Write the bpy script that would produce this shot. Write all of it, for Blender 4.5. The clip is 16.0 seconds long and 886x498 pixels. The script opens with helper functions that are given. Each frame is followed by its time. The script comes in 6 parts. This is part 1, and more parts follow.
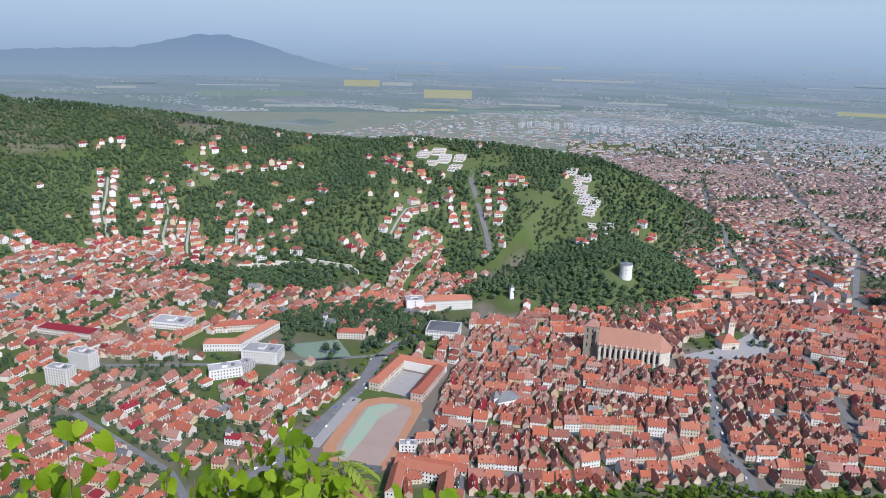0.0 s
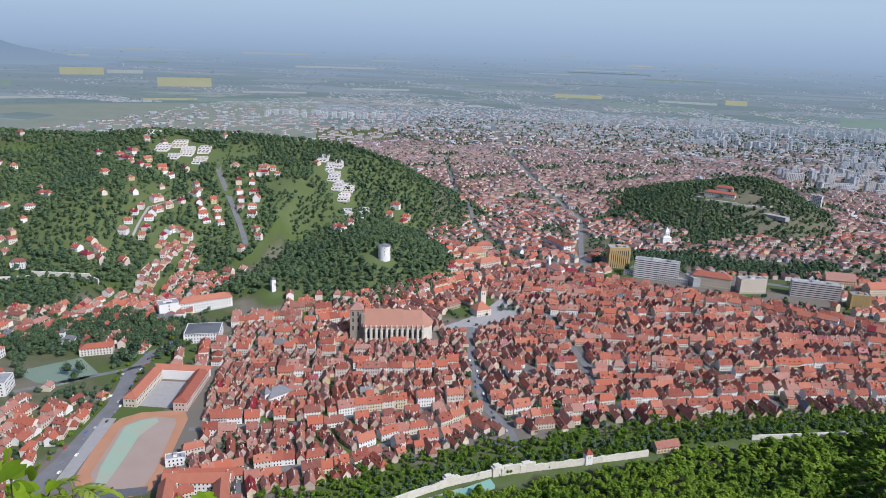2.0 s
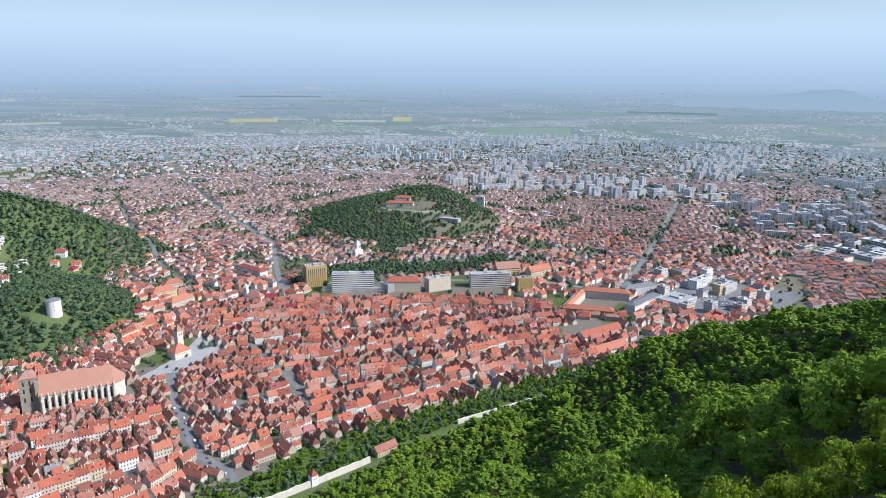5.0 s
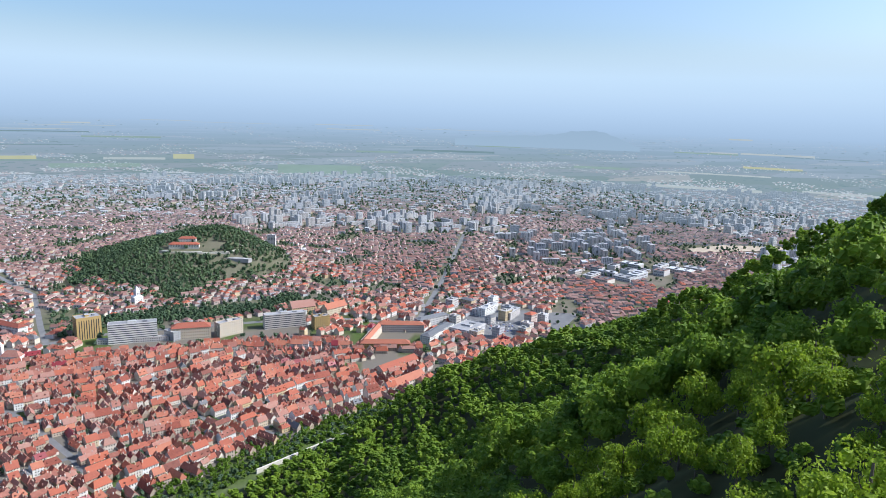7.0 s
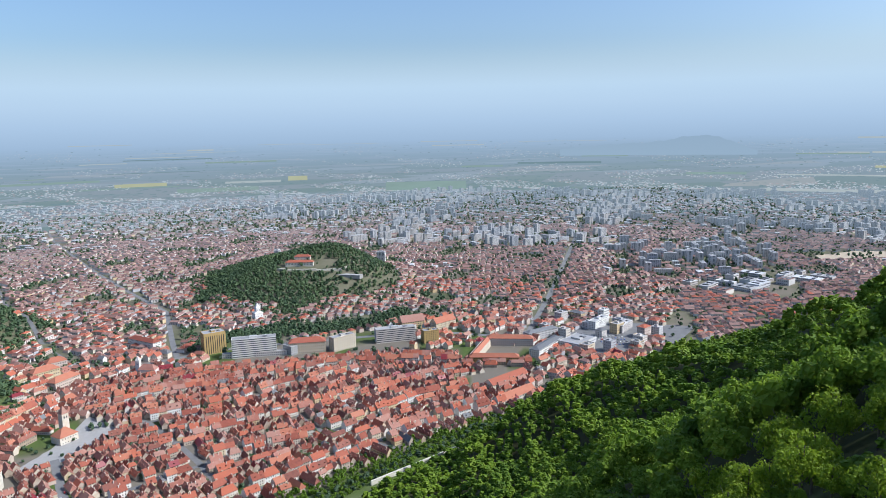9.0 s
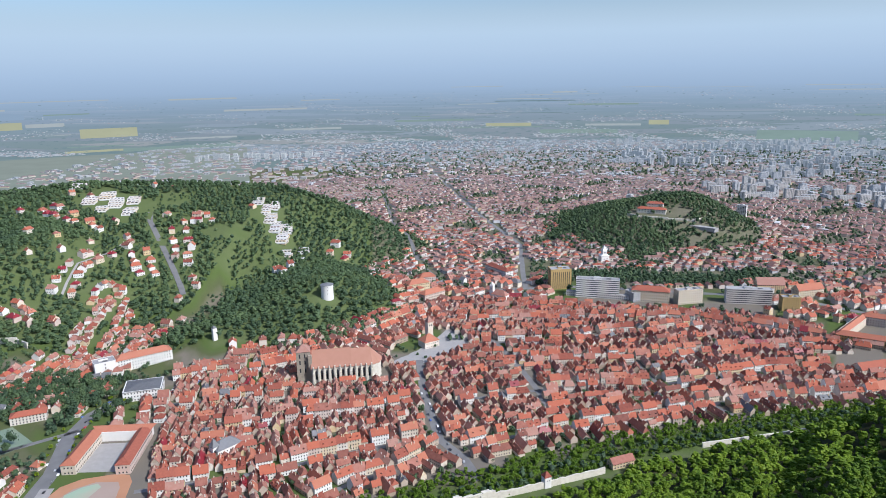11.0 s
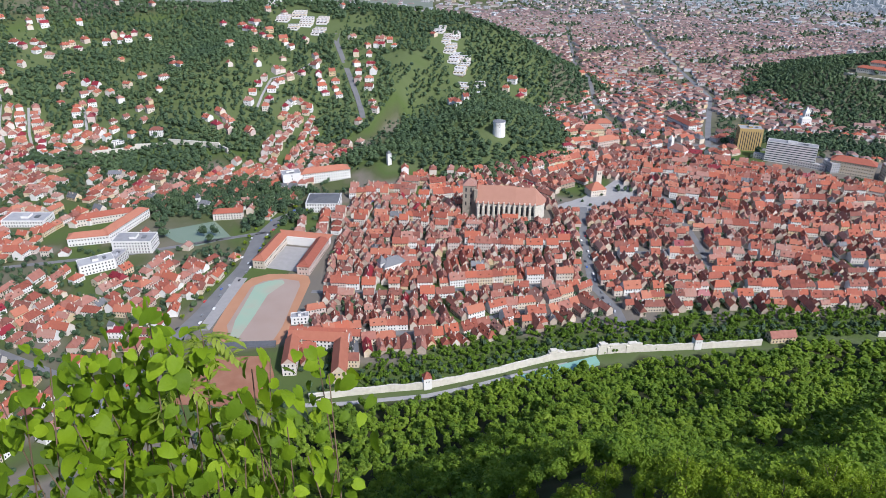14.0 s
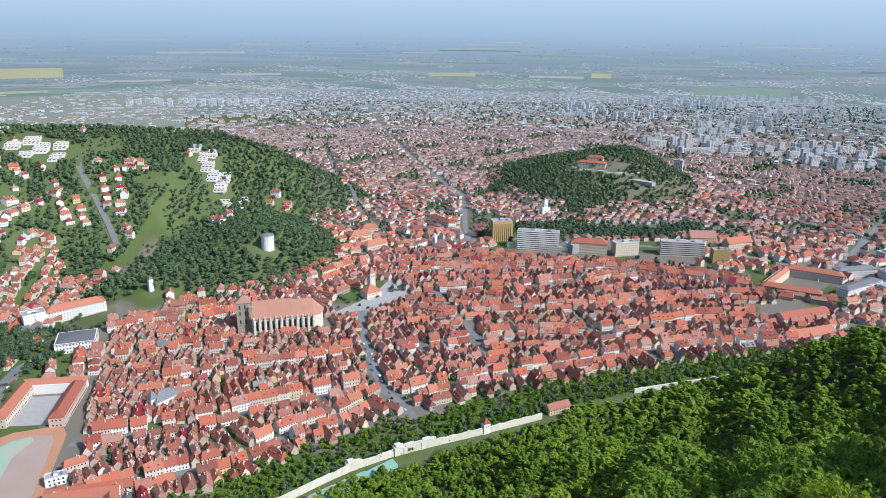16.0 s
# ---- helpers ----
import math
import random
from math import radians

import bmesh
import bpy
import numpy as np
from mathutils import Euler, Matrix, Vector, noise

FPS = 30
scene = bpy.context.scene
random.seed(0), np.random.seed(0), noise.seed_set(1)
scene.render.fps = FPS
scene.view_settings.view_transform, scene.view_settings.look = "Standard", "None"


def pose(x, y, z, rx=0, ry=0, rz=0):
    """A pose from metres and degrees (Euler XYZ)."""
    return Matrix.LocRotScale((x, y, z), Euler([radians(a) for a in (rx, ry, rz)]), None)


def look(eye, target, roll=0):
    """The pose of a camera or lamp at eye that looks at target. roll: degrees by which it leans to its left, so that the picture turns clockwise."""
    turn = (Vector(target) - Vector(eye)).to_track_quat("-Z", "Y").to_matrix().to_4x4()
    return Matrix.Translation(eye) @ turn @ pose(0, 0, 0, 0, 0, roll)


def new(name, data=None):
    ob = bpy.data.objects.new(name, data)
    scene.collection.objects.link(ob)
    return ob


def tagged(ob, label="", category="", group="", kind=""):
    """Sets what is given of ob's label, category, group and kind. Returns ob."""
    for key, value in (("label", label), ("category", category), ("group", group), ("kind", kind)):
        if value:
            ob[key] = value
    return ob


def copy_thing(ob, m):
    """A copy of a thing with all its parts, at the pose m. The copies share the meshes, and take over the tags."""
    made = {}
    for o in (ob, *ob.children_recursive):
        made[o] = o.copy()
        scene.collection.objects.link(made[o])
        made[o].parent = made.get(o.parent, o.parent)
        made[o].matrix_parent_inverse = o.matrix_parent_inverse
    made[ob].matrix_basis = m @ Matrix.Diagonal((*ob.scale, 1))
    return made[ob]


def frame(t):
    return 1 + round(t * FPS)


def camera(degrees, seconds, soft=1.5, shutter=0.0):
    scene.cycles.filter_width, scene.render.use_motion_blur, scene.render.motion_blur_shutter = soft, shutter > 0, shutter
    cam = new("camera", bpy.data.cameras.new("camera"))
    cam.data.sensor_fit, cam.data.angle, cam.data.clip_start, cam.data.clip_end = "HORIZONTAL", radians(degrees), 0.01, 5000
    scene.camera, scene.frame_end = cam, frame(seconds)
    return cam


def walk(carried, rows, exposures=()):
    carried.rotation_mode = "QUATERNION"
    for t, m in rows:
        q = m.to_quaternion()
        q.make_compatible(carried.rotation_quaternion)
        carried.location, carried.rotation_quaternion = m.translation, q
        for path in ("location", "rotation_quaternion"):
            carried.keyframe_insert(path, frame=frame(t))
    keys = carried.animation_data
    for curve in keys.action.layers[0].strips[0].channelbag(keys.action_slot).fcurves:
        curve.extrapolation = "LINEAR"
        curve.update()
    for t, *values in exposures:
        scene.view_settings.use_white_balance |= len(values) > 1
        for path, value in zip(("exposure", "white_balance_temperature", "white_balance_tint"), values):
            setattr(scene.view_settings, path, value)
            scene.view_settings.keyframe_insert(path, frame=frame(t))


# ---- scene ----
HEAD = 350.0  # height of the lookout over the old town
TURNS = [
    (0.0, 30.91, -15.93, 1.29), (0.5, 24.91, -16.91, 1.53), (1.0, 19.59, -17.05, 1.09),
    (1.5, 16.5, -16.91, 0.66), (2.0, 10.75, -16.43, 1.86), (2.5, 7.24, -17.05, 1.22),
    (3.0, 3.95, -17.01, 0.26), (3.5, 0.0, -16.75, -0.01), (4.0, -4.93, -16.23, 0.51),
    (4.2, -7.1, -15.82, 0.66), (6.3, -24.34, -12.24, 0.74), (6.5, -26.11, -12.21, 1.06),
    (7.0, -31.32, -10.82, 1.81), (7.5, -33.88, -9.7, 1.27), (8.0, -32.98, -7.82, 0.43),
    (8.5, -28.97, -8.54, -0.67), (9.0, -22.53, -9.78, -1.05), (9.5, -14.59, -10.68, -1.18),
    (10.0, -8.62, -11.43, -1.6), (10.2, -5.47, -11.94, -1.71), (12.3, 15.5, -19.42, 0.32),
    (12.5, 15.87, -20.94, 0.3), (13.0, 18.18, -24.77, 0.71), (13.5, 21.38, -25.91, -0.34),
    (14.0, 20.33, -26.57, 0.3), (14.5, 15.41, -26.34, 0.35), (15.0, 10.05, -24.8, 0.93),
    (15.5, 4.57, -21.87, 0.91), (16.0, 1.12, -17.74, 0.6),
]
cam = camera(64.2, 16.0, soft=0.9)
walk(cam, [(t, pose(-0.09 * max(0, 1 - t / 3), 0, HEAD, 90 + p, 0, y) @ pose(0, 0, 0, 0, 0, r)) for t, y, p, r in TURNS],
     exposures=[(t, s, 6060, tint) for t, s, tint in ((0, 0.03, 13), (2, -0.02, 13), (3.5, 0.23, 11), (7, 0.42, 9), (9, 0.26, 8), (12.5, 0.14, 13), (14.5, 0.12, 13), (16, 0.29, 9))])

# ---------------------------------------------------------------- light
SUN_DIR = Vector((0.63, -0.35, 0.64)).normalized()
world = bpy.data.worlds.new("sky")
scene.world = world
world.use_nodes = True
wn, wl = world.node_tree.nodes, world.node_tree.links
sky = wn.new("ShaderNodeTexSky")
sky.sky_type, sky.sun_disc = "NISHITA", False
sky.sun_elevation = math.asin(SUN_DIR.z)
sky.sun_rotation = math.atan2(SUN_DIR.x, SUN_DIR.y)
sky.altitude, sky.air_density, sky.dust_density, sky.ozone_density = 300, 1.0, 3.2, 4.5
wl.new(sky.outputs[0], wn["Background"].inputs[0])
wn["Background"].inputs[1].default_value = 0.15
sun = new("sun", bpy.data.lights.new("sun", "SUN"))
sun.data.energy, sun.data.angle, sun.data.color = 4.4, radians(0.6), (1.0, 0.97, 0.92)
sun.matrix_world = look(tuple(SUN_DIR * 900 + Vector((0, 0, 300))), (0, 0, 300))

# ---------------------------------------------------------------- materials
MATS = {}


def mat(name, ramp, rough=0.85, scale=0.4, detail=3.0, vary=0.5, noise_mix=0.5, bump=0.0, metal=0.0, spec=0.3, trans=0.0, attr="", glow=0.0):
    """A surface whose colour runs along ramp by a mix of a per-piece chance and a noise of its own in metres."""
    if name in MATS:
        return MATS[name]
    m = MATS[name] = bpy.data.materials.new(name)
    m.use_nodes = True
    n, l = m.node_tree.nodes, m.node_tree.links
    p = n["Principled BSDF"]
    p.inputs["Roughness"].default_value, p.inputs["Metallic"].default_value = rough, metal
    p.inputs["Specular IOR Level"].default_value = spec
    geo, ob = n.new("ShaderNodeNewGeometry"), n.new("ShaderNodeObjectInfo")
    add = n.new("ShaderNodeMath")
    add.operation = "ADD"
    l.new(geo.outputs["Random Per Island"], add.inputs[0])
    l.new(ob.outputs["Random"], add.inputs[1])
    fr = n.new("ShaderNodeMath")
    fr.operation = "FRACT"
    l.new(add.outputs[0], fr.inputs[0])
    chance = fr.outputs[0]
    if attr:
        a = n.new("ShaderNodeAttribute")
        a.attribute_name = attr
        chance = a.outputs["Fac"]
    pos = n.new("ShaderNodeNewGeometry").outputs["Position"]
    ns = n.new("ShaderNodeTexNoise")
    ns.inputs["Scale"].default_value, ns.inputs["Detail"].default_value = scale, detail
    l.new(pos, ns.inputs["Vector"])
    mix = n.new("ShaderNodeMix")
    mix.inputs[0].default_value = noise_mix
    l.new(chance, mix.inputs[2])
    l.new(ns.outputs["Fac"], mix.inputs[3])
    cr = n.new("ShaderNodeValToRGB")
    cr.color_ramp.elements[0].color, cr.color_ramp.elements[1].color = (*ramp[0], 1), (*ramp[-1], 1)
    for i, c in enumerate(ramp[1:-1], 1):
        cr.color_ramp.elements.new(i / (len(ramp) - 1)).color = (*c, 1)
    cr.color_ramp.elements[0].position, cr.color_ramp.elements[-1].position = 0.5 - vary, 0.5 + vary
    l.new(mix.outputs[0], cr.inputs[0])
    l.new(cr.outputs[0], p.inputs["Base Color"])
    if bump:
        b = n.new("ShaderNodeBump")
        b.inputs["Strength"].default_value, b.inputs["Distance"].default_value = 1.0, bump
        n2 = n.new("ShaderNodeTexNoise")
        n2.inputs["Scale"].default_value, n2.inputs["Detail"].default_value = scale * 6, 4
        l.new(pos, n2.inputs["Vector"])
        l.new(n2.outputs["Fac"], b.inputs["Height"])
        l.new(b.outputs[0], p.inputs["Normal"])
    if trans:
        t = n.new("ShaderNodeBsdfTranslucent")
        ms = n.new("ShaderNodeMixShader")
        ms.inputs[0].default_value = trans
        l.new(cr.outputs[0], t.inputs["Color"])
        l.new(p.outputs[0], ms.inputs[1])
        l.new(t.outputs[0], ms.inputs[2])
        l.new(ms.outputs[0], n["Material Output"].inputs[0])
    return m


TILE = mat("clay_tile", [(0.088, 0.033, 0.026), (0.212, 0.062, 0.043), (0.296, 0.095, 0.063), (0.365, 0.107, 0.062), (0.187, 0.069, 0.051)], scale=0.5, noise_mix=0.42, bump=0.06)
TILE_OLD = mat("old_clay_tile", [(0.092, 0.038, 0.033), (0.165, 0.064, 0.050), (0.235, 0.092, 0.068), (0.305, 0.135, 0.104), (0.325, 0.185, 0.148), (0.130, 0.064, 0.054)], scale=0.3, noise_mix=0.4, bump=0.06)
# brown plaster of the back houses, darkened for the shade they stand in
SHADED_WALL = mat("shaded_brown_plaster", [(0.26, 0.20, 0.155), (0.36, 0.29, 0.225), (0.43, 0.36, 0.30), (0.31, 0.25, 0.20)], scale=0.4, noise_mix=0.45, bump=0.01)
TILE_NEW = mat("new_clay_tile", [(0.291, 0.101, 0.065), (0.364, 0.137, 0.086), (0.404, 0.18, 0.122)], scale=0.2, noise_mix=0.5, bump=0.05)
RED_METAL = mat("red_sheet_roof", [(0.15, 0.014, 0.02), (0.26, 0.02, 0.03)], rough=0.5, spec=0.5, noise_mix=0.6)
GREY_ROOF = mat("grey_sheet_roof", [(0.07, 0.07, 0.075), (0.13, 0.135, 0.145), (0.20, 0.205, 0.22)], rough=0.6)
BITUMEN = mat("flat_roof_felt", [(0.16, 0.16, 0.17), (0.30, 0.30, 0.31), (0.46, 0.46, 0.46)], scale=0.15)
PLASTER = mat("plaster", [(0.434, 0.356, 0.255), (0.526, 0.465, 0.387), (0.589, 0.55, 0.503), (0.511, 0.387, 0.216), (0.62, 0.589, 0.558), (0.48, 0.379, 0.333), (0.558, 0.495, 0.387)], scale=0.3, noise_mix=0.2, bump=0.01)
WHITE = mat("white_plaster", [(0.607, 0.598, 0.570), (0.718, 0.708, 0.690)], scale=0.3, noise_mix=0.6)
PALE = mat("pale_concrete", [(0.34, 0.354, 0.386), (0.423, 0.428, 0.46), (0.515, 0.506, 0.501), (0.432, 0.386, 0.359), (0.57, 0.57, 0.589)], scale=0.1, noise_mix=0.15)
OCHRE = mat("ochre_panel", [(0.39, 0.265, 0.099), (0.468, 0.335, 0.154)], scale=0.3)
STONE = mat("grey_stone", [(0.192, 0.168, 0.136), (0.288, 0.256, 0.208), (0.36, 0.328, 0.272)], scale=0.5, noise_mix=0.8, bump=0.05)
LIME = mat("pale_wall_stone", [(0.40, 0.37, 0.30), (0.56, 0.53, 0.46), (0.66, 0.63, 0.56)], scale=0.35, noise_mix=0.85, bump=0.05)
PALE_ROOF = mat("pale_gravel_roof", [(0.34, 0.35, 0.37), (0.46, 0.47, 0.49), (0.56, 0.57, 0.58)], scale=0.15)
# far roof tile, its red greyed by haze put into the colour
TILE_FAR = mat("haze_toned_tile", [(0.140, 0.080, 0.070), (0.195, 0.105, 0.090), (0.245, 0.142, 0.122), (0.285, 0.185, 0.165)], scale=0.1, noise_mix=0.2)
GLASS = mat("window_glass", [(0.02, 0.025, 0.03), (0.05, 0.06, 0.07)], rough=0.15, spec=0.6)
ASPHALT = mat("asphalt", [(0.104, 0.104, 0.108), (0.160, 0.160, 0.164), (0.224, 0.224, 0.224)], scale=0.08, noise_mix=0.8, bump=0.01)
PAVING = mat("stone_paving", [(0.255, 0.246, 0.238), (0.357, 0.348, 0.340)], scale=0.2, noise_mix=0.8)
CLAY = mat("red_clay_track", [(0.336, 0.160, 0.088), (0.448, 0.240, 0.144)], scale=0.05, noise_mix=0.9)
TURF = mat("worn_turf", [(0.24, 0.37, 0.28), (0.29, 0.37, 0.28), (0.36, 0.33, 0.26)], scale=0.03, noise_mix=1.0, vary=0.2)
POOL = mat("teal_court", [(0.17, 0.35, 0.29), (0.24, 0.40, 0.33)], scale=0.05, noise_mix=0.9)
POND = mat("green_water", [(0.156, 0.209, 0.144), (0.204, 0.257, 0.18)], rough=0.25, scale=0.05)
EARTH = mat("red_earth", [(0.20, 0.085, 0.05), (0.28, 0.13, 0.08), (0.34, 0.19, 0.13)], scale=0.08, noise_mix=0.85, bump=0.05)
CLAY_YARD = mat("sandy_yard", [(0.36, 0.29, 0.21), (0.45, 0.38, 0.29)], scale=0.02, noise_mix=0.8)
WORN = mat("worn_pitch", [(0.27, 0.19, 0.15), (0.33, 0.25, 0.21), (0.36, 0.29, 0.25)], scale=0.03, noise_mix=0.9)
LEAF = mat("beech_leaves", [(0.066, 0.130, 0.019), (0.132, 0.226, 0.024), (0.202, 0.308, 0.029), (0.285, 0.39, 0.038)], scale=0.05, noise_mix=0.3, trans=0.47, attr="tint", spec=0.25, rough=0.6)
# woodland greens with the blue of the haze put into them
LEAF_FAR = mat("hazy_woodland_leaves", [(0.039, 0.066, 0.043), (0.057, 0.096, 0.052), (0.083, 0.130, 0.060), (0.116, 0.166, 0.072)], scale=0.02, noise_mix=0.35, trans=0.2, attr="tint", spec=0.2, rough=0.7)
BARK = mat("bark", [(0.09, 0.07, 0.05), (0.16, 0.13, 0.10)], scale=2.0, noise_mix=0.8, bump=0.03)


# ---------------------------------------------------------------- building blocks
class Mb:
    """Gathers the corners and faces of one mesh."""

    def __init__(self):
        self.v, self.f, self.m, self.slots = [], [], [], []

    def slot(self, material):
        if material not in self.slots:
            self.slots.append(material)
        return self.slots.index(material)

    def add(self, pts, faces, material):
        b, k = len(self.v), self.slot(material)
        self.v.extend(pts)
        self.f.extend([tuple(i + b for i in f) for f in faces])
        self.m.extend([k] * len(faces))

    def data(self, name):
        me = bpy.data.meshes.new(name)
        me.from_pydata(self.v, [], self.f)
        for s in self.slots:
            me.materials.append(s)
        me.polygons.foreach_set("material_index", self.m)
        me.update()
        return me


class Fr:
    """A level frame: origin, heading (degrees) and height, that turns local places into the world's."""

    def __init__(self, x, y, z=0.0, deg=0.0):
        self.x, self.y, self.z, self.deg = x, y, z, deg
        self.c, self.s = math.cos(radians(deg)), math.sin(radians(deg))

    def p(self, x, y, z=0.0):
        return (self.x + x * self.c - y * self.s, self.y + x * self.s + y * self.c, self.z + z)

    def sub(self, x, y, z=0.0, deg=0.0):
        return Fr(*self.p(x, y, z), self.deg + deg)


def part(name, mb, parent, label=""):
    ob = new(name, mb.data(name) if isinstance(mb, Mb) else mb)
    ob.parent = parent
    if label:
        tagged(ob, label)
    return ob


def thing(name, label, category, group="", kind="", at=None):
    ob = tagged(new(name), label, category, group, kind)
    ob.empty_display_size = 1.0
    return ob


BOX = [(0, 3, 2, 1), (4, 5, 6, 7), (0, 1, 5, 4), (1, 2, 6, 5), (2, 3, 7, 6), (3, 0, 4, 7)]


def box(mb, fr, x0, x1, y0, y1, z0, z1, material, top=None):
    pts = [fr.p(x, y, z) for z in (z0, z1) for x, y in ((x0, y0), (x1, y0), (x1, y1), (x0, y1))]
    if top is None:
        mb.add(pts, BOX, material)
    else:
        mb.add(pts, [BOX[0]] + BOX[2:], material)
        mb.add(pts[4:], [(0, 1, 2, 3)], top)


def gable(mb, fr, x0, x1, y0, y1, z0, rise, material, over=0.5, wall=None, wall_mb=None, thick=0.25):
    """A pitched roof whose ridge runs along x, with eaves that stand out; wall closes the gable ends."""
    ym = (y0 + y1) / 2
    k = rise / (ym - y0)
    a, b, zl = y0 - over, y1 + over, z0 - over * k
    xa, xb = x0 - over * 0.6, x1 + over * 0.6
    pts = [fr.p(*q) for q in ((xa, a, zl), (xb, a, zl), (xb, ym, z0 + rise), (xa, ym, z0 + rise), (xa, b, zl), (xb, b, zl),
                              (xa, a, zl - thick), (xb, a, zl - thick), (xb, ym, z0 + rise - thick), (xa, ym, z0 + rise - thick), (xa, b, zl - thick), (xb, b, zl - thick))]
    mb.add(pts, [(0, 1, 2, 3), (3, 2, 5, 4), (7, 6, 9, 8), (8, 9, 10, 11), (0, 6, 7, 1), (4, 5, 11, 10), (0, 3, 9, 6), (3, 4, 10, 9), (1, 7, 8, 2), (2, 8, 11, 5)], material)
    if wall:
        g = wall_mb or mb
        for x in (x0, x1):
            g.add([fr.p(x, y0, z0), fr.p(x, y1, z0), fr.p(x, ym, z0 + rise - thick * 1.2)], [(0, 1, 2)], wall)


def hip(mb, fr, x0, x1, y0, y1, z0, rise, material, over=0.5, inset=None):
    """A hipped roof, its ridge along x (a pyramid where the plan is square)."""
    ym, ins = (y0 + y1) / 2, (y1 - y0) / 2 if inset is None else inset
    ins = min(ins, (x1 - x0) / 2 - 0.05)
    xa, xb, a, b = x0 - over, x1 + over, y0 - over, y1 + over
    zl = z0 - 0.3
    pts = [fr.p(*q) for q in ((xa, a, zl), (xb, a, zl), (xb, b, zl), (xa, b, zl), (x0 + ins, ym, z0 + rise), (x1 - ins, ym, z0 + rise),
                              (xa, a, zl - 0.2), (xb, a, zl - 0.2), (xb, b, zl - 0.2), (xa, b, zl - 0.2))]
    mb.add(pts, [(0, 1, 5, 4), (1, 2, 5), (2, 3, 4, 5), (3, 0, 4), (6, 7, 1, 0), (7, 8, 2, 1), (8, 9, 3, 2), (9, 6, 0, 3), (9, 8, 7, 6)], material)


def windows(mb, fr, x0, x1, y, z0, floors, fh, step, out=-1, ww=1.0, wh=1.45, material=None):
    """Rows of panes on the wall at y, a little proud of it; out: the side it faces along y."""
    n = max(1, int((x1 - x0 - 0.8) / step))
    off = ((x1 - x0) - (n - 1) * step) / 2
    yy = y + 0.05 * out
    for f in range(floors):
        z = z0 + f * fh + 0.95
        for i in range(n):
            x = x0 + off + i * step
            q = [fr.p(x - ww / 2, yy, z), fr.p(x + ww / 2, yy, z), fr.p(x + ww / 2, yy, z + wh), fr.p(x - ww / 2, yy, z + wh)]
            mb.add(q if out < 0 else q[::-1], [(0, 1, 2, 3)], material or GLASS)


def raw_mesh(name, verts, quads, material, tint=None, tris=None):
    """A large mesh straight from arrays of corners and faces."""
    me = bpy.data.meshes.new(name)
    nq, nt = len(quads), 0 if tris is None else len(tris)
    me.vertices.add(len(verts))
    me.vertices.foreach_set("co", np.asarray(verts, np.float32).ravel())
    loops = np.concatenate([np.asarray(quads, np.int32).ravel(), np.asarray(tris, np.int32).ravel() if nt else np.zeros(0, np.int32)])
    me.loops.add(len(loops))
    me.loops.foreach_set("vertex_index", loops)
    me.polygons.add(nq + nt)
    starts = np.concatenate([np.arange(nq) * 4, nq * 4 + np.arange(nt) * 3]).astype(np.int32)
    me.polygons.foreach_set("loop_start", starts)
    me.update(calc_edges=True)
    me.polygons.foreach_set("use_smooth", np.zeros(nq + nt, bool))
    if tint is not None:
        at = me.attributes.new("tint", "FLOAT", "POINT")
        at.data.foreach_set("value", np.asarray(tint, np.float32))
    me.materials.append(material)
    me.validate()
    return me


# ---------------------------------------------------------------- the lie of the land
def seg_dist(x, y, line):
    """The distance of places from a polyline, and how far along it (0 to its number of legs) the nearest point lies; the third: the side (left positive)."""
    best = np.full(np.shape(x), 1e9)
    where, side = np.zeros(np.shape(x)), np.zeros(np.shape(x))
    for i, ((ax, ay), (bx, by)) in enumerate(zip(line, line[1:])):
        dx, dy = bx - ax, by - ay
        k = np.clip(((x - ax) * dx + (y - ay) * dy) / (dx * dx + dy * dy), 0, 1)
        d = np.hypot(x - ax - k * dx, y - ay - k * dy)
        s = np.sign(dx * (y - ay) - dy * (x - ax))
        m = d < best
        best, where, side = np.where(m, d, best), np.where(m, i + k, where), np.where(m, s, side)
    return best, where, side


# the foot of the near mountain, from the south-west corner of the old town to its far end
FOOT = [(-900, -300), (-520, 60), (-330, 230), (-262, 345), (-225, 388), (-168, 419), (-76, 497), (30, 550), (112, 598), (243, 656), (375, 701), (482, 770), (600, 815), (800, 850), (1100, 900), (1500, 700), (2600, -200)]
# the crest of the hills behind the valley on the west side, and its heights
CREST = [(-2600, 300), (-1690, 868), (-1418, 1108), (-1177, 1227), (-1009, 1306), (-874, 1340), (-675, 1395), (-491, 1417), (-378, 1400)]
CREST_Z = [300, 221, 186, 150, 138, 152, 144, 132, 108]

# the spur that runs down from the near mountain to the far end of the old town, and its heights
SPUR = [(516, 158), (474, 214), (465, 234), (453, 256), (447, 281), (442, 319), (439, 364), (440, 422), (446, 500), (444, 541)]
SPUR_Z = [333, 314, 294, 277, 259, 232, 199, 166, 132, 112]
# a nearer, lower spur of it
SPUR_NEAR = [(229, 100), (216, 104), (196, 120), (179, 145), (170, 164), (160, 187)]
SPUR_NEAR_Z = [295, 289, 274, 252, 232, 206]


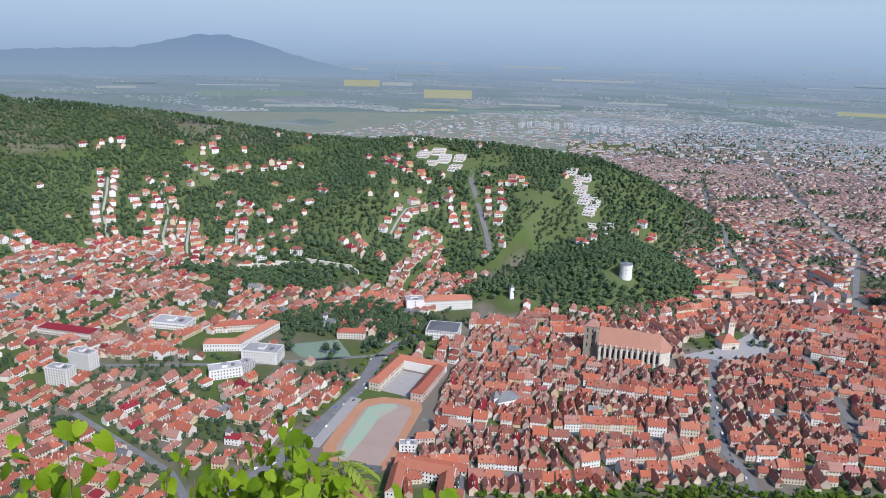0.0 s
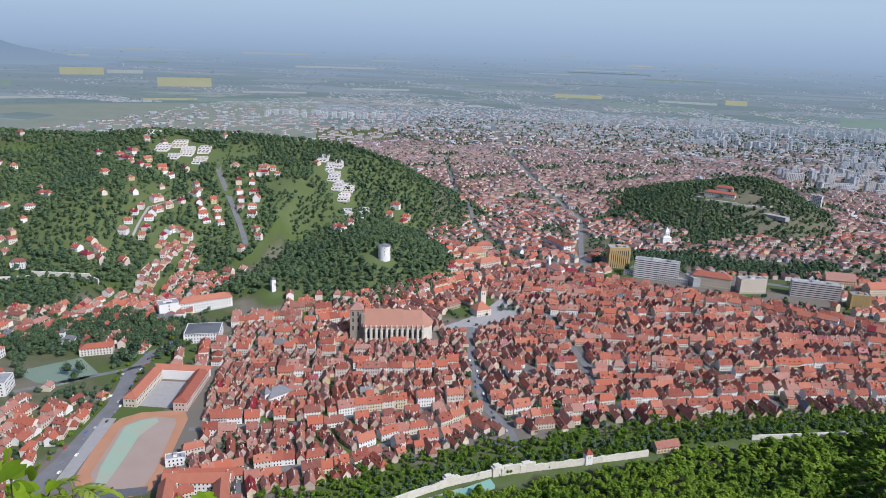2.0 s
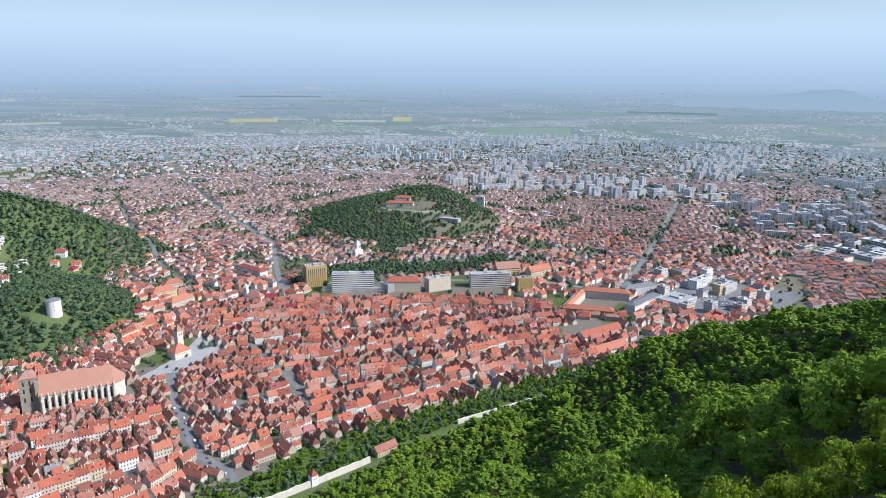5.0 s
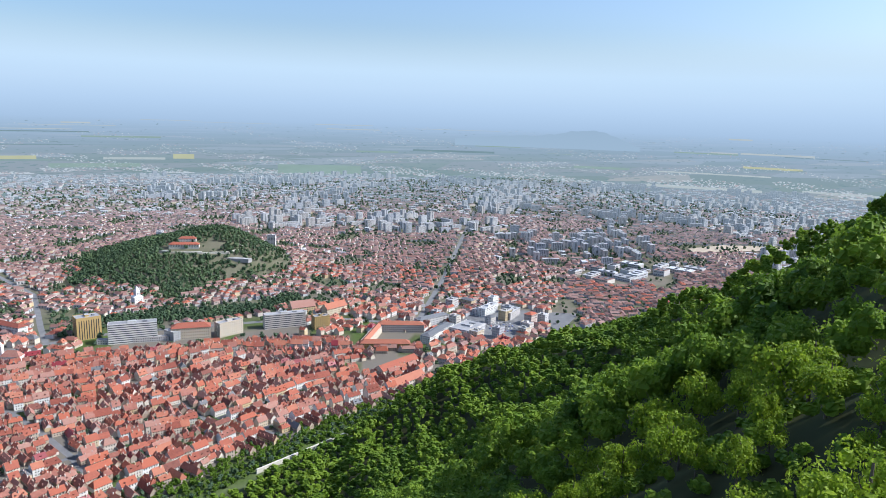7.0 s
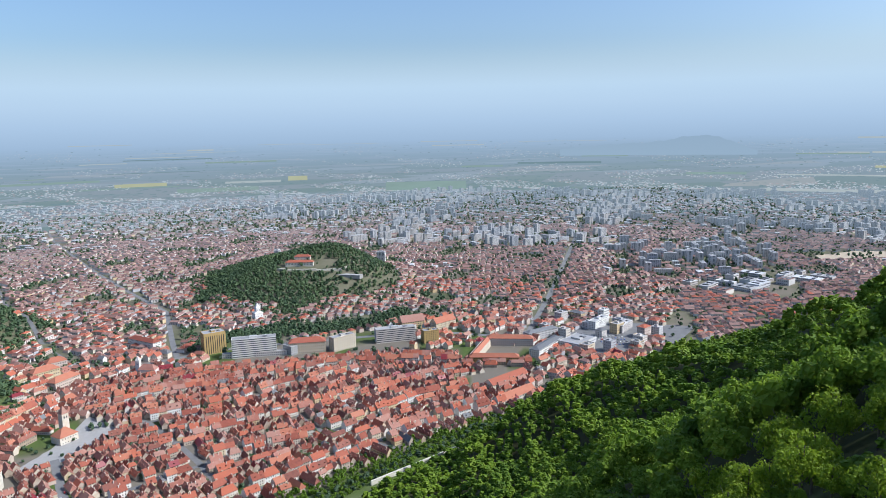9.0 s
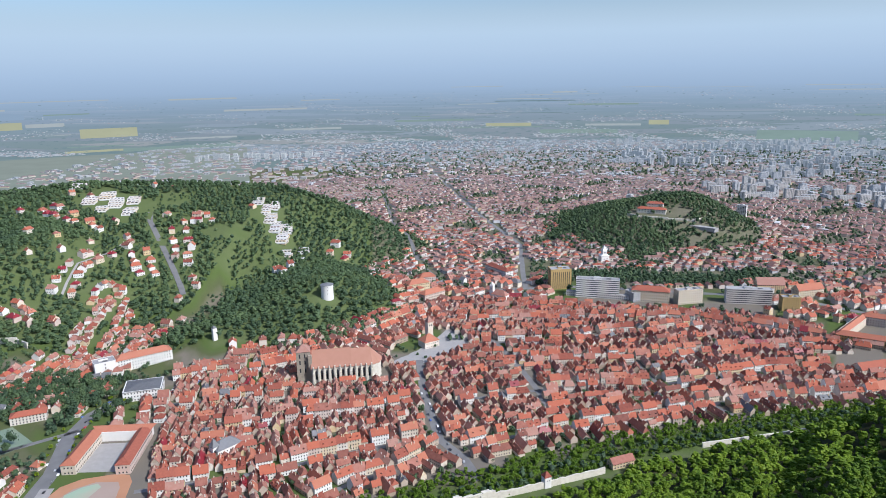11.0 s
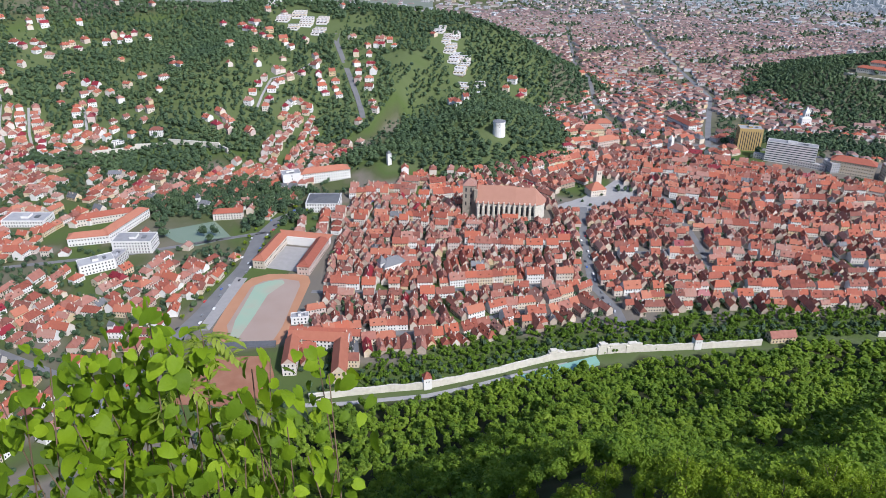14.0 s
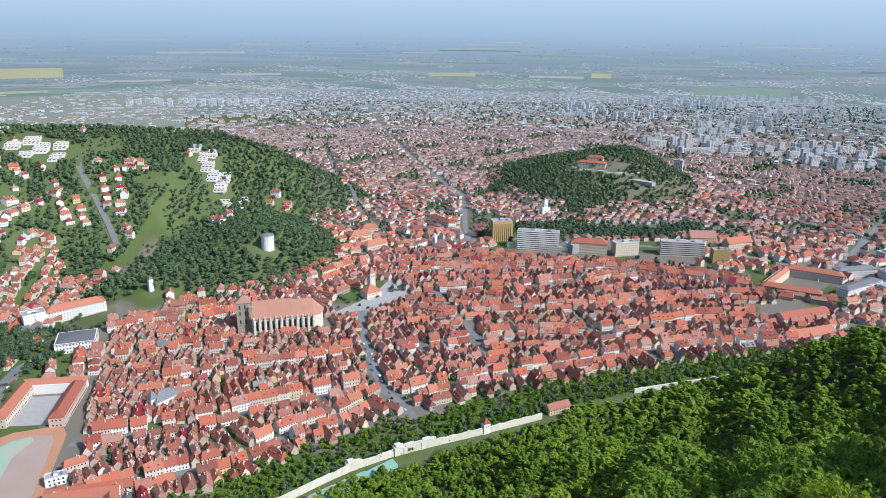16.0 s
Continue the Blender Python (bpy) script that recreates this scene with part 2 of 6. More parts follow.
def land(x, y):
    x, y = np.asarray(x, float), np.asarray(y, float)
    d, _, side = seg_dist(x, y, FOOT)
    d = np.where(side < 0, d, 0)
    along = [-900, -300, 0, 100, 200, 300, 400, 500, 600, 750, 1000, 1300]
    top = np.interp(x, along, [330, 310, 300, 292, 292, 304, 311, 282, 224, 148, 75, 10])
    q = np.minimum(d / np.interp(x, along, [402, 402, 402.2, 434, 464, 489, 508, 518, 519, 512, 506, 506]), 1.1)
    mid = np.clip(4 * q * (1 - q), 0, 1)
    h = top * q ** 1.45 - 13 * mid + mid * (8 * np.sin(x / 31 + y / 90) + 4 * np.sin(x / 13 - y / 40 + 1))
    d3, w3, _ = seg_dist(x, y, SPUR)
    over = np.interp(w3, range(len(SPUR_Z)), SPUR_Z) - 0.5 * d3 - h
    d4, w4, _ = seg_dist(x, y, SPUR_NEAR)
    over = np.maximum(over, np.interp(w4, range(len(SPUR_NEAR_Z)), SPUR_NEAR_Z) - 0.72 * d4 - h)
    h = h + np.where(side < 0, np.where(over > 0, over, 0) * np.clip(d / 60, 0, 1), 0)
    h = np.maximum(h, 0) + np.interp(np.hypot(x, y), [0, 1.0, 2.0, 4, 10, 25, 60], [48.4, 48.1, 46.5, 41.0, 26.0, 9.0, 0.0])
    d2, w2, _ = seg_dist(x, y, CREST)
    z2 = np.interp(w2, range(len(CREST_Z)), CREST_Z)
    wide = np.interp(w2, [0, 1, 3, 5, 7, 8], [700, 640, 560, 560, 500, 210])
    g = z2 * np.clip(1 - d2 / wide, 0, 1) ** 1.15
    g = g + 40 * np.exp(-((x + 800) / 110) ** 2 - ((y - 1010) / 130) ** 2) + 14 * np.exp(-((x + 640) / 120) ** 2 - ((y - 850) / 45) ** 2)
    g = g + 30 * np.exp(-((x + 400) / 110) ** 2 - ((y - 1200) / 95) ** 2)
    g = g + 44 * np.exp(-((x + 310) / 95) ** 2 - ((y - 1040) / 125) ** 2) + 17 * np.exp(-((x + 405) / 60) ** 2 - ((y - 880) / 42) ** 2)
    f = 72 * np.exp(-((x - 400) / 105) ** 2 - ((y - 1610) / 175) ** 2) + 50 * np.exp(-(((x - 235) / 120) ** 2 + ((y - 1590) / 205) ** 2) ** 1.2)
    r = np.hypot(x, y)
    und = 1.2 * np.sin(x / 190 + 1) * np.sin(y / 230)
    return np.maximum(h, g) + f + np.where(r > 1200, und * np.clip((r - 1200) / 500, 0, 1), 0)


def zl(x, y):
    return float(land(x, y))


def noise2(x, y, scale, seed=0.0):
    """Smooth chance over the plan, about 0 to 1, from a few crossed waves."""
    x, y = np.asarray(x) / scale + seed * 7.31, np.asarray(y) / scale - seed * 3.77
    v = np.sin(x * 1.7 + 2 * np.sin(y * 0.9 + seed)) + np.sin(y * 1.9 + 2 * np.sin(x * 0.8 - seed)) + 0.7 * np.sin(2.9 * x - 2.3 * y + seed)
    return np.clip(0.5 + v / 4.4, 0, 1)


def in_rects(x, y, rects, grow=0.0):
    """Whether places lie inside any of the rectangles (cx, cy, degrees, half length, half depth)."""
    hit = np.zeros(np.shape(x), bool)
    for cx, cy, deg, hw, hd in rects:
        c, s = math.cos(radians(deg)), math.sin(radians(deg))
        u, v = (x - cx) * c + (y - cy) * s, -(x - cx) * s + (y - cy) * c
        hit |= (np.abs(u) < hw + grow) & (np.abs(v) < hd + grow)
    return hit


def in_poly(x, y, poly):
    """Whether places lie inside a closed outline."""
    hit = np.zeros(np.shape(x), bool)
    for (ax, ay), (bx, by) in zip(poly, poly[1:] + poly[:1]):
        cross = (ay > y) != (by > y)
        hit ^= cross & (x < (bx - ax) * (y - ay) / ((by - ay) or 1e-9) + ax)
    return hit


# streets: centre line and half width
STREETS = [
    ([(-391, 300), (-398, 378), (-406, 450), (-424, 545), (-450, 610), (-455, 660), (-440, 700)], 7.5),
    ([(-119, 830), (-103, 740), (-89, 688), (-72, 630), (-46, 597), (-30, 560)], 4.5),
    ([(-58, 940), (-30, 905), (-15, 875), (9, 808), (26, 755), (40, 700)], 3.5),
    ([(-70, 1130), (20, 1145), (16, 1238), (13, 1459), (-61, 1695), (-153, 2015), (-301, 2622), (-401, 3187)], 4.5),
    ([(-70, 1130), (-130, 1180), (-190, 1330), (-300, 1700), (-420, 2200)], 3.5),
    ([(20, 1145), (110, 1160), (260, 1135), (430, 1110), (560, 1000), (640, 940)], 6.0),
    ([(560, 1000), (760, 1250), (1100, 1700), (1700, 2500)], 5.0),
    ([(-391, 300), (-460, 330), (-620, 345)], 3.2),
    ([(-448, 625), (-560, 520), (-700, 420)], 3.2),
    ([(-690, 1262), (-675, 1229), (-596, 1126), (-545, 1057), (-515, 1012)], 4.6),
]
# keep-clear places of the buildings and grounds that are set out one by one
CLEAR = [(-205, 778, 14, 58, 26), (-387, 582, 104, 46, 38), (-362, 480, 102, 74, 48), (-415, 812, 20, 46, 24), (-432, 722, 5, 36, 30),
         (-525, 600, 20, 58, 48), (-625, 560, 60, 62, 34), (-555, 500, 60, 40, 26), (-705, 386, 15, 26, 34), (-806, 452, 18, 44, 16), (-722, 542, 20, 30, 20), (-560, 655, 20, 12, 10), (-452, 392, 20, 12, 10), (-315, 392, 35, 40, 40), (79, 1143, 0, 26, 20), (132, 1098, -10, 42, 18),
         (205, 1090, -3, 38, 26), (282, 1085, 10, 32, 26), (358, 1072, -2, 42, 24), (480, 950, -28, 60, 34), (430, 860, 14, 52, 30), (690, 950, 20, 100, 52), (1235, 1147, 6, 165, 60), (1735, 1235, -25, 180, 50)]
SQUARE = [(-172, 838), (-160, 870), (-137, 918), (-93, 948), (-50, 880), (-100, 828), (-142, 803)]

# ---------------------------------------------------------------- ground and distance
ring = np.concatenate([[0.0], np.geomspace(2.0, 3900.0, 170)])
turn_a = np.radians(np.linspace(0, 360, 433)[:-1])
RR, AA = np.meshgrid(ring[1:], turn_a, indexing="ij")
gx, gy = -RR * np.sin(AA), RR * np.cos(AA)
gz = land(gx, gy)
gv = np.stack([gx, gy, gz], -1).reshape(-1, 3)
na = len(turn_a)
ii, jj = np.meshgrid(np.arange(len(ring) - 2), np.arange(na), indexing="ij")
gq = np.stack([ii * na + jj, ii * na + (jj + 1) % na, (ii + 1) * na + (jj + 1) % na, (ii + 1) * na + jj], -1).reshape(-1, 4)[:, ::-1]
gv = np.vstack([gv, [[0, 0, zl(0, 0)]]])
gt = np.array([[len(gv) - 1, (j + 1) % na, j] for j in range(na)])[:, ::-1]
foot_d, _, foot_s = seg_dist(gv[:, 0], gv[:, 1], FOOT)
green = np.clip(np.where(foot_s < 0, 1.0, 0) + np.clip((gv[:, 2] - 3) / 6, 0, 1), 0, 1)
green = np.maximum(green, 0.75 * (noise2(gv[:, 0], gv[:, 1], 60, 3) > 0.62))
green = np.where((gv[:, 0] < -420) & (gv[:, 2] < 10), np.maximum(green, 0.1 + 0.55 * noise2(gv[:, 0], gv[:, 1], 22, 6)), green)
gaz = np.degrees(np.arctan2(-gv[:, 0], gv[:, 1]))
gr = np.hypot(gv[:, 0], gv[:, 1])
green = np.maximum(green, np.where((gaz > 12) & (gr > 1500), 0.72 + 0.25 * noise2(gv[:, 0], gv[:, 1], 150, 7), 0))
green = np.where((gr > 1200) & (gaz < 12), np.maximum(np.minimum(green, 0.3), 0.06 + 0.34 * noise2(gv[:, 0], gv[:, 1], 35, 4)), green)
patch = noise2(np.round(gv[:, 0] / 160 + 0.3 * np.round(gv[:, 1] / 90)) * 160, np.round(gv[:, 1] / 90) * 90, 37, 21)
green = np.where((gaz > 12) & (gr > 1600), np.clip(0.05 + 0.6 * patch, 0.05, 0.6), green) * 0.8
green = np.where((foot_s > 0) & (foot_d < 42) & (gv[:, 0] > -240) & (gv[:, 0] < 420), np.maximum(green, 0.6), green)
# forest floor: dark leaf litter, with the shade between trees put into its colour
green = np.where((foot_s < 0) & (foot_d > 6), 1.1, green)
GROUND = mat("earth_and_grass", [(0.15, 0.135, 0.12), (0.17, 0.15, 0.12), (0.085, 0.10, 0.045), (0.08, 0.115, 0.035), (0.105, 0.13, 0.058), (0.040, 0.042, 0.020)], attr="tint", scale=0.03, noise_mix=0.22, bump=0.15, spec=0.05)
ground = tagged(new("ground", raw_mesh("ground", gv, gq, GROUND, green, gt)), "earth, grass and paved yards under the town and hills", "ground", kind="structure")
ground.data.polygons.foreach_set("use_smooth", np.ones(len(ground.data.polygons), bool))

# the plain beyond the town, rising past the eye's own height; its upper part is painted sky haze that fades out
u = np.linspace(0, 1, 84)
br = np.concatenate([np.linspace(2900, 3850, 6), 3895 + 1000 * u])
bz = np.concatenate([np.full(6, 2.2), np.maximum(951 * u ** 2.2 - 0.5, 2.2)])
true_r = 350 / np.maximum((350 - bz) / br, 4e-3)
BR, BA = np.meshgrid(br, turn_a, indexing="ij")
bv = np.stack([-BR * np.sin(BA), BR * np.cos(BA), np.repeat(bz[:, None], na, 1)], -1).reshape(-1, 3)
ii, jj = np.meshgrid(np.arange(89), np.arange(na), indexing="ij")
bq = np.stack([ii * na + jj, ii * na + (jj + 1) % na, (ii + 1) * na + (jj + 1) % na, (ii + 1) * na + jj], -1).reshape(-1, 4)[:, ::-1]


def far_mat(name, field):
    """The far plain as a glowing surface: strips of field fading into haze painted by height."""
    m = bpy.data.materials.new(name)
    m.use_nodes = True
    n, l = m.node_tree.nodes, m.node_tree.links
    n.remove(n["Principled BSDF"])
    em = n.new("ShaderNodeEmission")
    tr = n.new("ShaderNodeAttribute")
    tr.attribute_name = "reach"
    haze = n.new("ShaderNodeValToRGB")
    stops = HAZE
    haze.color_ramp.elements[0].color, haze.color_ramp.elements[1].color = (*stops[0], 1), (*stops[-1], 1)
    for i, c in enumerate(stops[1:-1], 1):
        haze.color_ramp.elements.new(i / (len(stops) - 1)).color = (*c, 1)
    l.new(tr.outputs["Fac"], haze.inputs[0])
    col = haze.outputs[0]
    if field:
        at = n.new("ShaderNodeAttribute")
        at.attribute_name = "flat"
        vo = n.new("ShaderNodeTexVoronoi")
        vo.inputs["Scale"].default_value = 2.6
        sc = n.new("ShaderNodeMapping")
        sc.inputs["Rotation"].default_value[2], sc.inputs["Scale"].default_value = 0.35, (0.5, 1.3, 1)
        l.new(at.outputs["Vector"], sc.inputs[0])
        l.new(sc.outputs[0], vo.inputs["Vector"])
        sep = n.new("ShaderNodeSeparateColor")
        l.new(vo.outputs["Color"], sep.inputs[0])
        fr = n.new("ShaderNodeValToRGB")
        fr.color_ramp.interpolation = "CONSTANT"
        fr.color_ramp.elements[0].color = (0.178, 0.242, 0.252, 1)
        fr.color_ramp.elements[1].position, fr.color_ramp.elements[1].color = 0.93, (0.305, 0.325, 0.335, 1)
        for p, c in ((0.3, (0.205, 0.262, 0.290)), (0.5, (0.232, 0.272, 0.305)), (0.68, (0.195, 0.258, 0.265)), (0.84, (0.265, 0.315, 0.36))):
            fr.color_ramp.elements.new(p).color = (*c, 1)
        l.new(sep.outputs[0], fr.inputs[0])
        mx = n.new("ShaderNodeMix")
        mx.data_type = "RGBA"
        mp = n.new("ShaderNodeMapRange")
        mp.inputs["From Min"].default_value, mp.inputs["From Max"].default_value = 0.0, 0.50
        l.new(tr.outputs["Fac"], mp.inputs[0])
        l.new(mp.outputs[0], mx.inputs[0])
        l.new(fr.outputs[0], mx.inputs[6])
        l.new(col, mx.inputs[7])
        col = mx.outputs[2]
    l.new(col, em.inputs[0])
    fade, clear, both = n.new("ShaderNodeMapRange"), n.new("ShaderNodeBsdfTransparent"), n.new("ShaderNodeMixShader")
    fade.interpolation_type = "SMOOTHSTEP"
    fade.inputs["From Min"].default_value, fade.inputs["From Max"].default_value = 0.95, 1.45
    l.new(tr.outputs["Fac"], fade.inputs[0])
    l.new(fade.outputs[0], both.inputs[0])
    l.new(em.outputs[0], both.inputs[1])
    l.new(clear.outputs[0], both.inputs[2])
    l.new(both.outputs[0], n["Material Output"].inputs[0])
    return m


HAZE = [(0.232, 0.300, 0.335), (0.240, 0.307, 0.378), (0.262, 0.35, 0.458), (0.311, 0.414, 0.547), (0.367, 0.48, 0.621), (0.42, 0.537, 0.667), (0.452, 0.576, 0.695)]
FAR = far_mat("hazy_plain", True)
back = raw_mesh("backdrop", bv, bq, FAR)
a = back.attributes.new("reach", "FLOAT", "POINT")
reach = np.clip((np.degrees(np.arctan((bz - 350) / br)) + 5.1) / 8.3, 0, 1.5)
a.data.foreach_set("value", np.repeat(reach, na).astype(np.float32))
a = back.attributes.new("flat", "FLOAT_VECTOR", "POINT")
fl = np.stack([-np.repeat(true_r, na) * np.sin(np.tile(turn_a, 90)), np.repeat(true_r, na) * np.cos(np.tile(turn_a, 90)), np.zeros(90 * na)], -1) / 1000
a.data.foreach_set("vector", fl.astype(np.float32).ravel())
back.polygons.foreach_set("use_smooth", np.ones(len(back.polygons), bool))
tagged(new("backdrop", back), "hazy plain of fields with the hazy low sky over it", "plain", kind="structure")


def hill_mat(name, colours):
    """A mountain seen through much air: haze painted as glow, paler towards its foot."""
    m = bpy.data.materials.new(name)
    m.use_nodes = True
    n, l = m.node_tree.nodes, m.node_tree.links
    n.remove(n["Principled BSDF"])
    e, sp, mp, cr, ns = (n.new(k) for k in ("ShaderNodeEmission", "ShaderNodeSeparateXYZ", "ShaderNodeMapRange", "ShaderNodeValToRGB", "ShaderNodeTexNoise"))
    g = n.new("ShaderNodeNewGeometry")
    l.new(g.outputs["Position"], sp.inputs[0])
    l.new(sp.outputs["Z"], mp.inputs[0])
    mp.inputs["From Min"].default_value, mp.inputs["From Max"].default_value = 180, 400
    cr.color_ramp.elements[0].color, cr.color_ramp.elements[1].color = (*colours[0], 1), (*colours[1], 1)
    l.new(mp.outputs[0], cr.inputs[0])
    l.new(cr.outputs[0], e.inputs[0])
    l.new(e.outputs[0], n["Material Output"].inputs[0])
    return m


def far_hill(name, label, az0, az1, shape, colour_at, dist):
    """A distant mountain: its skyline runs by the given heights (degrees over the eye's level) between two bearings."""
    n = 120
    az = np.radians(np.linspace(az0, az1, n))
    base = np.interp(np.linspace(0, 1, n), np.linspace(0, 1, len(shape)), shape)
    base = base + 0.03 * np.sin(az * 190) + 0.02 * np.sin(az * 410 + 1)
    rows = []
    for k, (lift, dd) in enumerate(((-2.4, -40), (None, 0), (None, 40), (-2.4, 60))):
        el = np.radians(base if lift is None else np.minimum(base, lift))
        r = dist + dd
        rows.append(np.stack([-r * np.sin(az), r * np.cos(az), 350 + r * np.tan(el)], -1))
    v = np.concatenate(rows)
    q = [(k * n + i, k * n + i + 1, (k + 1) * n + i + 1, (k + 1) * n + i) for k in range(3) for i in range(n - 1)]
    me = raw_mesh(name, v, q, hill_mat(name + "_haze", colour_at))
    return tagged(new(name, me), label, "mountain", kind="structure")


# ---------------------------------------------------------------- trees
def lump(r, n=6):
    """A lumpy round body, open below: the mass of leaves on one limb."""
    v = [(w * math.cos((k + 0.5 * i) * 2 * math.pi / n) * r.uniform(0.8, 1.18), w * math.sin((k + 0.5 * i) * 2 * math.pi / n) * r.uniform(0.8, 1.18), z + r.uniform(-0.14, 0.14))
         for i, (z, w) in enumerate(((-0.75, 0.66), (0.0, 0.98), (0.74, 0.60))) for k in range(n)]
    q = [(i * n + k, i * n + (k + 1) % n, i * n + n + (k + 1) % n, i * n + n + k) for i in range(2) for k in range(n)] + [(2 * n, 2 * n + 1, 2 * n + 2, 2 * n + 3)]
    if n == 6:
        q.append((12, 15, 16, 17))
    return np.array(v), np.array(q)


def crown(n, lobes, size, seed, reach=(0.42, 0.80), lobe=(0.26, 0.46)):
    """A crown one metre in radius about the origin: a lumpy mass on every limb with n leaf sprays over them; its corners, quads and each corner's own shift of tint."""
    r = np.random.RandomState(seed)
    c = r.normal(size=(lobes, 3))
    c /= np.linalg.norm(c, axis=1, keepdims=True)
    c *= (r.uniform(*reach, (lobes, 1)))
    c[:, 2] = np.abs(c[:, 2]) * 0.9 - 0.15
    rad = r.uniform(*lobe, lobes)
    k = r.randint(0, lobes, n)
    d = r.normal(size=(n, 3))
    d[:, 2] = d[:, 2] * 0.8 + 0.35
    d /= np.linalg.norm(d, axis=1, keepdims=True)
    p = c[k] + d * rad[k][:, None] * r.uniform(0.82, 1.16, (n, 1))
    nor = d + r.normal(size=(n, 3)) * 0.5 + [0, 0, 0.15]
    nor /= np.linalg.norm(nor, axis=1, keepdims=True)
    a = np.cross(nor, r.normal(size=(n, 3)))
    a /= np.linalg.norm(a, axis=1, keepdims=True)
    b = np.cross(nor, a)
    s = size * r.uniform(0.6, 1.35, (n, 1))
    V = [np.stack([p - a * s, p + b * s * 0.62 + nor * s * 0.12, p + a * s, p - b * s * 0.62 + nor * s * 0.12], 1).reshape(-1, 3)]
    Q, T, at = [np.arange(4 * n).reshape(-1, 4)], [np.repeat(r.normal(size=n) * 0.12, 4)], 4 * n
    for m in range(lobes):
        lv, lq = lump(r, 6 if lobes > 9 else 4)
        V.append(c[m] + lv * rad[m] * (0.5 if lobes > 20 else 0.66 if lobes > 9 else 0.98))
        Q.append(lq + at)
        T.append(r.normal() * 0.06 + r.normal(size=len(lv)) * 0.10)
        at += len(lv)
    return np.vstack(V), np.vstack(Q), np.concatenate(T)


def prism(r0, r1, h, n=5):
    a = np.linspace(0, 2 * np.pi, n, endpoint=False)
    lo = np.stack([r0 * np.cos(a), r0 * np.sin(a), 0 * a], -1)
    hi = np.stack([r1 * np.cos(a), r1 * np.sin(a), 0 * a + h], -1)
    return np.vstack([lo, hi]), np.array([(i, (i + 1) % n, n + (i + 1) % n, n + i) for i in range(n)])


def core(seed):
    """The dense inside of a crown: a small lumpy body."""
    r = np.random.RandomState(seed)
    rows = [(-0.5, 0.40), (0.0, 0.76), (0.55, 0.46)]
    v = [(w * math.cos(k * 2 * math.pi / 5 + i) * r.uniform(0.75, 1.1), w * math.sin(k * 2 * math.pi / 5 + i) * r.uniform(0.75, 1.1), z) for i, (z, w) in enumerate(rows) for k in range(5)] + [(0, 0, 0.80)]
    q = [(i * 5 + k, i * 5 + (k + 1) % 5, i * 5 + 5 + (k + 1) % 5, i * 5 + 5 + k) for i in range(2) for k in range(5)] + [(10, 11, 12, 15), (12, 13, 14, 15)]
    return np.array(v), np.array(q)


def scatter(name, label, xyz, rad, tall, leaf_count, size, material, seed, category="woodland", tint=None, variants=4, lobes=8):
    """One piece of woodland: a crown at every place, turned and sized by chance."""
    r = np.random.RandomState(seed)
    n = len(xyz)
    if not n:
        return None
    V, Q, T = [], [], []
    base = 0
    pick = r.randint(0, variants, n)
    rot = r.uniform(0, 2 * np.pi, n)
    tint = r.beta(2, 2.2, n) if tint is None else tint
    for k in range(variants):
        m = pick == k
        if not m.any():
            continue
        tv, tq, shade = crown(leaf_count, lobes, size, seed * 31 + k) if lobes > 5 else crown(leaf_count, lobes, size, seed * 31 + k, (0.25, 0.52), (0.48, 0.66))
        if lobes > 5:
            cv, cq = core(seed + k)
            tq, tv, shade = np.vstack([tq, cq + len(tv)]), np.vstack([tv, cv * 0.7]), np.concatenate([shade, np.zeros(len(cv))])
        c, s = np.cos(rot[m])[:, None], np.sin(rot[m])[:, None]
        X = (tv[None, :, 0] * c - tv[None, :, 1] * s) * rad[m][:, None]
        Y = (tv[None, :, 0] * s + tv[None, :, 1] * c) * rad[m][:, None]
        Z = tv[None, :, 2] * tall[m][:, None]
        P = np.stack([X, Y, Z], -1) + xyz[m][:, None, :]
        V.append(P.reshape(-1, 3))
        Q.append((tq[None] + (np.arange(m.sum()) * len(tv))[:, None, None] + base).reshape(-1, 4))
        T.append(np.clip(tint[m][:, None] + shade[None] + r.normal(size=(m.sum(), len(tv))) * 0.04, 0, 1).ravel())
        base += m.sum() * len(tv)
    me = raw_mesh(name, np.vstack(V), np.vstack(Q), material, np.concatenate(T))
    return tagged(new(name, me), label, category, kind="stuff")


def jitter(x0, x1, y0, y1, step, seed, amount=0.42):
    r = np.random.RandomState(seed)
    x, y = np.meshgrid(np.arange(x0, x1, step), np.arange(y0, y1, step))
    x = x + np.arange(x.shape[0])[:, None] % 2 * step / 2
    return (x + r.uniform(-amount, amount, x.shape) * step).ravel(), (y + r.uniform(-amount, amount, y.shape) * step).ravel()


# the mountain's own forest
fx, fy = jitter(-520, 1150, -90, 900, 8.0, 11)
fd, _, fs = seg_dist(fx, fy, FOOT)
fr_ = np.hypot(fx, fy)
az = np.degrees(np.arctan2(-fx, fy))
keep = (fs < 0) & (fd > np.where(fx < 100, 20, 9)) & (fr_ > 66) & (az > -70) & (az < 66) & ~((az > 12) & (fr_ < 150) & (az < 80))
fx, fy, fr_, fd = fx[keep], fy[keep], fr_[keep], fd[keep]
fz = land(fx, fy)
rs = np.random.RandomState(5)
f_rad = rs.uniform(3.2, 6.4, len(fx)) * np.interp(fr_, [60, 120, 170, 350], [0.62, 0.75, 1.08, 0.95]) * np.interp(fr_, [20, 60, 110], [0.5, 0.88, 1.0])
f_tall = f_rad * rs.uniform(0.95, 1.3, len(fx))
lift = rs.uniform(4.5, 9.5, len(fx)) * np.interp(fr_, [60, 110, 150], [0.45, 0.6, 1.0])
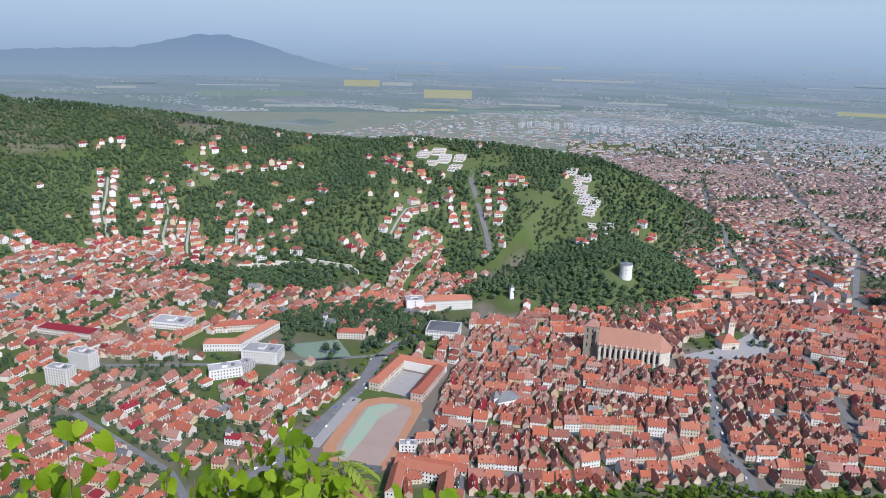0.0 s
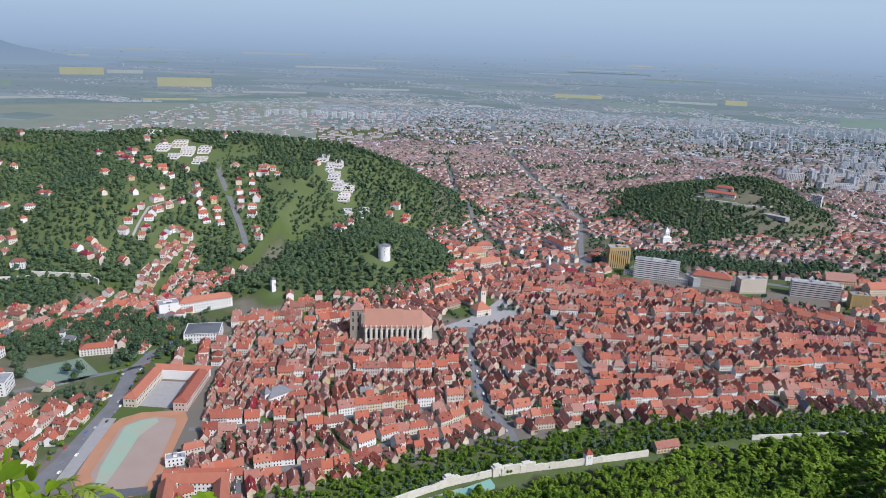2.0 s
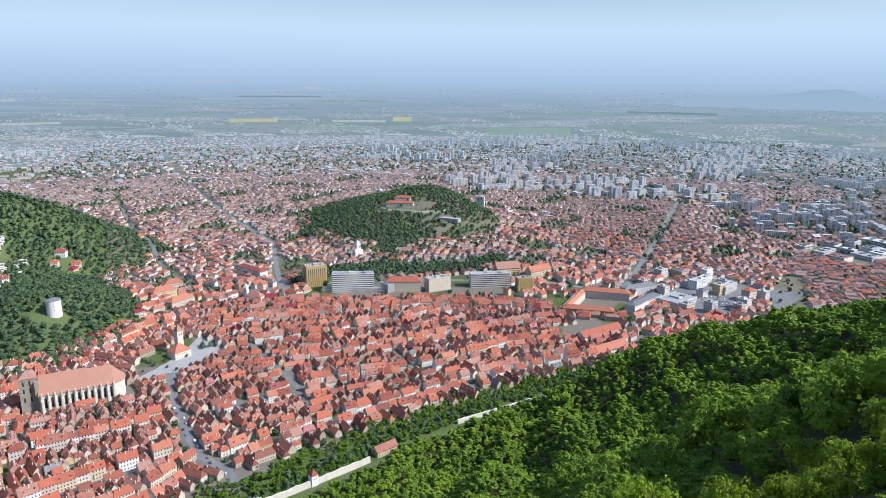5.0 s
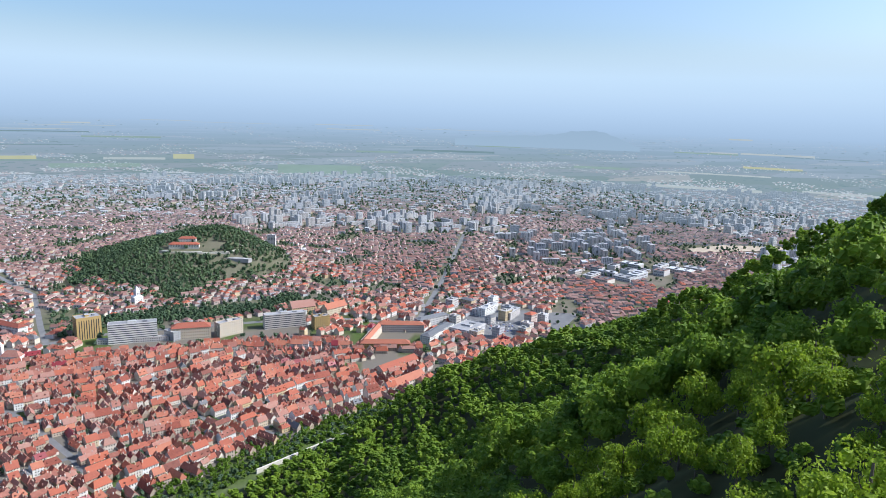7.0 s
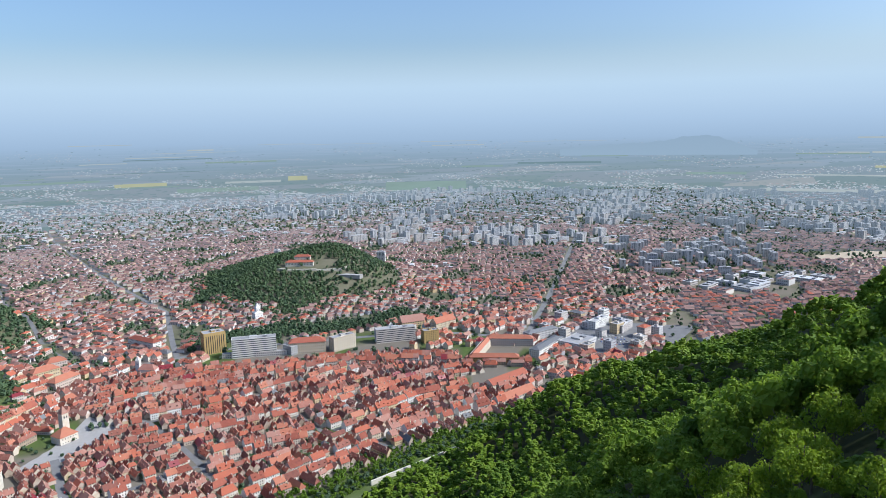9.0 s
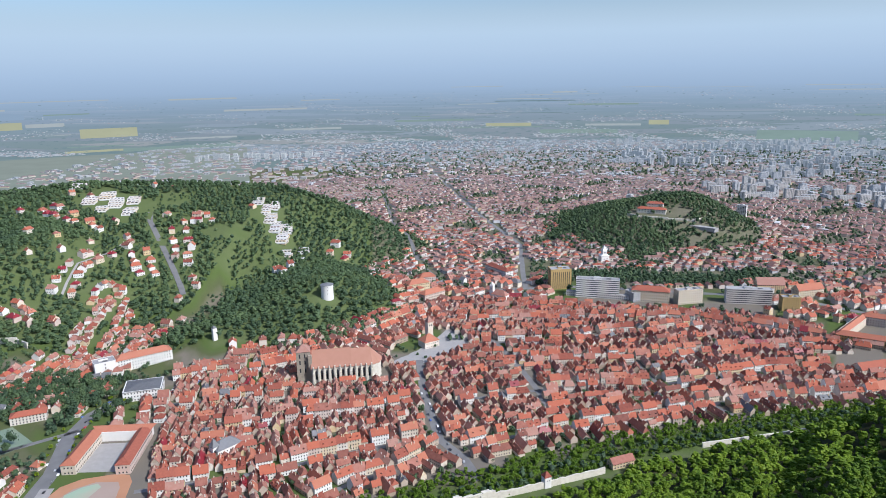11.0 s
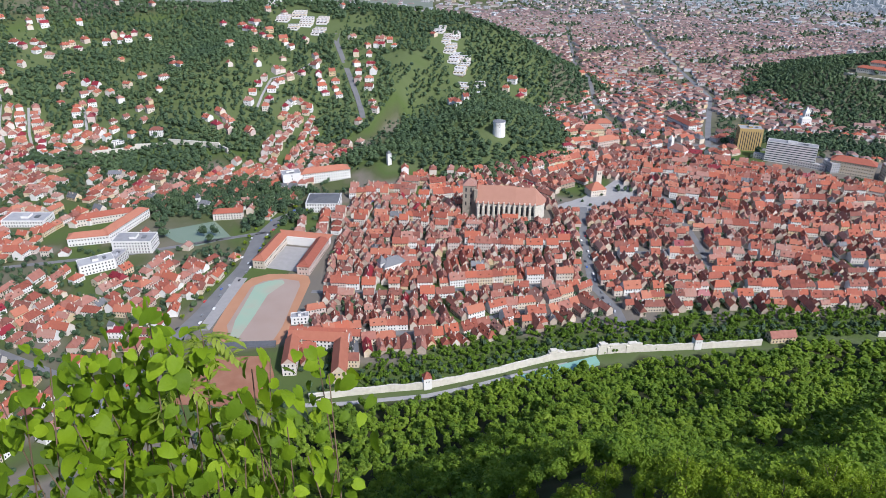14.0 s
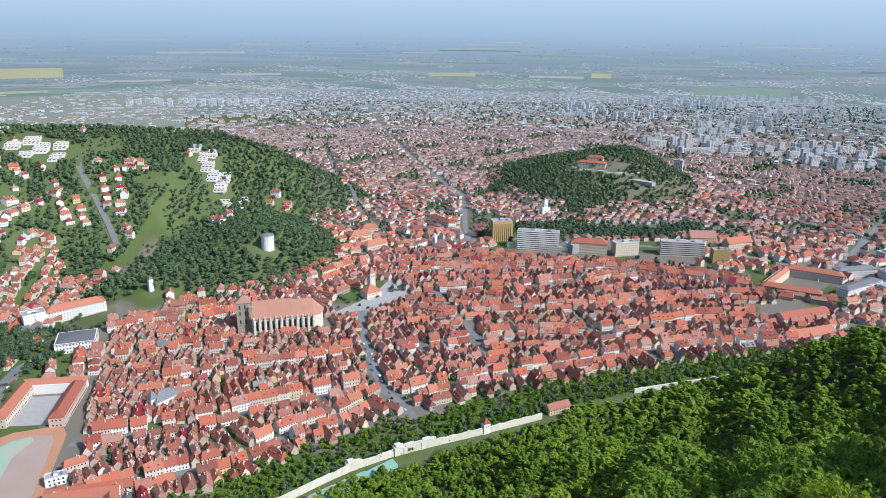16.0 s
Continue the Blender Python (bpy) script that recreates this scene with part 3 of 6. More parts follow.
spur = 0.5 + 0.5 * np.cos(2 * np.pi * (0.92 * fx - 0.4 * fy - 165 + 14 * noise2(fx, fy, 40, 9)) / 47)
spur = np.where((fx > 50) & (fx < 520), spur ** 1.5, 0.4)
lift = lift + 9 * spur * np.clip((fr_ - 60) / 60, 0, 1) * np.clip((fd - 25) / 60, 0, 1)
# tint follows the spurs too: sunlit crests and shaded troughs painted into the leaves
f_tint = np.clip(0.12 * (spur - 0.4) + 0.85 * rs.beta(1.9, 1.8, len(fx)) + 0.4 * noise2(fx, fy, 55, 1) - 0.08, 0, 1)
xyz = np.stack([fx, fy, fz + lift], -1)
order = np.argsort(np.where(az[keep] > -62, fr_, fr_ + 40))
near, rest = order[:170], order[170:]


def make_tree_kind(seed, conifer=False):
    """One broad-leaved tree as a thing: trunk, limbs and a crown of leaf sprays round dense lobes."""
    r = np.random.RandomState(seed)
    v, quads, tint = crown(1500, 24, 0.056, seed, (0.40, 0.84), (0.18, 0.36))
    tint = np.clip(0.5 + 1.2 * tint, 0, 1)
    v = v * [5.0, 5.0, 6.0] + [0, 0, 7.2]
    crown_me = raw_mesh("crown", v, quads, LEAF_NEAR, tint)
    tv, tq = prism(0.28, 0.09, 11.0, 7)
    V, Q = [tv], [tq]
    for k in range(6):
        lv, lq = prism(0.10, 0.03, r.uniform(3, 5), 5)
        m = np.array((Matrix.Rotation(r.uniform(0, 6.28), 3, "Z") @ Matrix.Rotation(r.uniform(0.5, 1.0), 3, "X")))
        Q.append(lq + sum(len(w) for w in V))
        V.append(lv @ m.T + [0, 0, r.uniform(4.5, 8)])
    trunk_me = raw_mesh("trunk", np.vstack(V), np.vstack(Q), BARK)
    return crown_me, trunk_me


LEAF_NEAR = mat("young_beech_leaves", [(0.085, 0.146, 0.016), (0.177, 0.269, 0.02), (0.279, 0.381, 0.026), (0.376, 0.47, 0.038)], scale=0.05, noise_mix=0.25, trans=0.48, attr="tint", spec=0.25, rough=0.55)
KINDS = [make_tree_kind(100 + k) for k in range(5)]
tree_protos = []
for k, (cm, tm) in enumerate(KINDS):
    t = thing("beech_tree", "broad-leaved tree in fresh spring leaf on the mountainside", "tree", "trees on the mountainside")
    part("crown", cm, t)
    part("trunk", tm, t)
    tree_protos.append(t)
for n, i in enumerate(near):
    ob = tree_protos[n] if n < 5 else copy_thing(tree_protos[n % 5], Matrix())
    s = f_rad[i] / 5.0 * (0.85 + 0.4 * spur[i])
    ob.matrix_basis = Matrix.LocRotScale((fx[i], fy[i], fz[i] - 0.4 + rs.uniform(-1, 1.0) * 0.3), Euler((0, 0, rs.uniform(0, 6.28))), (s, s, s * rs.uniform(0.9, 1.25)))
mv, mq, mt = crown(4600, 34, 0.030, 140, (0.40, 0.88), (0.14, 0.30))
maple_crown = raw_mesh("crown", mv * [5.0, 5.0, 6.0] + [0, 0, 7.2], mq, LEAF_NEAR, np.clip(0.62 + 1.3 * mt, 0, 1))
for a_, top_, r_, wide_ in ((-65.0, -20.4, 60, 1.0), (-58.3, -25.2, 58, 0.8), (-53.5, -28.2, 64, 0.6)):
    x_, y_ = -r_ * math.sin(radians(a_)), r_ * math.cos(radians(a_))
    t = thing("maple_tree", "tall maple in bright green spring leaf below the lookout", "tree", "maples below the lookout")
    part("crown", maple_crown, t)
    part("trunk", KINDS[0][1], t)
    z_ = zl(x_, y_)
    g_ = (HEAD + r_ * math.tan(radians(top_)) - z_) / 13.0
    t.matrix_basis = Matrix.LocRotScale((x_, y_, z_ - 0.3), Euler((0, 0, a_)), (g_ * wide_, g_ * wide_, g_))
d_r = fr_[rest]
ux, uy = jitter(5, 150, -60, 130, 5.2, 12)
ur = np.hypot(ux, uy)
u_ok = (ur > 66) & (ur < 118) & (np.degrees(np.arctan2(-ux, uy)) < -18) & (ur < 150) & (seg_dist(ux, uy, FOOT)[2] < 0)
ux, uy = ux[u_ok], uy[u_ok]
u_rad = rs.uniform(1.4, 2.4, len(ux))
scatter("understory", "young beech and hazel growth under the trees", np.stack([ux, uy, land(ux, uy) + u_rad * 0.7], -1), u_rad, u_rad * 1.1, 40, 0.14, LEAF, 13, lobes=6, tint=np.clip(rs.beta(2, 2, len(ux)) * 0.7 + 0.25, 0, 1))
for nm, lo, hi, cnt, sz in (("close", 0, 175, 330, 0.078), ("near", 175, 300, 150, 0.105), ("mid", 300, 540, 30, 0.16), ("low", 540, 3000, 6, 0.28)):
    m = rest[(d_r >= lo) & (d_r < hi)]
    scatter("forest", "dense beech forest in spring leaf covering the mountainside", xyz[m], f_rad[m], f_tall[m], cnt, sz, LEAF, 3 + cnt, tint=f_tint[m], lobes={330: 14, 150: 11, 30: 8, 6: 5}[cnt])


# ---------------------------------------------------------------- roads and squares
def ribbon(name, line, half, material, label, category="road", lift=0.12, step=12.0):
    """A strip laid on the land along a line of places, with a kerb's thickness."""
    pts = []
    for (ax, ay), (bx, by) in zip(line, line[1:]):
        n = max(1, int(math.hypot(bx - ax, by - ay) / step))
        pts += [(ax + (bx - ax) * k / n, ay + (by - ay) * k / n) for k in range(n)]
    pts.append(line[-1])
    p = np.array(pts)
    t = np.gradient(p, axis=0)
    t /= np.linalg.norm(t, axis=1, keepdims=True)
    nrm = np.stack([-t[:, 1], t[:, 0]], -1)
    l, r = p + nrm * half, p - nrm * half
    z = np.maximum(np.maximum(land(l[:, 0], l[:, 1]), land(r[:, 0], r[:, 1])), land(p[:, 0], p[:, 1])) + lift
    n = len(p)
    v = np.vstack([np.column_stack([l, z]), np.column_stack([r, z]), np.column_stack([l, z - 0.6]), np.column_stack([r, z - 0.6])])
    q = [(n + i, n + i + 1, i + 1, i) for i in range(n - 1)] + [(i, i + 1, 2 * n + i + 1, 2 * n + i) for i in range(n - 1)] + [(n + i + 1, n + i, 3 * n + i, 3 * n + i + 1) for i in range(n - 1)]
    return tagged(new(name, raw_mesh(name, v, np.array(q), material)), label, category, kind="structure")


def slab(name, pts, z, material, label, category, kind="structure", thick=0.5):
    """A flat piece of ground with the given outline."""
    mb = Mb()
    n = len(pts)
    mb.add([(x, y, z) for x, y in pts] + [(x, y, z - thick) for x, y in pts], [tuple(range(n))] + [(i + n, (i + 1) % n + n, (i + 1) % n, i) for i in range(n)], material)
    return tagged(new(name, mb.data(name)), label, category, kind=kind)


# ---------------------------------------------------------------- houses
HOUSES = []  # (x, y, heading, length, depth, wall height, rise, roof kind, roof material, wall material, floors, district)


def house(wall, roof, chim, spec, detail=True):
    x, y, deg, w, d, wh, rise, kind, rm, wm, floors = spec[:11]
    fr = Fr(x, y, zl(x, y) - 0.3, deg)
    box(wall, fr, -w / 2, w / 2, -d / 2, d / 2, -1.5, wh + 0.3, wm)
    f2 = Fr(x, y, fr.z + 0.3, deg)
    if kind == "gable":
        gable(roof, f2, -w / 2, w / 2, -d / 2, d / 2, wh, rise, rm, 0.45, wm, wall)
    elif kind == "hip":
        hip(roof, f2, -w / 2, w / 2, -d / 2, d / 2, wh, rise, rm)
    else:
        hip(roof, f2, -w / 2, w / 2, -d / 2, d / 2, wh, rise, rm, 0.45, d * 0.22)
    if detail:
        fh = wh / floors
        for out in (-1, 1):
            windows(wall, f2, -w / 2, w / 2, out * d / 2, 0.2, floors, fh, 2.6, out, 1.0, min(1.5, fh * 0.5))
        r = random.Random(int(x * 13 + y * 7))
        for k in range(1 + (w > 10)):
            cx = r.uniform(-0.35, 0.35) * w
            cy = r.choice((-1, 1)) * d * 0.13
            top = wh + rise * (1 - abs(cy) / (d / 2))
            box(chim, f2, cx - 0.4, cx + 0.4, cy - 0.35, cy + 0.35, top - 0.8, wh + rise + 0.7, PLASTER)
            box(chim, f2, cx - 0.5, cx + 0.5, cy - 0.45, cy + 0.45, wh + rise + 0.7, wh + rise + 0.9, TILE_OLD)
        if r.random() < 0.3 and kind != "hip" and rise > 3:
            for k in range(max(1, int(w / 6))):
                cx = -w / 2 + (k + 0.5) * w / max(1, int(w / 6))
                for s in (-1, 1):
                    yy = s * d * 0.27
                    zz = wh + rise * (1 - abs(yy) / (d / 2))
                    y0, y1 = min(yy, yy + s * 0.9), max(yy, yy + s * 0.9)
                    box(roof, f2, cx - 0.7, cx + 0.7, y0, y1, zz - 1.0, zz + 0.75, rm)
                    box(roof, f2, cx - 0.5, cx + 0.5, (y1 if s > 0 else y0) - 0.03, (y1 if s > 0 else y0) + 0.03, zz - 0.15, zz + 0.6, GLASS)


def lerp_line(line, s):
    """The place at the fraction s of a polyline's length."""
    seg = [math.hypot(b[0] - a[0], b[1] - a[1]) for a, b in zip(line, line[1:])]
    want = s * sum(seg)
    for (a, b), l in zip(zip(line, line[1:]), seg):
        if want <= l or l == seg[-1] and b == line[-1]:
            k = min(want / l, 1)
            return a[0] + (b[0] - a[0]) * k, a[1] + (b[1] - a[1]) * k
        want -= l
    return line[-1]


rnd = random.Random(4)
# the edge of the old town below the hills and along the boulevard
HIGH = [(-405, 770), (-400, 800), (-322, 845), (-245, 915), (-190, 985), (-110, 1075), (0, 1085), (110, 1062), (250, 1040), (330, 1020), (420, 975), (520, 900)]
# the fronts of the old town's house rows, each facing a street on its near side; how deep the back wings run behind and before it
FRONTS = [
    ([(-299, 438), (-263, 466), (-227, 487), (-207, 496), (-184, 509), (-169, 527), (-143, 555), (-114, 573), (-88, 603)], 15, 21),
    ([(-42, 624), (-13, 640), (18, 654), (56, 670), (94, 682), (150, 705), (210, 729), (268, 750), (335, 762), (394, 773)], 17, 25),
    ([(-333, 526), (-280, 545), (-224, 567), (-174, 596), (-140, 612), (-92, 634)], 19, 15),
    ([(-300, 650), (-234, 675), (-181, 692), (-114, 717)], 14, 18),
    ([(-64, 720), (-47, 727), (54, 764), (102, 773), (157, 775)], 18, 16),
    ([(176, 780), (216, 793), (262, 808), (300, 822), (343, 826)], 18, 16),
    ([(-43, 898), (77, 912), (131, 941), (177, 948), (252, 977)], 16, 18),
    ([(22, 836), (90, 846), (135, 854)], 16, 16),
    ([(175, 862), (230, 880), (300, 895), (385, 900)], 16, 18),
    ([(-395, 690), (-302, 714), (-264, 722)], 10, 12),
    ([(-414, 768), (-371, 785), (-316, 797), (-262, 835)], 10, 10),
    ([(-215, 905), (-180, 955), (-118, 1030)], 8, 10),
    ([(-85, 985), (0, 1000), (110, 1000), (230, 1015), (330, 985), (420, 940)], 12, 16),
]
for line, _, _ in FRONTS:
    STREETS.append(([Fr(*a, 0, math.degrees(math.atan2(b[1] - a[1], b[0] - a[0]))).p(0, -4.5)[:2] for a, b in zip(line, line[1:] + [(2 * line[-1][0] - line[-2][0], 2 * line[-1][1] - line[-2][1])])], 2.9))
STREETS.append(([(143, 856), (165, 779), (200, 743), (228, 700)], 3.0))
for k, (line, half) in enumerate(STREETS):
    ribbon(f"road_{k + 1}", line, half, ASPHALT, "grey asphalt street between rows of houses")


STREET_X, STREET_Y = np.arange(-1700, 1000, 3.0), np.arange(100, 1600, 3.0)
street_gap = np.full((len(STREET_Y), len(STREET_X)), 1e9)
for line, h in STREETS:
    street_gap = np.minimum(street_gap, seg_dist(*np.meshgrid(STREET_X, STREET_Y), line)[0] - h)


def clear(x, y, half):
    """Whether a house of that half width keeps off the streets, the square and the grounds of single buildings."""
    i, k = int((y - 100) / 3.0 + 0.5), int((x + 1700) / 3.0 + 0.5)
    if 0 <= i < len(STREET_Y) and 0 <= k < len(STREET_X) and street_gap[i, k] < half:
        return False
    return not in_rects(np.array([x]), np.array([y]), CLEAR)[0] and not in_poly(np.array([x]), np.array([y]), SQUARE)[0]


def roof_choice(r):
    v = r.random()
    return TILE if v < 0.40 else TILE_OLD if v < 0.86 else TILE_NEW if v < 0.965 else RED_METAL if v < 0.985 else GREY_ROOF


taken_cells = set()


def footprint(x, y, deg, w, d):
    f = Fr(x, y, 0, deg)
    nu, nv = max(2, int(w / 2.5)), max(2, int(d / 2.5))
    return {(int(p[0] // 2), int(p[1] // 2)) for p in (f.p((u / nu - 0.5) * (w - 1.6), (v / nv - 0.5) * (d - 1.6)) for u in range(nu + 1) for v in range(nv + 1))}


def settle(x, y, deg, w, d, half):
    """Whether a house fits there; if so its ground is taken."""
    spot = footprint(x, y, deg, w, d)
    if spot & taken_cells or not clear(x, y, half):
        return False
    taken_cells.update(spot)
    return True


def front_roof(r):
    v = r.random()
    return TILE if v < 0.50 else TILE_OLD if v < 0.80 else TILE_NEW if v < 0.965 else RED_METAL if v < 0.985 else GREY_ROOF


def back_roof(r):
    v = r.random()
    return TILE_OLD if v < 0.70 else TILE if v < 0.94 else TILE_NEW if v < 0.965 else RED_METAL if v < 0.985 else GREY_ROOF


for line, far_wing, near_wing in FRONTS:
    run = sum(math.hypot(b[0] - a[0], b[1] - a[1]) for a, b in zip(line, line[1:]))
    for side in (1, -1):
        at = 0.0
        eaves = rnd.uniform(6.5, 9)
        while at < run - 5:
            w = rnd.uniform(8, 18)
            (x, y), (x2, y2) = lerp_line(line, at / run), lerp_line(line, min(1, (at + w) / run))
            at += w + (rnd.uniform(2, 7) if rnd.random() < 0.06 else 0)
            deg = math.degrees(math.atan2(y2 - y, x2 - x))
            f = Fr((x + x2) / 2, (y + y2) / 2, 0, deg)
            d = rnd.uniform(9, 11.5)
            base = 0 if side > 0 else 9.0
            px, py, _ = f.p(0, side * (base + d / 2))
            eaves = min(11, max(5.5, eaves + rnd.uniform(-1.6, 1.6)))
            if settle(px, py, deg, w, d, d / 2 - 1.4):
                HOUSES.append((px, py, deg + (180 if side < 0 else 0) + rnd.uniform(-1.5, 1.5), w + 0.4, d, eaves, d * rnd.uniform(0.40, 0.58), "gable" if rnd.random() < 0.88 else "half", front_roof(rnd), WHITE if rnd.random() < 0.3 else PLASTER, 2 if eaves < 8 else 3, "old"))
            long = far_wing if side > 0 else near_wing
            ww = min(w * 0.62, rnd.uniform(6.0, 8.5))
            l = long * rnd.uniform(0.72, 1.05)
            px, py, _ = f.p((w - ww) / 2 * (1 if side > 0 else -1), side * (base + d + l / 2 - 0.2))
            if long and settle(px, py, deg + 90, l, ww, 4):
                wh = rnd.uniform(3.6, 5.6)
                HOUSES.append((px, py, deg + 90 + rnd.uniform(-4, 4), l, ww, wh, ww * rnd.uniform(0.5, 0.75), "gable" if rnd.random() < 0.65 else "half", back_roof(rnd), SHADED_WALL if rnd.random() < 0.7 else PLASTER, 2, "wing"))
# back houses fill the plots between the streets
lows = [(p[0] + 15, p[1] - 26) for line, _, _ in FRONTS[:2] for p in line]
INNER = lows + HIGH[::-1]
segs = [(a, b) for line, _, _ in FRONTS for a, b in zip(line, line[1:])]
for step in range(2):
    for gy_ in np.arange(440, 1085, 7.0):
        for gx_ in np.arange(-410, 520, 7.5):
            x, y = gx_ + rnd.uniform(-2.5, 2.5), gy_ + rnd.uniform(-2.5, 2.5)
            if rnd.random() > 0.92 or not in_poly(np.array([x]), np.array([y]), INNER)[0]:
                continue
            (a, b) = min(segs, key=lambda sg: (x - (sg[0][0] + sg[1][0]) / 2) ** 2 + (y - (sg[0][1] + sg[1][1]) / 2) ** 2)
            deg = math.degrees(math.atan2(b[1] - a[1], b[0] - a[0]))
            across = rnd.random() < (0.80 if x < -60 else 0.5)
            for l, ww in ((rnd.uniform(16, 25), rnd.uniform(7, 9)), (rnd.uniform(10, 14), 7.5), (8.5, 6.5)):
                dd = deg + (90 if across else 0)
                if settle(x, y, dd, l, ww, 4.5):
                    wh = rnd.uniform(3.6, 6.2) if across else rnd.uniform(5, 8)
                    HOUSES.append((x, y, dd + rnd.uniform(-5, 5), l, ww, wh, ww * rnd.uniform(0.42, 0.64), "gable" if rnd.random() < 0.65 else "half", back_roof(rnd) if across else front_roof(rnd), SHADED_WALL if rnd.random() < 0.65 else PLASTER, 2, "wing"))
                    break

# the valley quarter west of the boulevard
def quarter(x0, x1, y0, y1, deg, step_u, step_v, seed, chance, keep_fn, district, mats=roof_choice, size=(8, 13), hmax=7.5):
    r = random.Random(seed)
    cx, cy = (x0 + x1) / 2, (y0 + y1) / 2
    n = int(max(x1 - x0, y1 - y0) * 0.75)
    fr = Fr(cx, cy, 0, deg)
    for a in range(-n // int(step_u), n // int(step_u) + 1):
        for b in range(-n // int(step_v), n // int(step_v) + 1):
            lane = b * step_v + (b // 2) * 7.0
            x, y, _ = fr.p(a * step_u + r.uniform(-3.2, 3.2) + 9 * math.sin(b * 2.3), lane + r.uniform(-2.2, 2.2) + 12 * math.sin(a * 0.23 + b * 0.4))
            if not (x0 < x < x1 and y0 < y < y1) or a % 7 == 0 or r.random() > chance:
                continue
            if not keep_fn(x, y, r) or not clear(x, y, 7):
                continue
            w, d = r.uniform(*size), r.uniform(8, 11)
            wh = r.uniform(3.5, hmax)
            HOUSES.append((x, y, deg + r.choice((0, 90, 0)) + 14 * math.sin(a * 0.23 + b * 0.4) + r.uniform(-7, 7), w * r.choice((0.85, 1, 1, 1.3)), d, wh, d * r.uniform(0.3, 0.52), r.choice(("gable", "hip", "half", "gable")), mats(r), WHITE if r.random() < 0.2 else PLASTER, 1 if wh < 4.5 else 2, district))


# the wooded belt below the retaining wall
BELT = [(-920, 685), (-799, 704), (-733, 712), (-675, 748), (-606, 780), (-622, 826), (-660, 830), (-746, 818), (-790, 795), (-840, 756), (-920, 735)]


def valley_keep(x, y, r):
    d, _, s = seg_dist(np.array([x]), np.array([y]), FOOT)
    bd, _, bs = seg_dist(np.array([x]), np.array([y]), STREETS[0][0])
    return x < -400 - (y - 300) * 0.14 and (s[0] > 0 or d[0] < 4) and zl(x, y) < (26 if y < 600 else 18 if x < -870 else 5) and noise2(x, y, 45, 8) < 0.86 and not in_poly(np.array([x]), np.array([y]), BELT)[0]


quarter(-1150, -395, 180, 1000, 99, 13.5, 14.5, 21, 0.95, valley_keep, "valley", size=(10, 17))


def hill_keep(x, y, r):
    z = zl(x, y)
    if z < 8 or y < 640 or seg_dist(np.array([x]), np.array([y]), FOOT)[2][0] < 0:
        return False
    if x > -500 and z < 78 and y < 1330:
        return False
    lane = noise2(x, y, 120, 5)
    return z < 150 and not in_poly(np.array([x]), np.array([y]), BELT)[0] and r.random() < (0.30 if lane > 0.62 else 0.08) * (1.0 if z < 45 else 0.7 if z < 90 else 0.35)


quarter(-1500, -180, 640, 1500, 70, 21.0, 19.0, 22, 0.75, hill_keep, "hill", size=(9, 14), hmax=8)

# lanes that climb the hillsides, with houses strung along them
LANES = [
    ([(-1289, 849), (-1228, 800), (-1181, 759), (-1085, 701), (-1030, 669)], 0.72), ([(-1215, 901), (-1152, 867), (-1099, 837), (-1035, 772), (-986, 735)], 0.75),
    ([(-1037, 833), (-980, 777), (-916, 724)], 0.95), ([(-961, 873), (-906, 820), (-889, 775)], 0.85), ([(-1207, 987), (-1130, 992), (-1102, 1067), (-1035, 1133)], 0.5),
    ([(-1186, 838), (-1103, 798), (-1040, 720)], 0.6), ([(-1401, 876), (-1377, 925), (-1353, 962)], 0.5), ([(-1036, 919), (-942, 928), (-944, 991)], 0.45),
    ([(-677, 1141), (-680, 1097), (-701, 1038), (-689, 987), (-680, 957)], 0.75), ([(-626, 1230), (-575, 1147), (-552, 1075)], 0.7), ([(-600, 1252), (-540, 1262)], 0.6),
    ([(-640, 1110), (-585, 1045)], 0.6), ([(-873, 1228), (-767, 1177), (-735, 1215)], 0.5), ([(-320, 1262), (-320, 1230), (-322, 1205)], 0.9), ([(-905, 1020), (-850, 985)], 0.5),
    ([(-1207, 606), (-1143, 605), (-1085, 640)], 0.9), ([(-720, 900), (-640, 870)], 0.7), ([(-1240, 1040), (-1180, 1110)], 0.3), ([(-402, 1150), (-372, 1120)], 0.6),
]
for k, (line, chance) in enumerate(LANES):
    run = sum(math.hypot(b[0] - a[0], b[1] - a[1]) for a, b in zip(line, line[1:]))
    for n in range(int(run / 12.5) + 1):
        (x, y), (x2, y2) = lerp_line(line, min(1, n * 12.5 / run)), lerp_line(line, min(1, (n * 12.5 + 3) / run))
        deg = math.degrees(math.atan2(y2 - y, x2 - x)) if (x, y) != (x2, y2) else 0
        for side in (-1, 1):
            if rnd.random() < chance:
                px, py, _ = Fr(x, y, 0, deg).p(rnd.uniform(-4, 4), side * rnd.uniform(9, 15))
                w, d, wh = rnd.uniform(10, 17), rnd.uniform(9, 12), rnd.uniform(4.5, 9)
                if settle(px, py, deg, w, d, 6):
                    HOUSES.append((px, py, deg + rnd.choice((0, 90)) + rnd.uniform(-12, 12), w, d, wh, d * rnd.uniform(0.32, 0.5), rnd.choice(("gable", "hip", "half")), rnd.choice((TILE, TILE_NEW, TILE, TILE_OLD, RED_METAL)), WHITE if rnd.random() < 0.6 else PLASTER, 2, "hill"))
for k in (0, 1, 2, 3, 8):
    ribbon("lane", LANES[k][0], 2.0, PAVING, "narrow pale lane climbing between hillside houses", "road", 0.5, 6)

# streets of villas in the cleft below the hills
quarter(-680, -420, 780, 1020, 100, 13.0, 13.5, 23, 0.95, lambda x, y, r: -600 - (y - 823) * 0.30 < x < -490 - (y - 823) * 0.62 and zl(x, y) < 45, "hill")

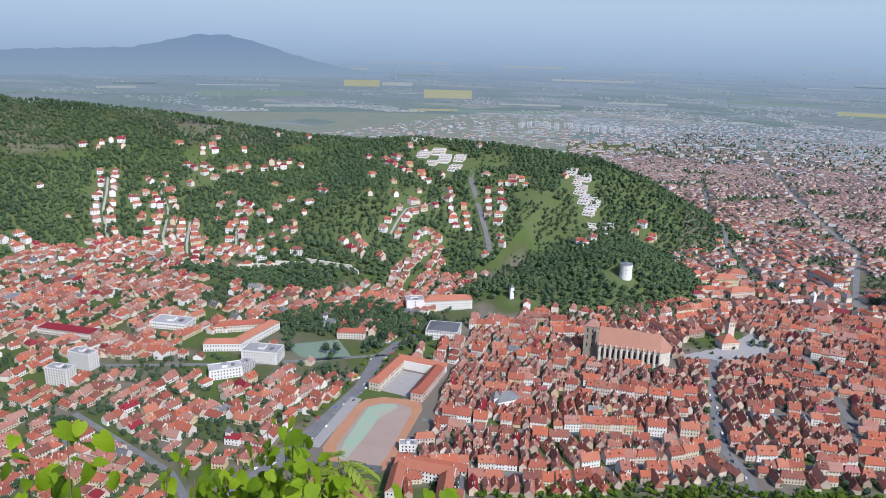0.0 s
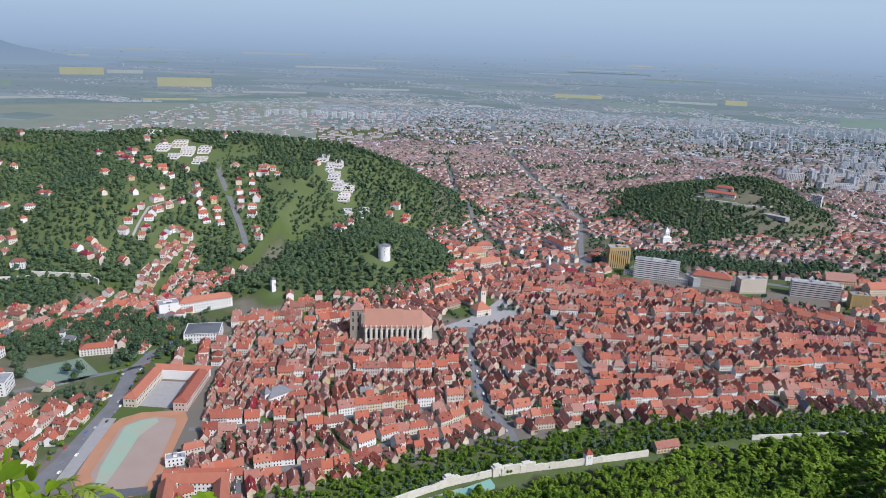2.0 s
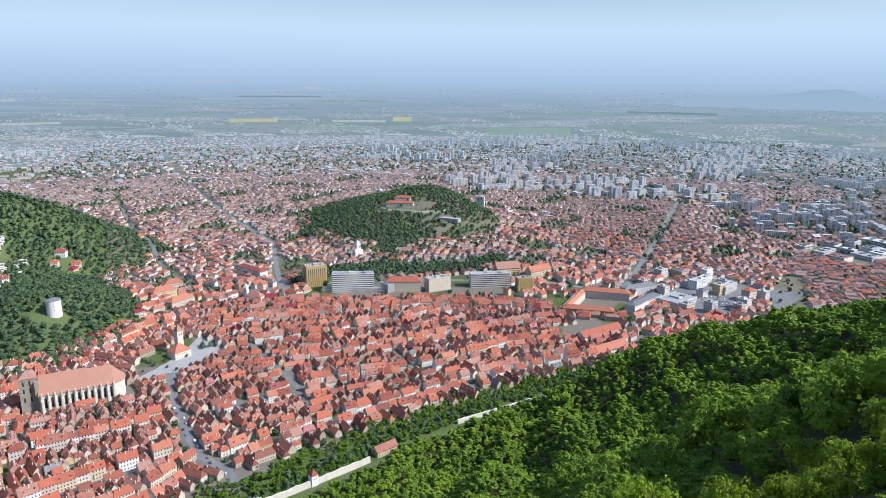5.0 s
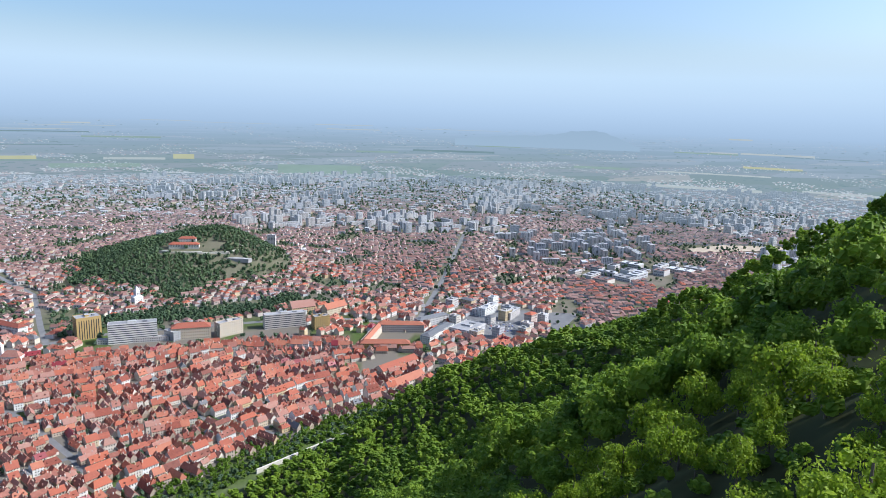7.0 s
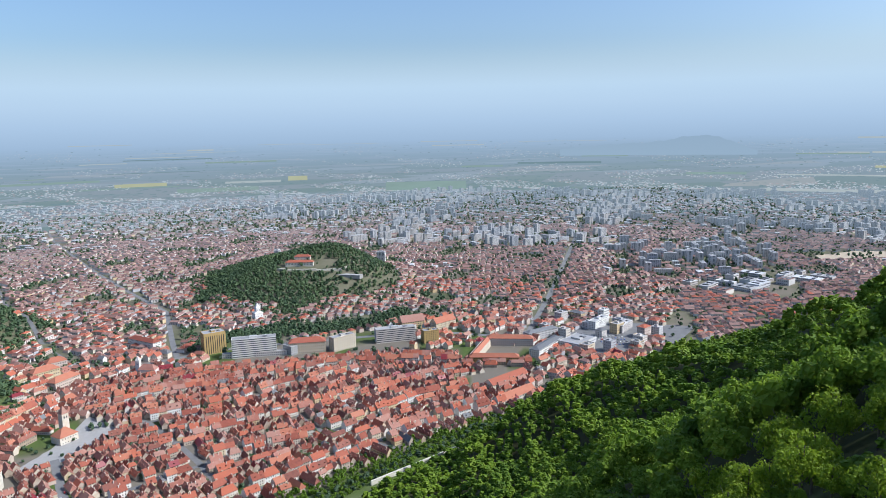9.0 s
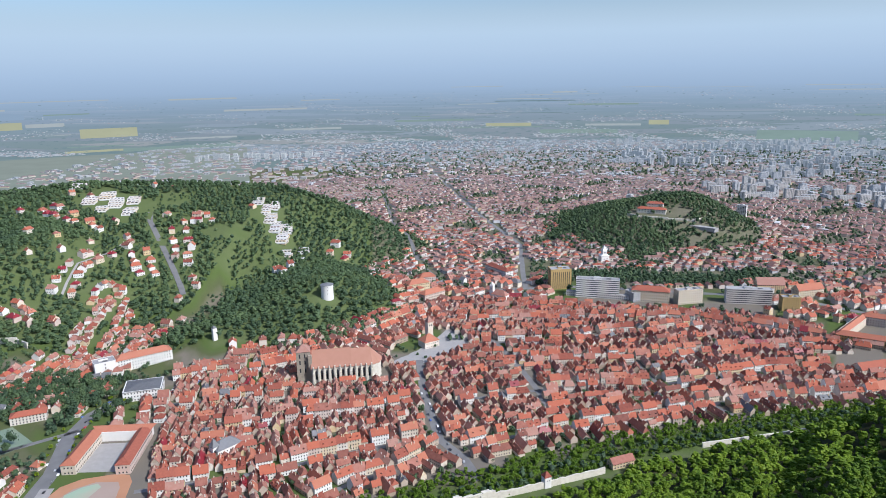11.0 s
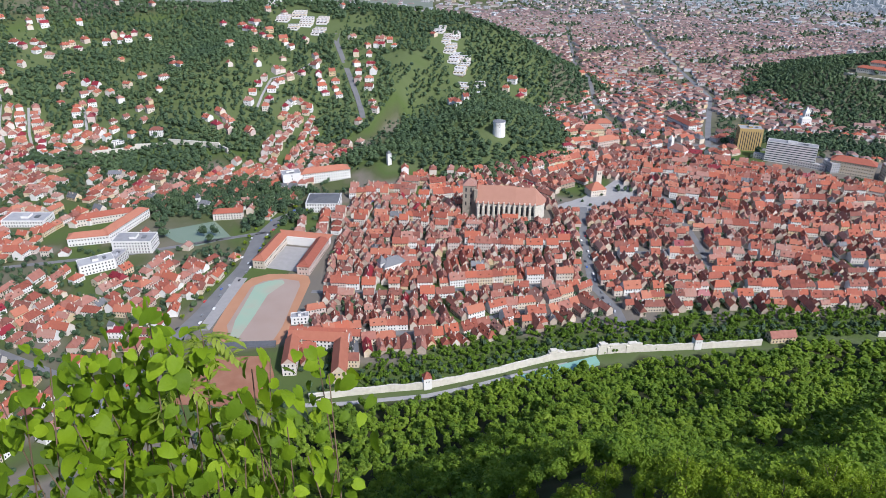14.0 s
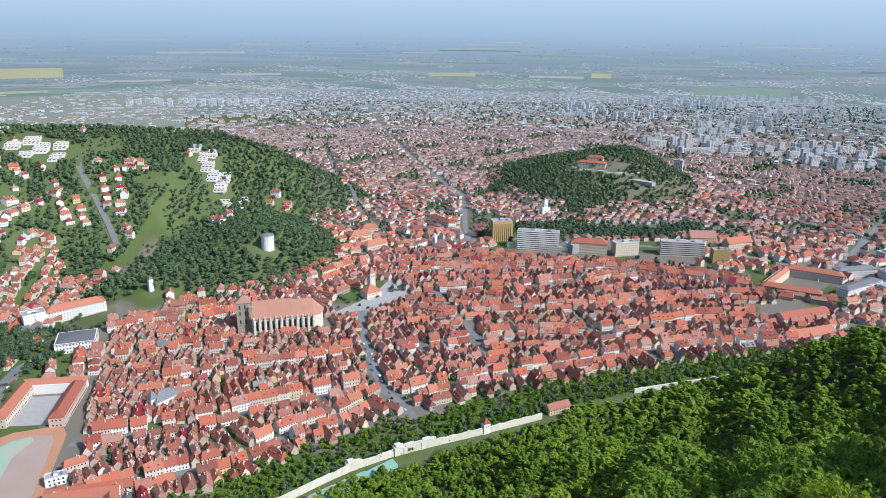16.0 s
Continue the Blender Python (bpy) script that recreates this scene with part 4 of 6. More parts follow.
# houses that fill the corners of the old town beside its larger buildings
filled = set()
for h in HOUSES:
    for a in (-1, 0, 1):
        for b in (-1, 0, 1):
            filled.add((int(h[0] // 6) + a, int(h[1] // 6) + b))


def gap_keep(x, y, r):
    return (int(x // 6), int(y // 6)) not in filled and zl(x, y) < 9 and seg_dist(np.array([x]), np.array([y]), FOOT)[2][0] > 0


quarter(-425, -290, 560, 870, 104, 13.0, 13.0, 24, 0.95, lambda x, y, r: gap_keep(x, y, r) and x > -428 + (800 - y) * 0.02, "valley", size=(9, 16), hmax=9)
quarter(370, 660, 745, 1190, 24, 14.0, 14.0, 25, 0.8, gap_keep, "valley", size=(10, 18), hmax=10)
quarter(-330, -225, 420, 480, 30, 12.0, 12.0, 26, 0.9, gap_keep, "valley", size=(8, 12), hmax=8)
quarter(-250, 60, 940, 1190, 40, 13.5, 13.5, 27, 0.85, gap_keep, "valley", size=(9, 17), hmax=9)

order_h = sorted(range(len(HOUSES)), key=lambda i: math.hypot(HOUSES[i][0] + 60, HOUSES[i][1] - 430))
things = {"old": 300, "wing": 280, "valley": 200, "hill": 150}
NAMES = {"old": ("town_house", "plastered town house with a pitched tile roof in a row", "house", "town houses of the old town"),
         "wing": ("courtyard_house", "narrow back house with a steep old tile roof", "house", "back houses of the old town"),
         "valley": ("family_house", "low plastered house with a tile roof and a garden", "house", "houses of the valley quarter"),
         "hill": ("villa", "plastered villa with a tile roof among hillside trees", "house", "villas on the hillside")}
joined = {}
for i in order_h:
    sp = HOUSES[i]
    d = sp[11]
    if things[d] > 0:
        things[d] -= 1
        w, r, c = Mb(), Mb(), Mb()
        house(w, r, c, sp)
        nm, lb, cat, grp = NAMES[d]
        t = thing(nm, lb if sp[8] is not RED_METAL else lb.replace("tile roof", "red sheet-metal roof"), cat, grp)
        part("wall", w, t)
        part("roof", r, t)
        for k in range(0, len(c.v), 16):
            one = Mb()
            one.add(c.v[k:k + 16], BOX + [tuple(i + 8 for i in f) for f in BOX], PLASTER)
            part("chimney", one, t)
    else:
        if d not in joined:
            joined[d] = (Mb(), Mb(), Mb())
        house(*joined[d], sp)
for d, (w, r, c) in joined.items():
    nm, lb, cat, grp = NAMES[d]
    t = thing(nm + "_rows", "further " + grp + ", plaster walls and tile roofs", "houses", kind="stuff")
    for pn, mb in (("wall", w), ("roof", r), ("chimney", c)):
        if mb.v:
            tagged(part(pn, mb, t), kind="stuff")


# ---------------------------------------------------------------- the newer town on the plain
def many(name, label, spots, template, materials, category="houses"):
    """Copies of a small template (corners of a unit building, quads with a slot each) set down by arrays: x, y, z, heading, length, depth, height."""
    tv, tq, ts = template
    n = len(spots)
    if not n:
        return None
    x, y, z, deg, L, D, Hh = spots.T
    c, s = np.cos(np.radians(deg))[:, None], np.sin(np.radians(deg))[:, None]
    lx, ly = tv[None, :, 0] * L[:, None], tv[None, :, 1] * D[:, None]
    P = np.stack([x[:, None] + lx * c - ly * s, y[:, None] + lx * s + ly * c, z[:, None] + tv[None, :, 2] * Hh[:, None]], -1).reshape(-1, 3)
    Q = (tq[None] + (np.arange(n) * len(tv))[:, None, None]).reshape(-1, 4)
    me = raw_mesh(name, P, Q, materials[0])
    for m in materials[1:]:
        me.materials.append(m)
    me.polygons.foreach_set("material_index", np.tile(ts, n).astype(np.int32))
    me.update()
    return tagged(new(name, me), label, category, kind="stuff")


def t_house(steep, panes=True):
    """Unit house: walls to 0.6 of the height, a hipped roof above, slightly larger than the walls."""
    v = [(x, y, z) for z in (-0.2, 0.70) for x, y in ((-.5, -.5), (.5, -.5), (.5, .5), (-.5, .5))]
    q = [(0, 1, 5, 4), (1, 2, 6, 5), (2, 3, 7, 6), (3, 0, 4, 7)]
    e = 0.53
    v += [(-e, -e, 0.67), (e, -e, 0.67), (e, e, 0.67), (-e, e, 0.67), (-steep, 0, 1), (steep, 0, 1), (steep, 0, 0.999), (-steep, 0, 0.999)]
    q += [(8, 9, 13, 12), (9, 10, 14, 13), (10, 11, 12, 13), (11, 8, 12, 15)]
    # two rows of dark panes on the long sides
    slots = [0] * 4 + [1] * 4
    for yy, o in ((-.505, 1), (.505, -1)) if panes else ():
        for k in range(3):
            for zz in (0.10, 0.36):
                b = len(v)
                xs = (-0.38 + k * 0.3, -0.24 + k * 0.3)
                v += [(xs[0], yy, zz), (xs[1], yy, zz), (xs[1], yy, zz + 0.15), (xs[0], yy, zz + 0.15)][::o]
                q.append((b, b + 1, b + 2, b + 3))
                slots.append(2)
    return np.array(v, float), np.array(q), np.array(slots)


def t_block(floors, bays):
    """Unit apartment block: body, flat roof with a stair head, recessed bands of panes and balconies floor by floor."""
    v, q, s = [], [], []

    def bx(x0, x1, y0, y1, z0, z1, slot, top=None):
        b = len(v)
        v.extend([(x, y, z) for z in (z0, z1) for x, y in ((x0, y0), (x1, y0), (x1, y1), (x0, y1))])
        for f in BOX[1:]:
            q.append(tuple(i + b for i in f))
            s.append(slot)
        if top is not None:
            s[-5] = top

    bx(-.5, .5, -.5, .5, -0.1, 1, 0, 1)
    bx(-.12, .12, -.2, .2, 1, 1.07, 0, 1)
    for f in range(floors):
        z0, z1 = (f + 0.35) / floors, (f + 0.80) / floors
        for k in range(bays):
            x0, x1 = -.47 + k * .94 / bays, -.47 + (k + 0.62) * .94 / bays
            for yy, o in ((-.505, 1), (.505, -1)):
                b = len(v)
                v.extend([(x0, yy, z0), (x1, yy, z0), (x1, yy, z1), (x0, yy, z1)][::o])
                q.append((b, b + 1, b + 2, b + 3))
                s.append(2)
        for xx, o in ((-.505, -1), (.505, 1)):
            b = len(v)
            v.extend([(xx, -.2, z0), (xx, .15, z0), (xx, .15, z1), (xx, -.2, z1)][::o])
            q.append((b, b + 1, b + 2, b + 3))
            s.append(2)
    return np.array(v, float), np.array(q), np.array(s)


def town_land(x, y):
    """Buildable land of the newer town: off the hills, off the parks, off the streets."""
    ok = (land(x, y) < 14) & (seg_dist(x, y, FOOT)[2] > 0)
    for line, h in STREETS[3:7]:
        ok &= seg_dist(x, y, line)[0] > h + 6
    ok &= ~((np.abs(y - 1210) < 45) & (x > 60) & (x < 520))
    ok &= ~in_rects(x, y, CLEAR, 12)
    return ok


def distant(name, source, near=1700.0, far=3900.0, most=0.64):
    """A surface of the outermost town: its own colour with pale haze mixed in as emission, more of it the farther out
    it stands.
    """
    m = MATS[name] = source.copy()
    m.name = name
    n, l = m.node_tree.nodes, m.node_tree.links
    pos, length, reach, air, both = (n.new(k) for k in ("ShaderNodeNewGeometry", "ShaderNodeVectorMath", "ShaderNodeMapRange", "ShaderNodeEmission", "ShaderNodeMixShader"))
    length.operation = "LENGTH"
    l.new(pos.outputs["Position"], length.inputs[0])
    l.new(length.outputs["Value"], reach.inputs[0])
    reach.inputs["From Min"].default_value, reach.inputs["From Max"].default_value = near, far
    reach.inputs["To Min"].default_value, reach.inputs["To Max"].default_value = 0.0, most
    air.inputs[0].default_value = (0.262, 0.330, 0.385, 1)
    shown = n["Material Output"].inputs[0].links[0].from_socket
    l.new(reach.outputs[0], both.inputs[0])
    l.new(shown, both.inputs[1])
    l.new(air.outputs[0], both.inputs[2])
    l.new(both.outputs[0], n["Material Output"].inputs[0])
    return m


# copies of the town's materials with the haze glow in them
HAZED_PALE, HAZED_PLASTER, HAZED_TILE, HAZED_ROOF, HAZED_FELT, HAZED_GLASS, HAZED_WHITE = (distant("outer_" + n, m) for n, m in (("concrete", PALE), ("plaster", PLASTER), ("tile", TILE_FAR), ("gravel_roof", PALE_ROOF), ("felt", BITUMEN), ("glass", GLASS), ("white", WHITE)))

rs2 = np.random.RandomState(17)
nx, ny = jitter(-800, 2700, 700, 2600, 16.5, 31, 0.22)
naz = np.degrees(np.arctan2(-nx, ny))
nr = np.hypot(nx, ny)
blocks_zone = (naz < -12) & (nr > 1750) & (noise2(nx, ny, 210, 6) > 0.56)
ok = town_land(nx, ny) & (naz < 24) & (naz > -70) & ((ny > 1150) | (nx > 560) & (ny > 700)) & (noise2(nx, ny, 70, 4) < 0.80)

hx, hy = nx[ok & ~blocks_zone & (nr < 2500)], ny[ok & ~blocks_zone & (nr < 2500)]
grid_deg = np.where(noise2(hx, hy, 330, 9) > 0.5, 14, 58) + rs2.choice([0, 90], len(hx))
spots = np.stack([hx, hy, land(hx, hy), grid_deg + rs2.uniform(-5, 5, len(hx)), rs2.uniform(9, 19, len(hx)), rs2.uniform(8, 12, len(hx)), rs2.uniform(6, 11, len(hx))], -1)
cut = rs2.randint(0, 3, len(hx))
for k, steep in enumerate((0.05, 0.22, 0.49)):
    for lo, hi in ((0, 1600), (1600, 9000)):
        m = (cut == k) & (np.hypot(hx, hy) >= lo) & (np.hypot(hx, hy) < hi)
        many("town_houses", "houses of the newer town, pale walls under red-brown roofs", spots[m], t_house(steep, lo == 0), [PALE if k == 1 else PLASTER, TILE if k == 0 else TILE_FAR, GLASS] if lo == 0 else [HAZED_PALE if k == 1 else HAZED_PLASTER, HAZED_TILE, HAZED_GLASS])

# long terraces, halls and blocks further out
ox, oy = jitter(-1900, 3800, 800, 3880, 33, 33, 0.36)
oaz = np.degrees(np.arctan2(-ox, oy))
orr = np.hypot(ox, oy)
dens = noise2(ox, oy, 300, 12)
ok = town_land(ox, oy) & (oaz < 50) & (oaz > -70) & (orr < 3880) & (orr > 1700) & (rs2.random_sample(len(ox)) < np.clip(1.25 - np.interp(oaz, [0, 24, 50], [0, 0.75, 0.95]) - np.clip((orr - 3000) / 2200, 0, 1) * 0.4, 0, 1))
tall = ok & (oaz < -8) & (noise2(ox, oy, 210, 6) > 0.54) & (dens > 0.30) & (rs2.random_sample(len(ox)) < 0.42)
low = ok & ~tall & ((orr > 2350) | (oaz < -12) & (noise2(ox, oy, 210, 6) > 0.50))
tx, ty = ox[tall], oy[tall]
deg = np.where(noise2(tx, ty, 400, 5) > 0.5, 8, 62) + rs2.choice([0, 0, 90], len(tx))
kind = rs2.randint(0, 3, len(tx))
orderb = np.argsort(np.hypot(tx, ty))
BLOCKS = (t_block(10, 5), t_block(5, 9), t_block(8, 6))
DIMS = ((20, 14, 30), (44, 12, 15), (26, 13, 24))
bspots = np.stack([tx, ty, land(tx, ty), deg, np.array([DIMS[k][0] for k in kind]) * rs2.uniform(0.8, 1.2, len(tx)), np.array([DIMS[k][1] for k in kind]) * 1.0, np.array([DIMS[k][2] for k in kind]) * rs2.uniform(0.9, 1.1, len(tx))], -1)
for n, i in enumerate(orderb[:90]):
    v, q, sl = BLOCKS[kind[i]]
    X = bspots[i]
    me = raw_mesh("apartment_block", v * [X[4], X[5], X[6]], q, HAZED_PALE)
    me.materials.append(HAZED_FELT)
    me.materials.append(HAZED_GLASS)
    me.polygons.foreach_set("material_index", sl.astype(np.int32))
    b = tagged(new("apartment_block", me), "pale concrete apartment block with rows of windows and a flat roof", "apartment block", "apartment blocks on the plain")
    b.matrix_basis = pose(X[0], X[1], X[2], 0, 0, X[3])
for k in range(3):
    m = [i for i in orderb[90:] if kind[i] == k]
    many("far_apartment_blocks", "pale apartment blocks of the outer town", bspots[m], BLOCKS[k], [HAZED_PALE, HAZED_FELT, HAZED_GLASS], "apartment blocks")
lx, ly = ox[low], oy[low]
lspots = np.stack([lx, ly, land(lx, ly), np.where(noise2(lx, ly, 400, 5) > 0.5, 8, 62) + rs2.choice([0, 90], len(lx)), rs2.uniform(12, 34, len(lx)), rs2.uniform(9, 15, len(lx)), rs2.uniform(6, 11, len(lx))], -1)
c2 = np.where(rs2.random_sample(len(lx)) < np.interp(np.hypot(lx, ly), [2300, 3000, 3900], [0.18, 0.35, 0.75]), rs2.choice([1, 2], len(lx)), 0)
many("outer_houses", "houses and terraces of the outer town under red-brown roofs", lspots[c2 == 0], t_house(0.4, False), [HAZED_PLASTER, HAZED_TILE, HAZED_GLASS])
many("outer_halls", "long pale halls and sheds of the outer town", lspots[c2 == 1], t_block(2, 3), [HAZED_PALE, HAZED_ROOF, HAZED_GLASS], "halls")
many("outer_sheds", "low flat-roofed buildings of the outer town", lspots[c2 == 2], t_block(2, 3), [HAZED_PALE, HAZED_ROOF, HAZED_GLASS], "buildings")

slab("goods_yard", [(1560, 1255), (1590, 1300), (1740, 1300), (1900, 1190), (1860, 1150), (1720, 1210)], 2.6, CLAY_YARD, "bare sandy goods yard beside the railway", "yard", thick=3)
rh = random.Random(12)
for k in range(16):
    x, y = 1085 + (k % 6) * 58 + rh.uniform(-12, 12), 1100 + (k // 6) * 50 + rh.uniform(-10, 10)
    mb = Mb()
    f = Fr(x, y, zl(x, y), 18 + rh.choice((0, 0, 90)) + rh.uniform(-6, 6))
    w_, d_, h_ = rh.uniform(12, 30), rh.uniform(7, 16), rh.uniform(6, 13)
    box(mb, f, -w_, w_, -d_, d_, -2, h_, rh.choice((PALE, PALE, PLASTER)), rh.choice((PALE_ROOF, BITUMEN, BITUMEN, TILE_FAR)))
    for s_ in (-1, 1):
        windows(mb, f, -w_, w_, s_ * d_, 0.5, 2, h_ / 2, 4.5, s_, 3.0, 1.6)
    t_ = thing("factory_hall", "pale flat-roofed works hall with window bands", "hall", "works halls below the mountain")
    part("wall", mb, t_)
    for q_ in (-0.5, 0.3):
        sk = Mb()
        box(sk, f, q_ * w_ - 3, q_ * w_ + 3, -d_ * 0.6, d_ * 0.6, h_, h_ + 1.6, GREY_ROOF)
        part("skylight", sk, t_)

# trees along the boulevard beside the sports ground
for k in range(46):
    sx_, sy_ = lerp_line(STREETS[0][0], (k // 2 + 0.5) / 23)
    sx2, sy2 = lerp_line(STREETS[0][0], min(1, (k // 2 + 0.7) / 23))
    f_ = Fr(sx_, sy_, 0, math.degrees(math.atan2(sy2 - sy_, sx2 - sx_)))
    x_, y_, _ = f_.p(rnd.uniform(-2.5, 2.5), (10.5 if k % 2 else -10.0))
    if k % 2 == 0 and sy_ > 430 and sy_ < 560:
        continue
    t_ = copy_thing(tree_protos[k % 5], Matrix())
    g_ = rnd.uniform(0.38, 0.62)
    t_.matrix_basis = Matrix.LocRotScale((x_, y_, zl(x_, y_) - 0.2), Euler((0, 0, rnd.uniform(0, 6.28))), (g_, g_, g_ * rnd.uniform(0.9, 1.2)))
    tagged(t_, "street tree in leaf beside the boulevard", "tree", "trees along the boulevard")

# ---------------------------------------------------------------- woods and garden trees away from the mountain
wx, wy = jitter(-1950, -120, 560, 1700, 9.3, 41)
wz = land(wx, wy)
wr = np.hypot(wx, wy)
hs = np.array([(h[0], h[1]) for h in HOUSES if h[11] in ("hill", "valley")])
wood = (seg_dist(wx, wy, FOOT)[2] > 0) & ((wz > 4) | in_poly(wx, wy, BELT))
dense = (wx > -500) & (wz < 82) & (wy < 1330)
mead = noise2(wx, wy, 75, 13)
bush = (mead >= 0.84) & ~dense | (np.hypot((wx + 520) / 1.5, wy - 1207) < 30)
wood &= ~bush | (rs2.random_sample(len(wx)) < np.where(mead > 0.92, 0.5, 0.85) * np.where(np.hypot((wx + 520) / 1.5, wy - 1207) < 30, 0.15, 1))
wood &= ~((wx > -520) & (wx < -400) & (wz > 80) & (wz < 112) & (noise2(wx, wy, 45, 3) > 0.62))
cell = set()
for h in hs:
    for a in (-1, 0, 1):
        for b in (-1, 0, 1):
            cell.add((int(h[0] // 8) + a, int(h[1] // 8) + b))
taken = np.array([(int(a // 8), int(b // 8)) in cell for a, b in zip(wx, wy)])
wood &= ~taken & ~in_rects(wx, wy, CLEAR, 6)
for line, hw in STREETS:
    wood &= seg_dist(wx, wy, line)[0] > hw + 3
wood &= ~(in_rects(wx, wy, [(-455, 1262, -45, 66, 22), (-770, 1275, -20, 70, 45)]))
wood &= ~((np.hypot(wx + 282, wy - 975) < 24) | (np.hypot(wx + 397, wy - 848) < 9))
wx, wy, wz, wr, bush = wx[wood], wy[wood], wz[wood], wr[wood], bush[wood]
w_rad = rs2.uniform(3.4, 6.8, len(wx)) * np.where(wr > 1300, 1.12, 1) * np.where(bush, 0.6, 1)
w_tint = np.clip(0.6 * rs2.beta(2, 2, len(wx)) + 0.5 * noise2(wx, wy, 60, 2) + 0.06 + np.where(bush, 0.15, 0), 0, 1)
wxyz = np.stack([wx, wy, wz + rs2.uniform(3.5, 7, len(wx)) * np.where(bush, 0.4, 1)], -1)
for lo, hi, cnt, sz in ((0, 1150, 8, 0.32), (1150, 5000, 3, 0.40)):
    m = (wr >= lo) & (wr < hi)
    scatter("hill_wood", "mixed woodland in spring leaf on the hills behind the town", wxyz[m], w_rad[m], w_rad[m] * 1.05, cnt, sz, LEAF_FAR, 50 + cnt, tint=w_tint[m], lobes=4 if lo == 0 else 2)
# the castle hill, the park at its foot and the trees of the newer town
px, py = jitter(-700, 2600, 1130, 3300, 16.5, 43)
pz = land(px, py)
paz = np.degrees(np.arctan2(-px, py))
park = (np.abs(py - 1210 - (px - 290) * -0.05) < 45) & (px > 70) & (px < 560)
take = park | (noise2(px, py, 70, 4) > 0.70) & (paz > -68) & (paz < 26) | (rs2.random_sample(len(px)) < 0.32) & (paz > -68) & (paz < 26)
take &= (seg_dist(px, py, FOOT)[2] > 0) & (seg_dist(px, py, STREETS[3][0])[0] > 14) & ~((px < 0) & (pz > 8))
px, py, pz = px[take], py[take], pz[take]
p_rad = rs2.uniform(3.5, 7.0, len(px))
scatter("town_trees", "trees in parks and gardens of the newer town and on the castle hill", np.stack([px, py, pz + 5], -1), p_rad, p_rad * 1.1, 2, 0.5, LEAF_FAR, 61, "trees", lobes=2, tint=np.clip(rs2.beta(2, 2.5, len(px)) * 0.7 + 0.05, 0, 1))
cxx, cyy = jitter(60, 620, 1280, 2050, 9.0, 46)
c_ok = (land(cxx, cyy) > 6) & ((cxx < 330) & (cyy < 1700) | (rs2.random_sample(len(cxx)) < np.clip(land(cxx, cyy) / 60, 0.25, 0.9))) & ~in_rects(cxx, cyy, [(310, 1515, -20, 62, 34), (375, 1455, -30, 34, 16)])
cxx, cyy = cxx[c_ok], cyy[c_ok]
c_rad = rs2.uniform(3.8, 6.4, len(cxx))
scatter("castle_wood", "woodland on the slopes of the castle hill", np.stack([cxx, cyy, land(cxx, cyy) + 4.5], -1), c_rad, c_rad * 1.1, 5, 0.40, LEAF_FAR, 65, lobes=4, tint=np.clip(rs2.beta(2, 2, len(cxx)) * 0.7 + 0.4 * noise2(cxx, cyy, 50, 3) + 0.15, 0, 1))
# the planted belt between the hotels and the castle hill, and the copses at the hill's foot
bx_, by_ = jitter(40, 470, 1165, 1300, 8.6, 49)
b_ok = ((np.abs(by_ - 1205 + 0.10 * (bx_ - 250)) < 30) | (noise2(bx_, by_, 50, 6) > 0.62)) & ~in_rects(bx_, by_, CLEAR + [(167, 1302, 20, 12, 9)], 4)
for line, hw in STREETS:
    b_ok &= seg_dist(bx_, by_, line)[0] > hw + 3
bx_, by_ = bx_[b_ok], by_[b_ok]
b_rad = rs2.uniform(3.6, 6.4, len(bx_))
scatter("park_belt", "dense dark green belt of park trees behind the hotels", np.stack([bx_, by_, land(bx_, by_) + 5], -1), b_rad, b_rad * 1.1, 8, 0.36, LEAF_FAR, 67, "trees", lobes=5, tint=np.clip(rs2.beta(2, 2.4, len(bx_)) * 0.8, 0, 1))
# trees among the houses below the end of the mountain, and the planted strip inside the town wall
ex, ey = jitter(520, 1500, 830, 1300, 15, 44)
e_ok = town_land(ex, ey) & (rs2.random_sample(len(ex)) < 0.35)
ex, ey = ex[e_ok], ey[e_ok]
e_rad = rs2.uniform(2.8, 5.0, len(ex))
scatter("suburb_trees", "garden trees among the houses below the mountain", np.stack([ex, ey, land(ex, ey) + 4], -1), e_rad, e_rad * 1.1, 4, 0.5, LEAF_FAR, 63, "trees", lobes=4)
vx, vy = jitter(-250, 400, 370, 740, 5.6, 45)
vd, _, vs = seg_dist(vx, vy, FOOT)
v_ok = (vs > 0) & (vd > 5) & (vd < 44 + 22 * noise2(vx, vy, 30, 2)) & (vx > -228) & (rs2.random_sample(len(vx)) < 0.9) & ~np.array([(int(a // 2), int(b // 2)) in taken_cells for a, b in zip(vx, vy)])
vx, vy = vx[v_ok], vy[v_ok]
v_rad = rs2.uniform(1.8, 4.2, len(vx))
scatter("wall_gardens", "shrubs and trees in the gardens inside the town wall", np.stack([vx, vy, v_rad * 0.8], -1), v_rad, v_rad * 1.15, 26, 0.22, LEAF, 64, "trees", lobes=6, tint=np.clip(rs2.beta(2, 2.2, len(vx)) * 0.5, 0, 1))
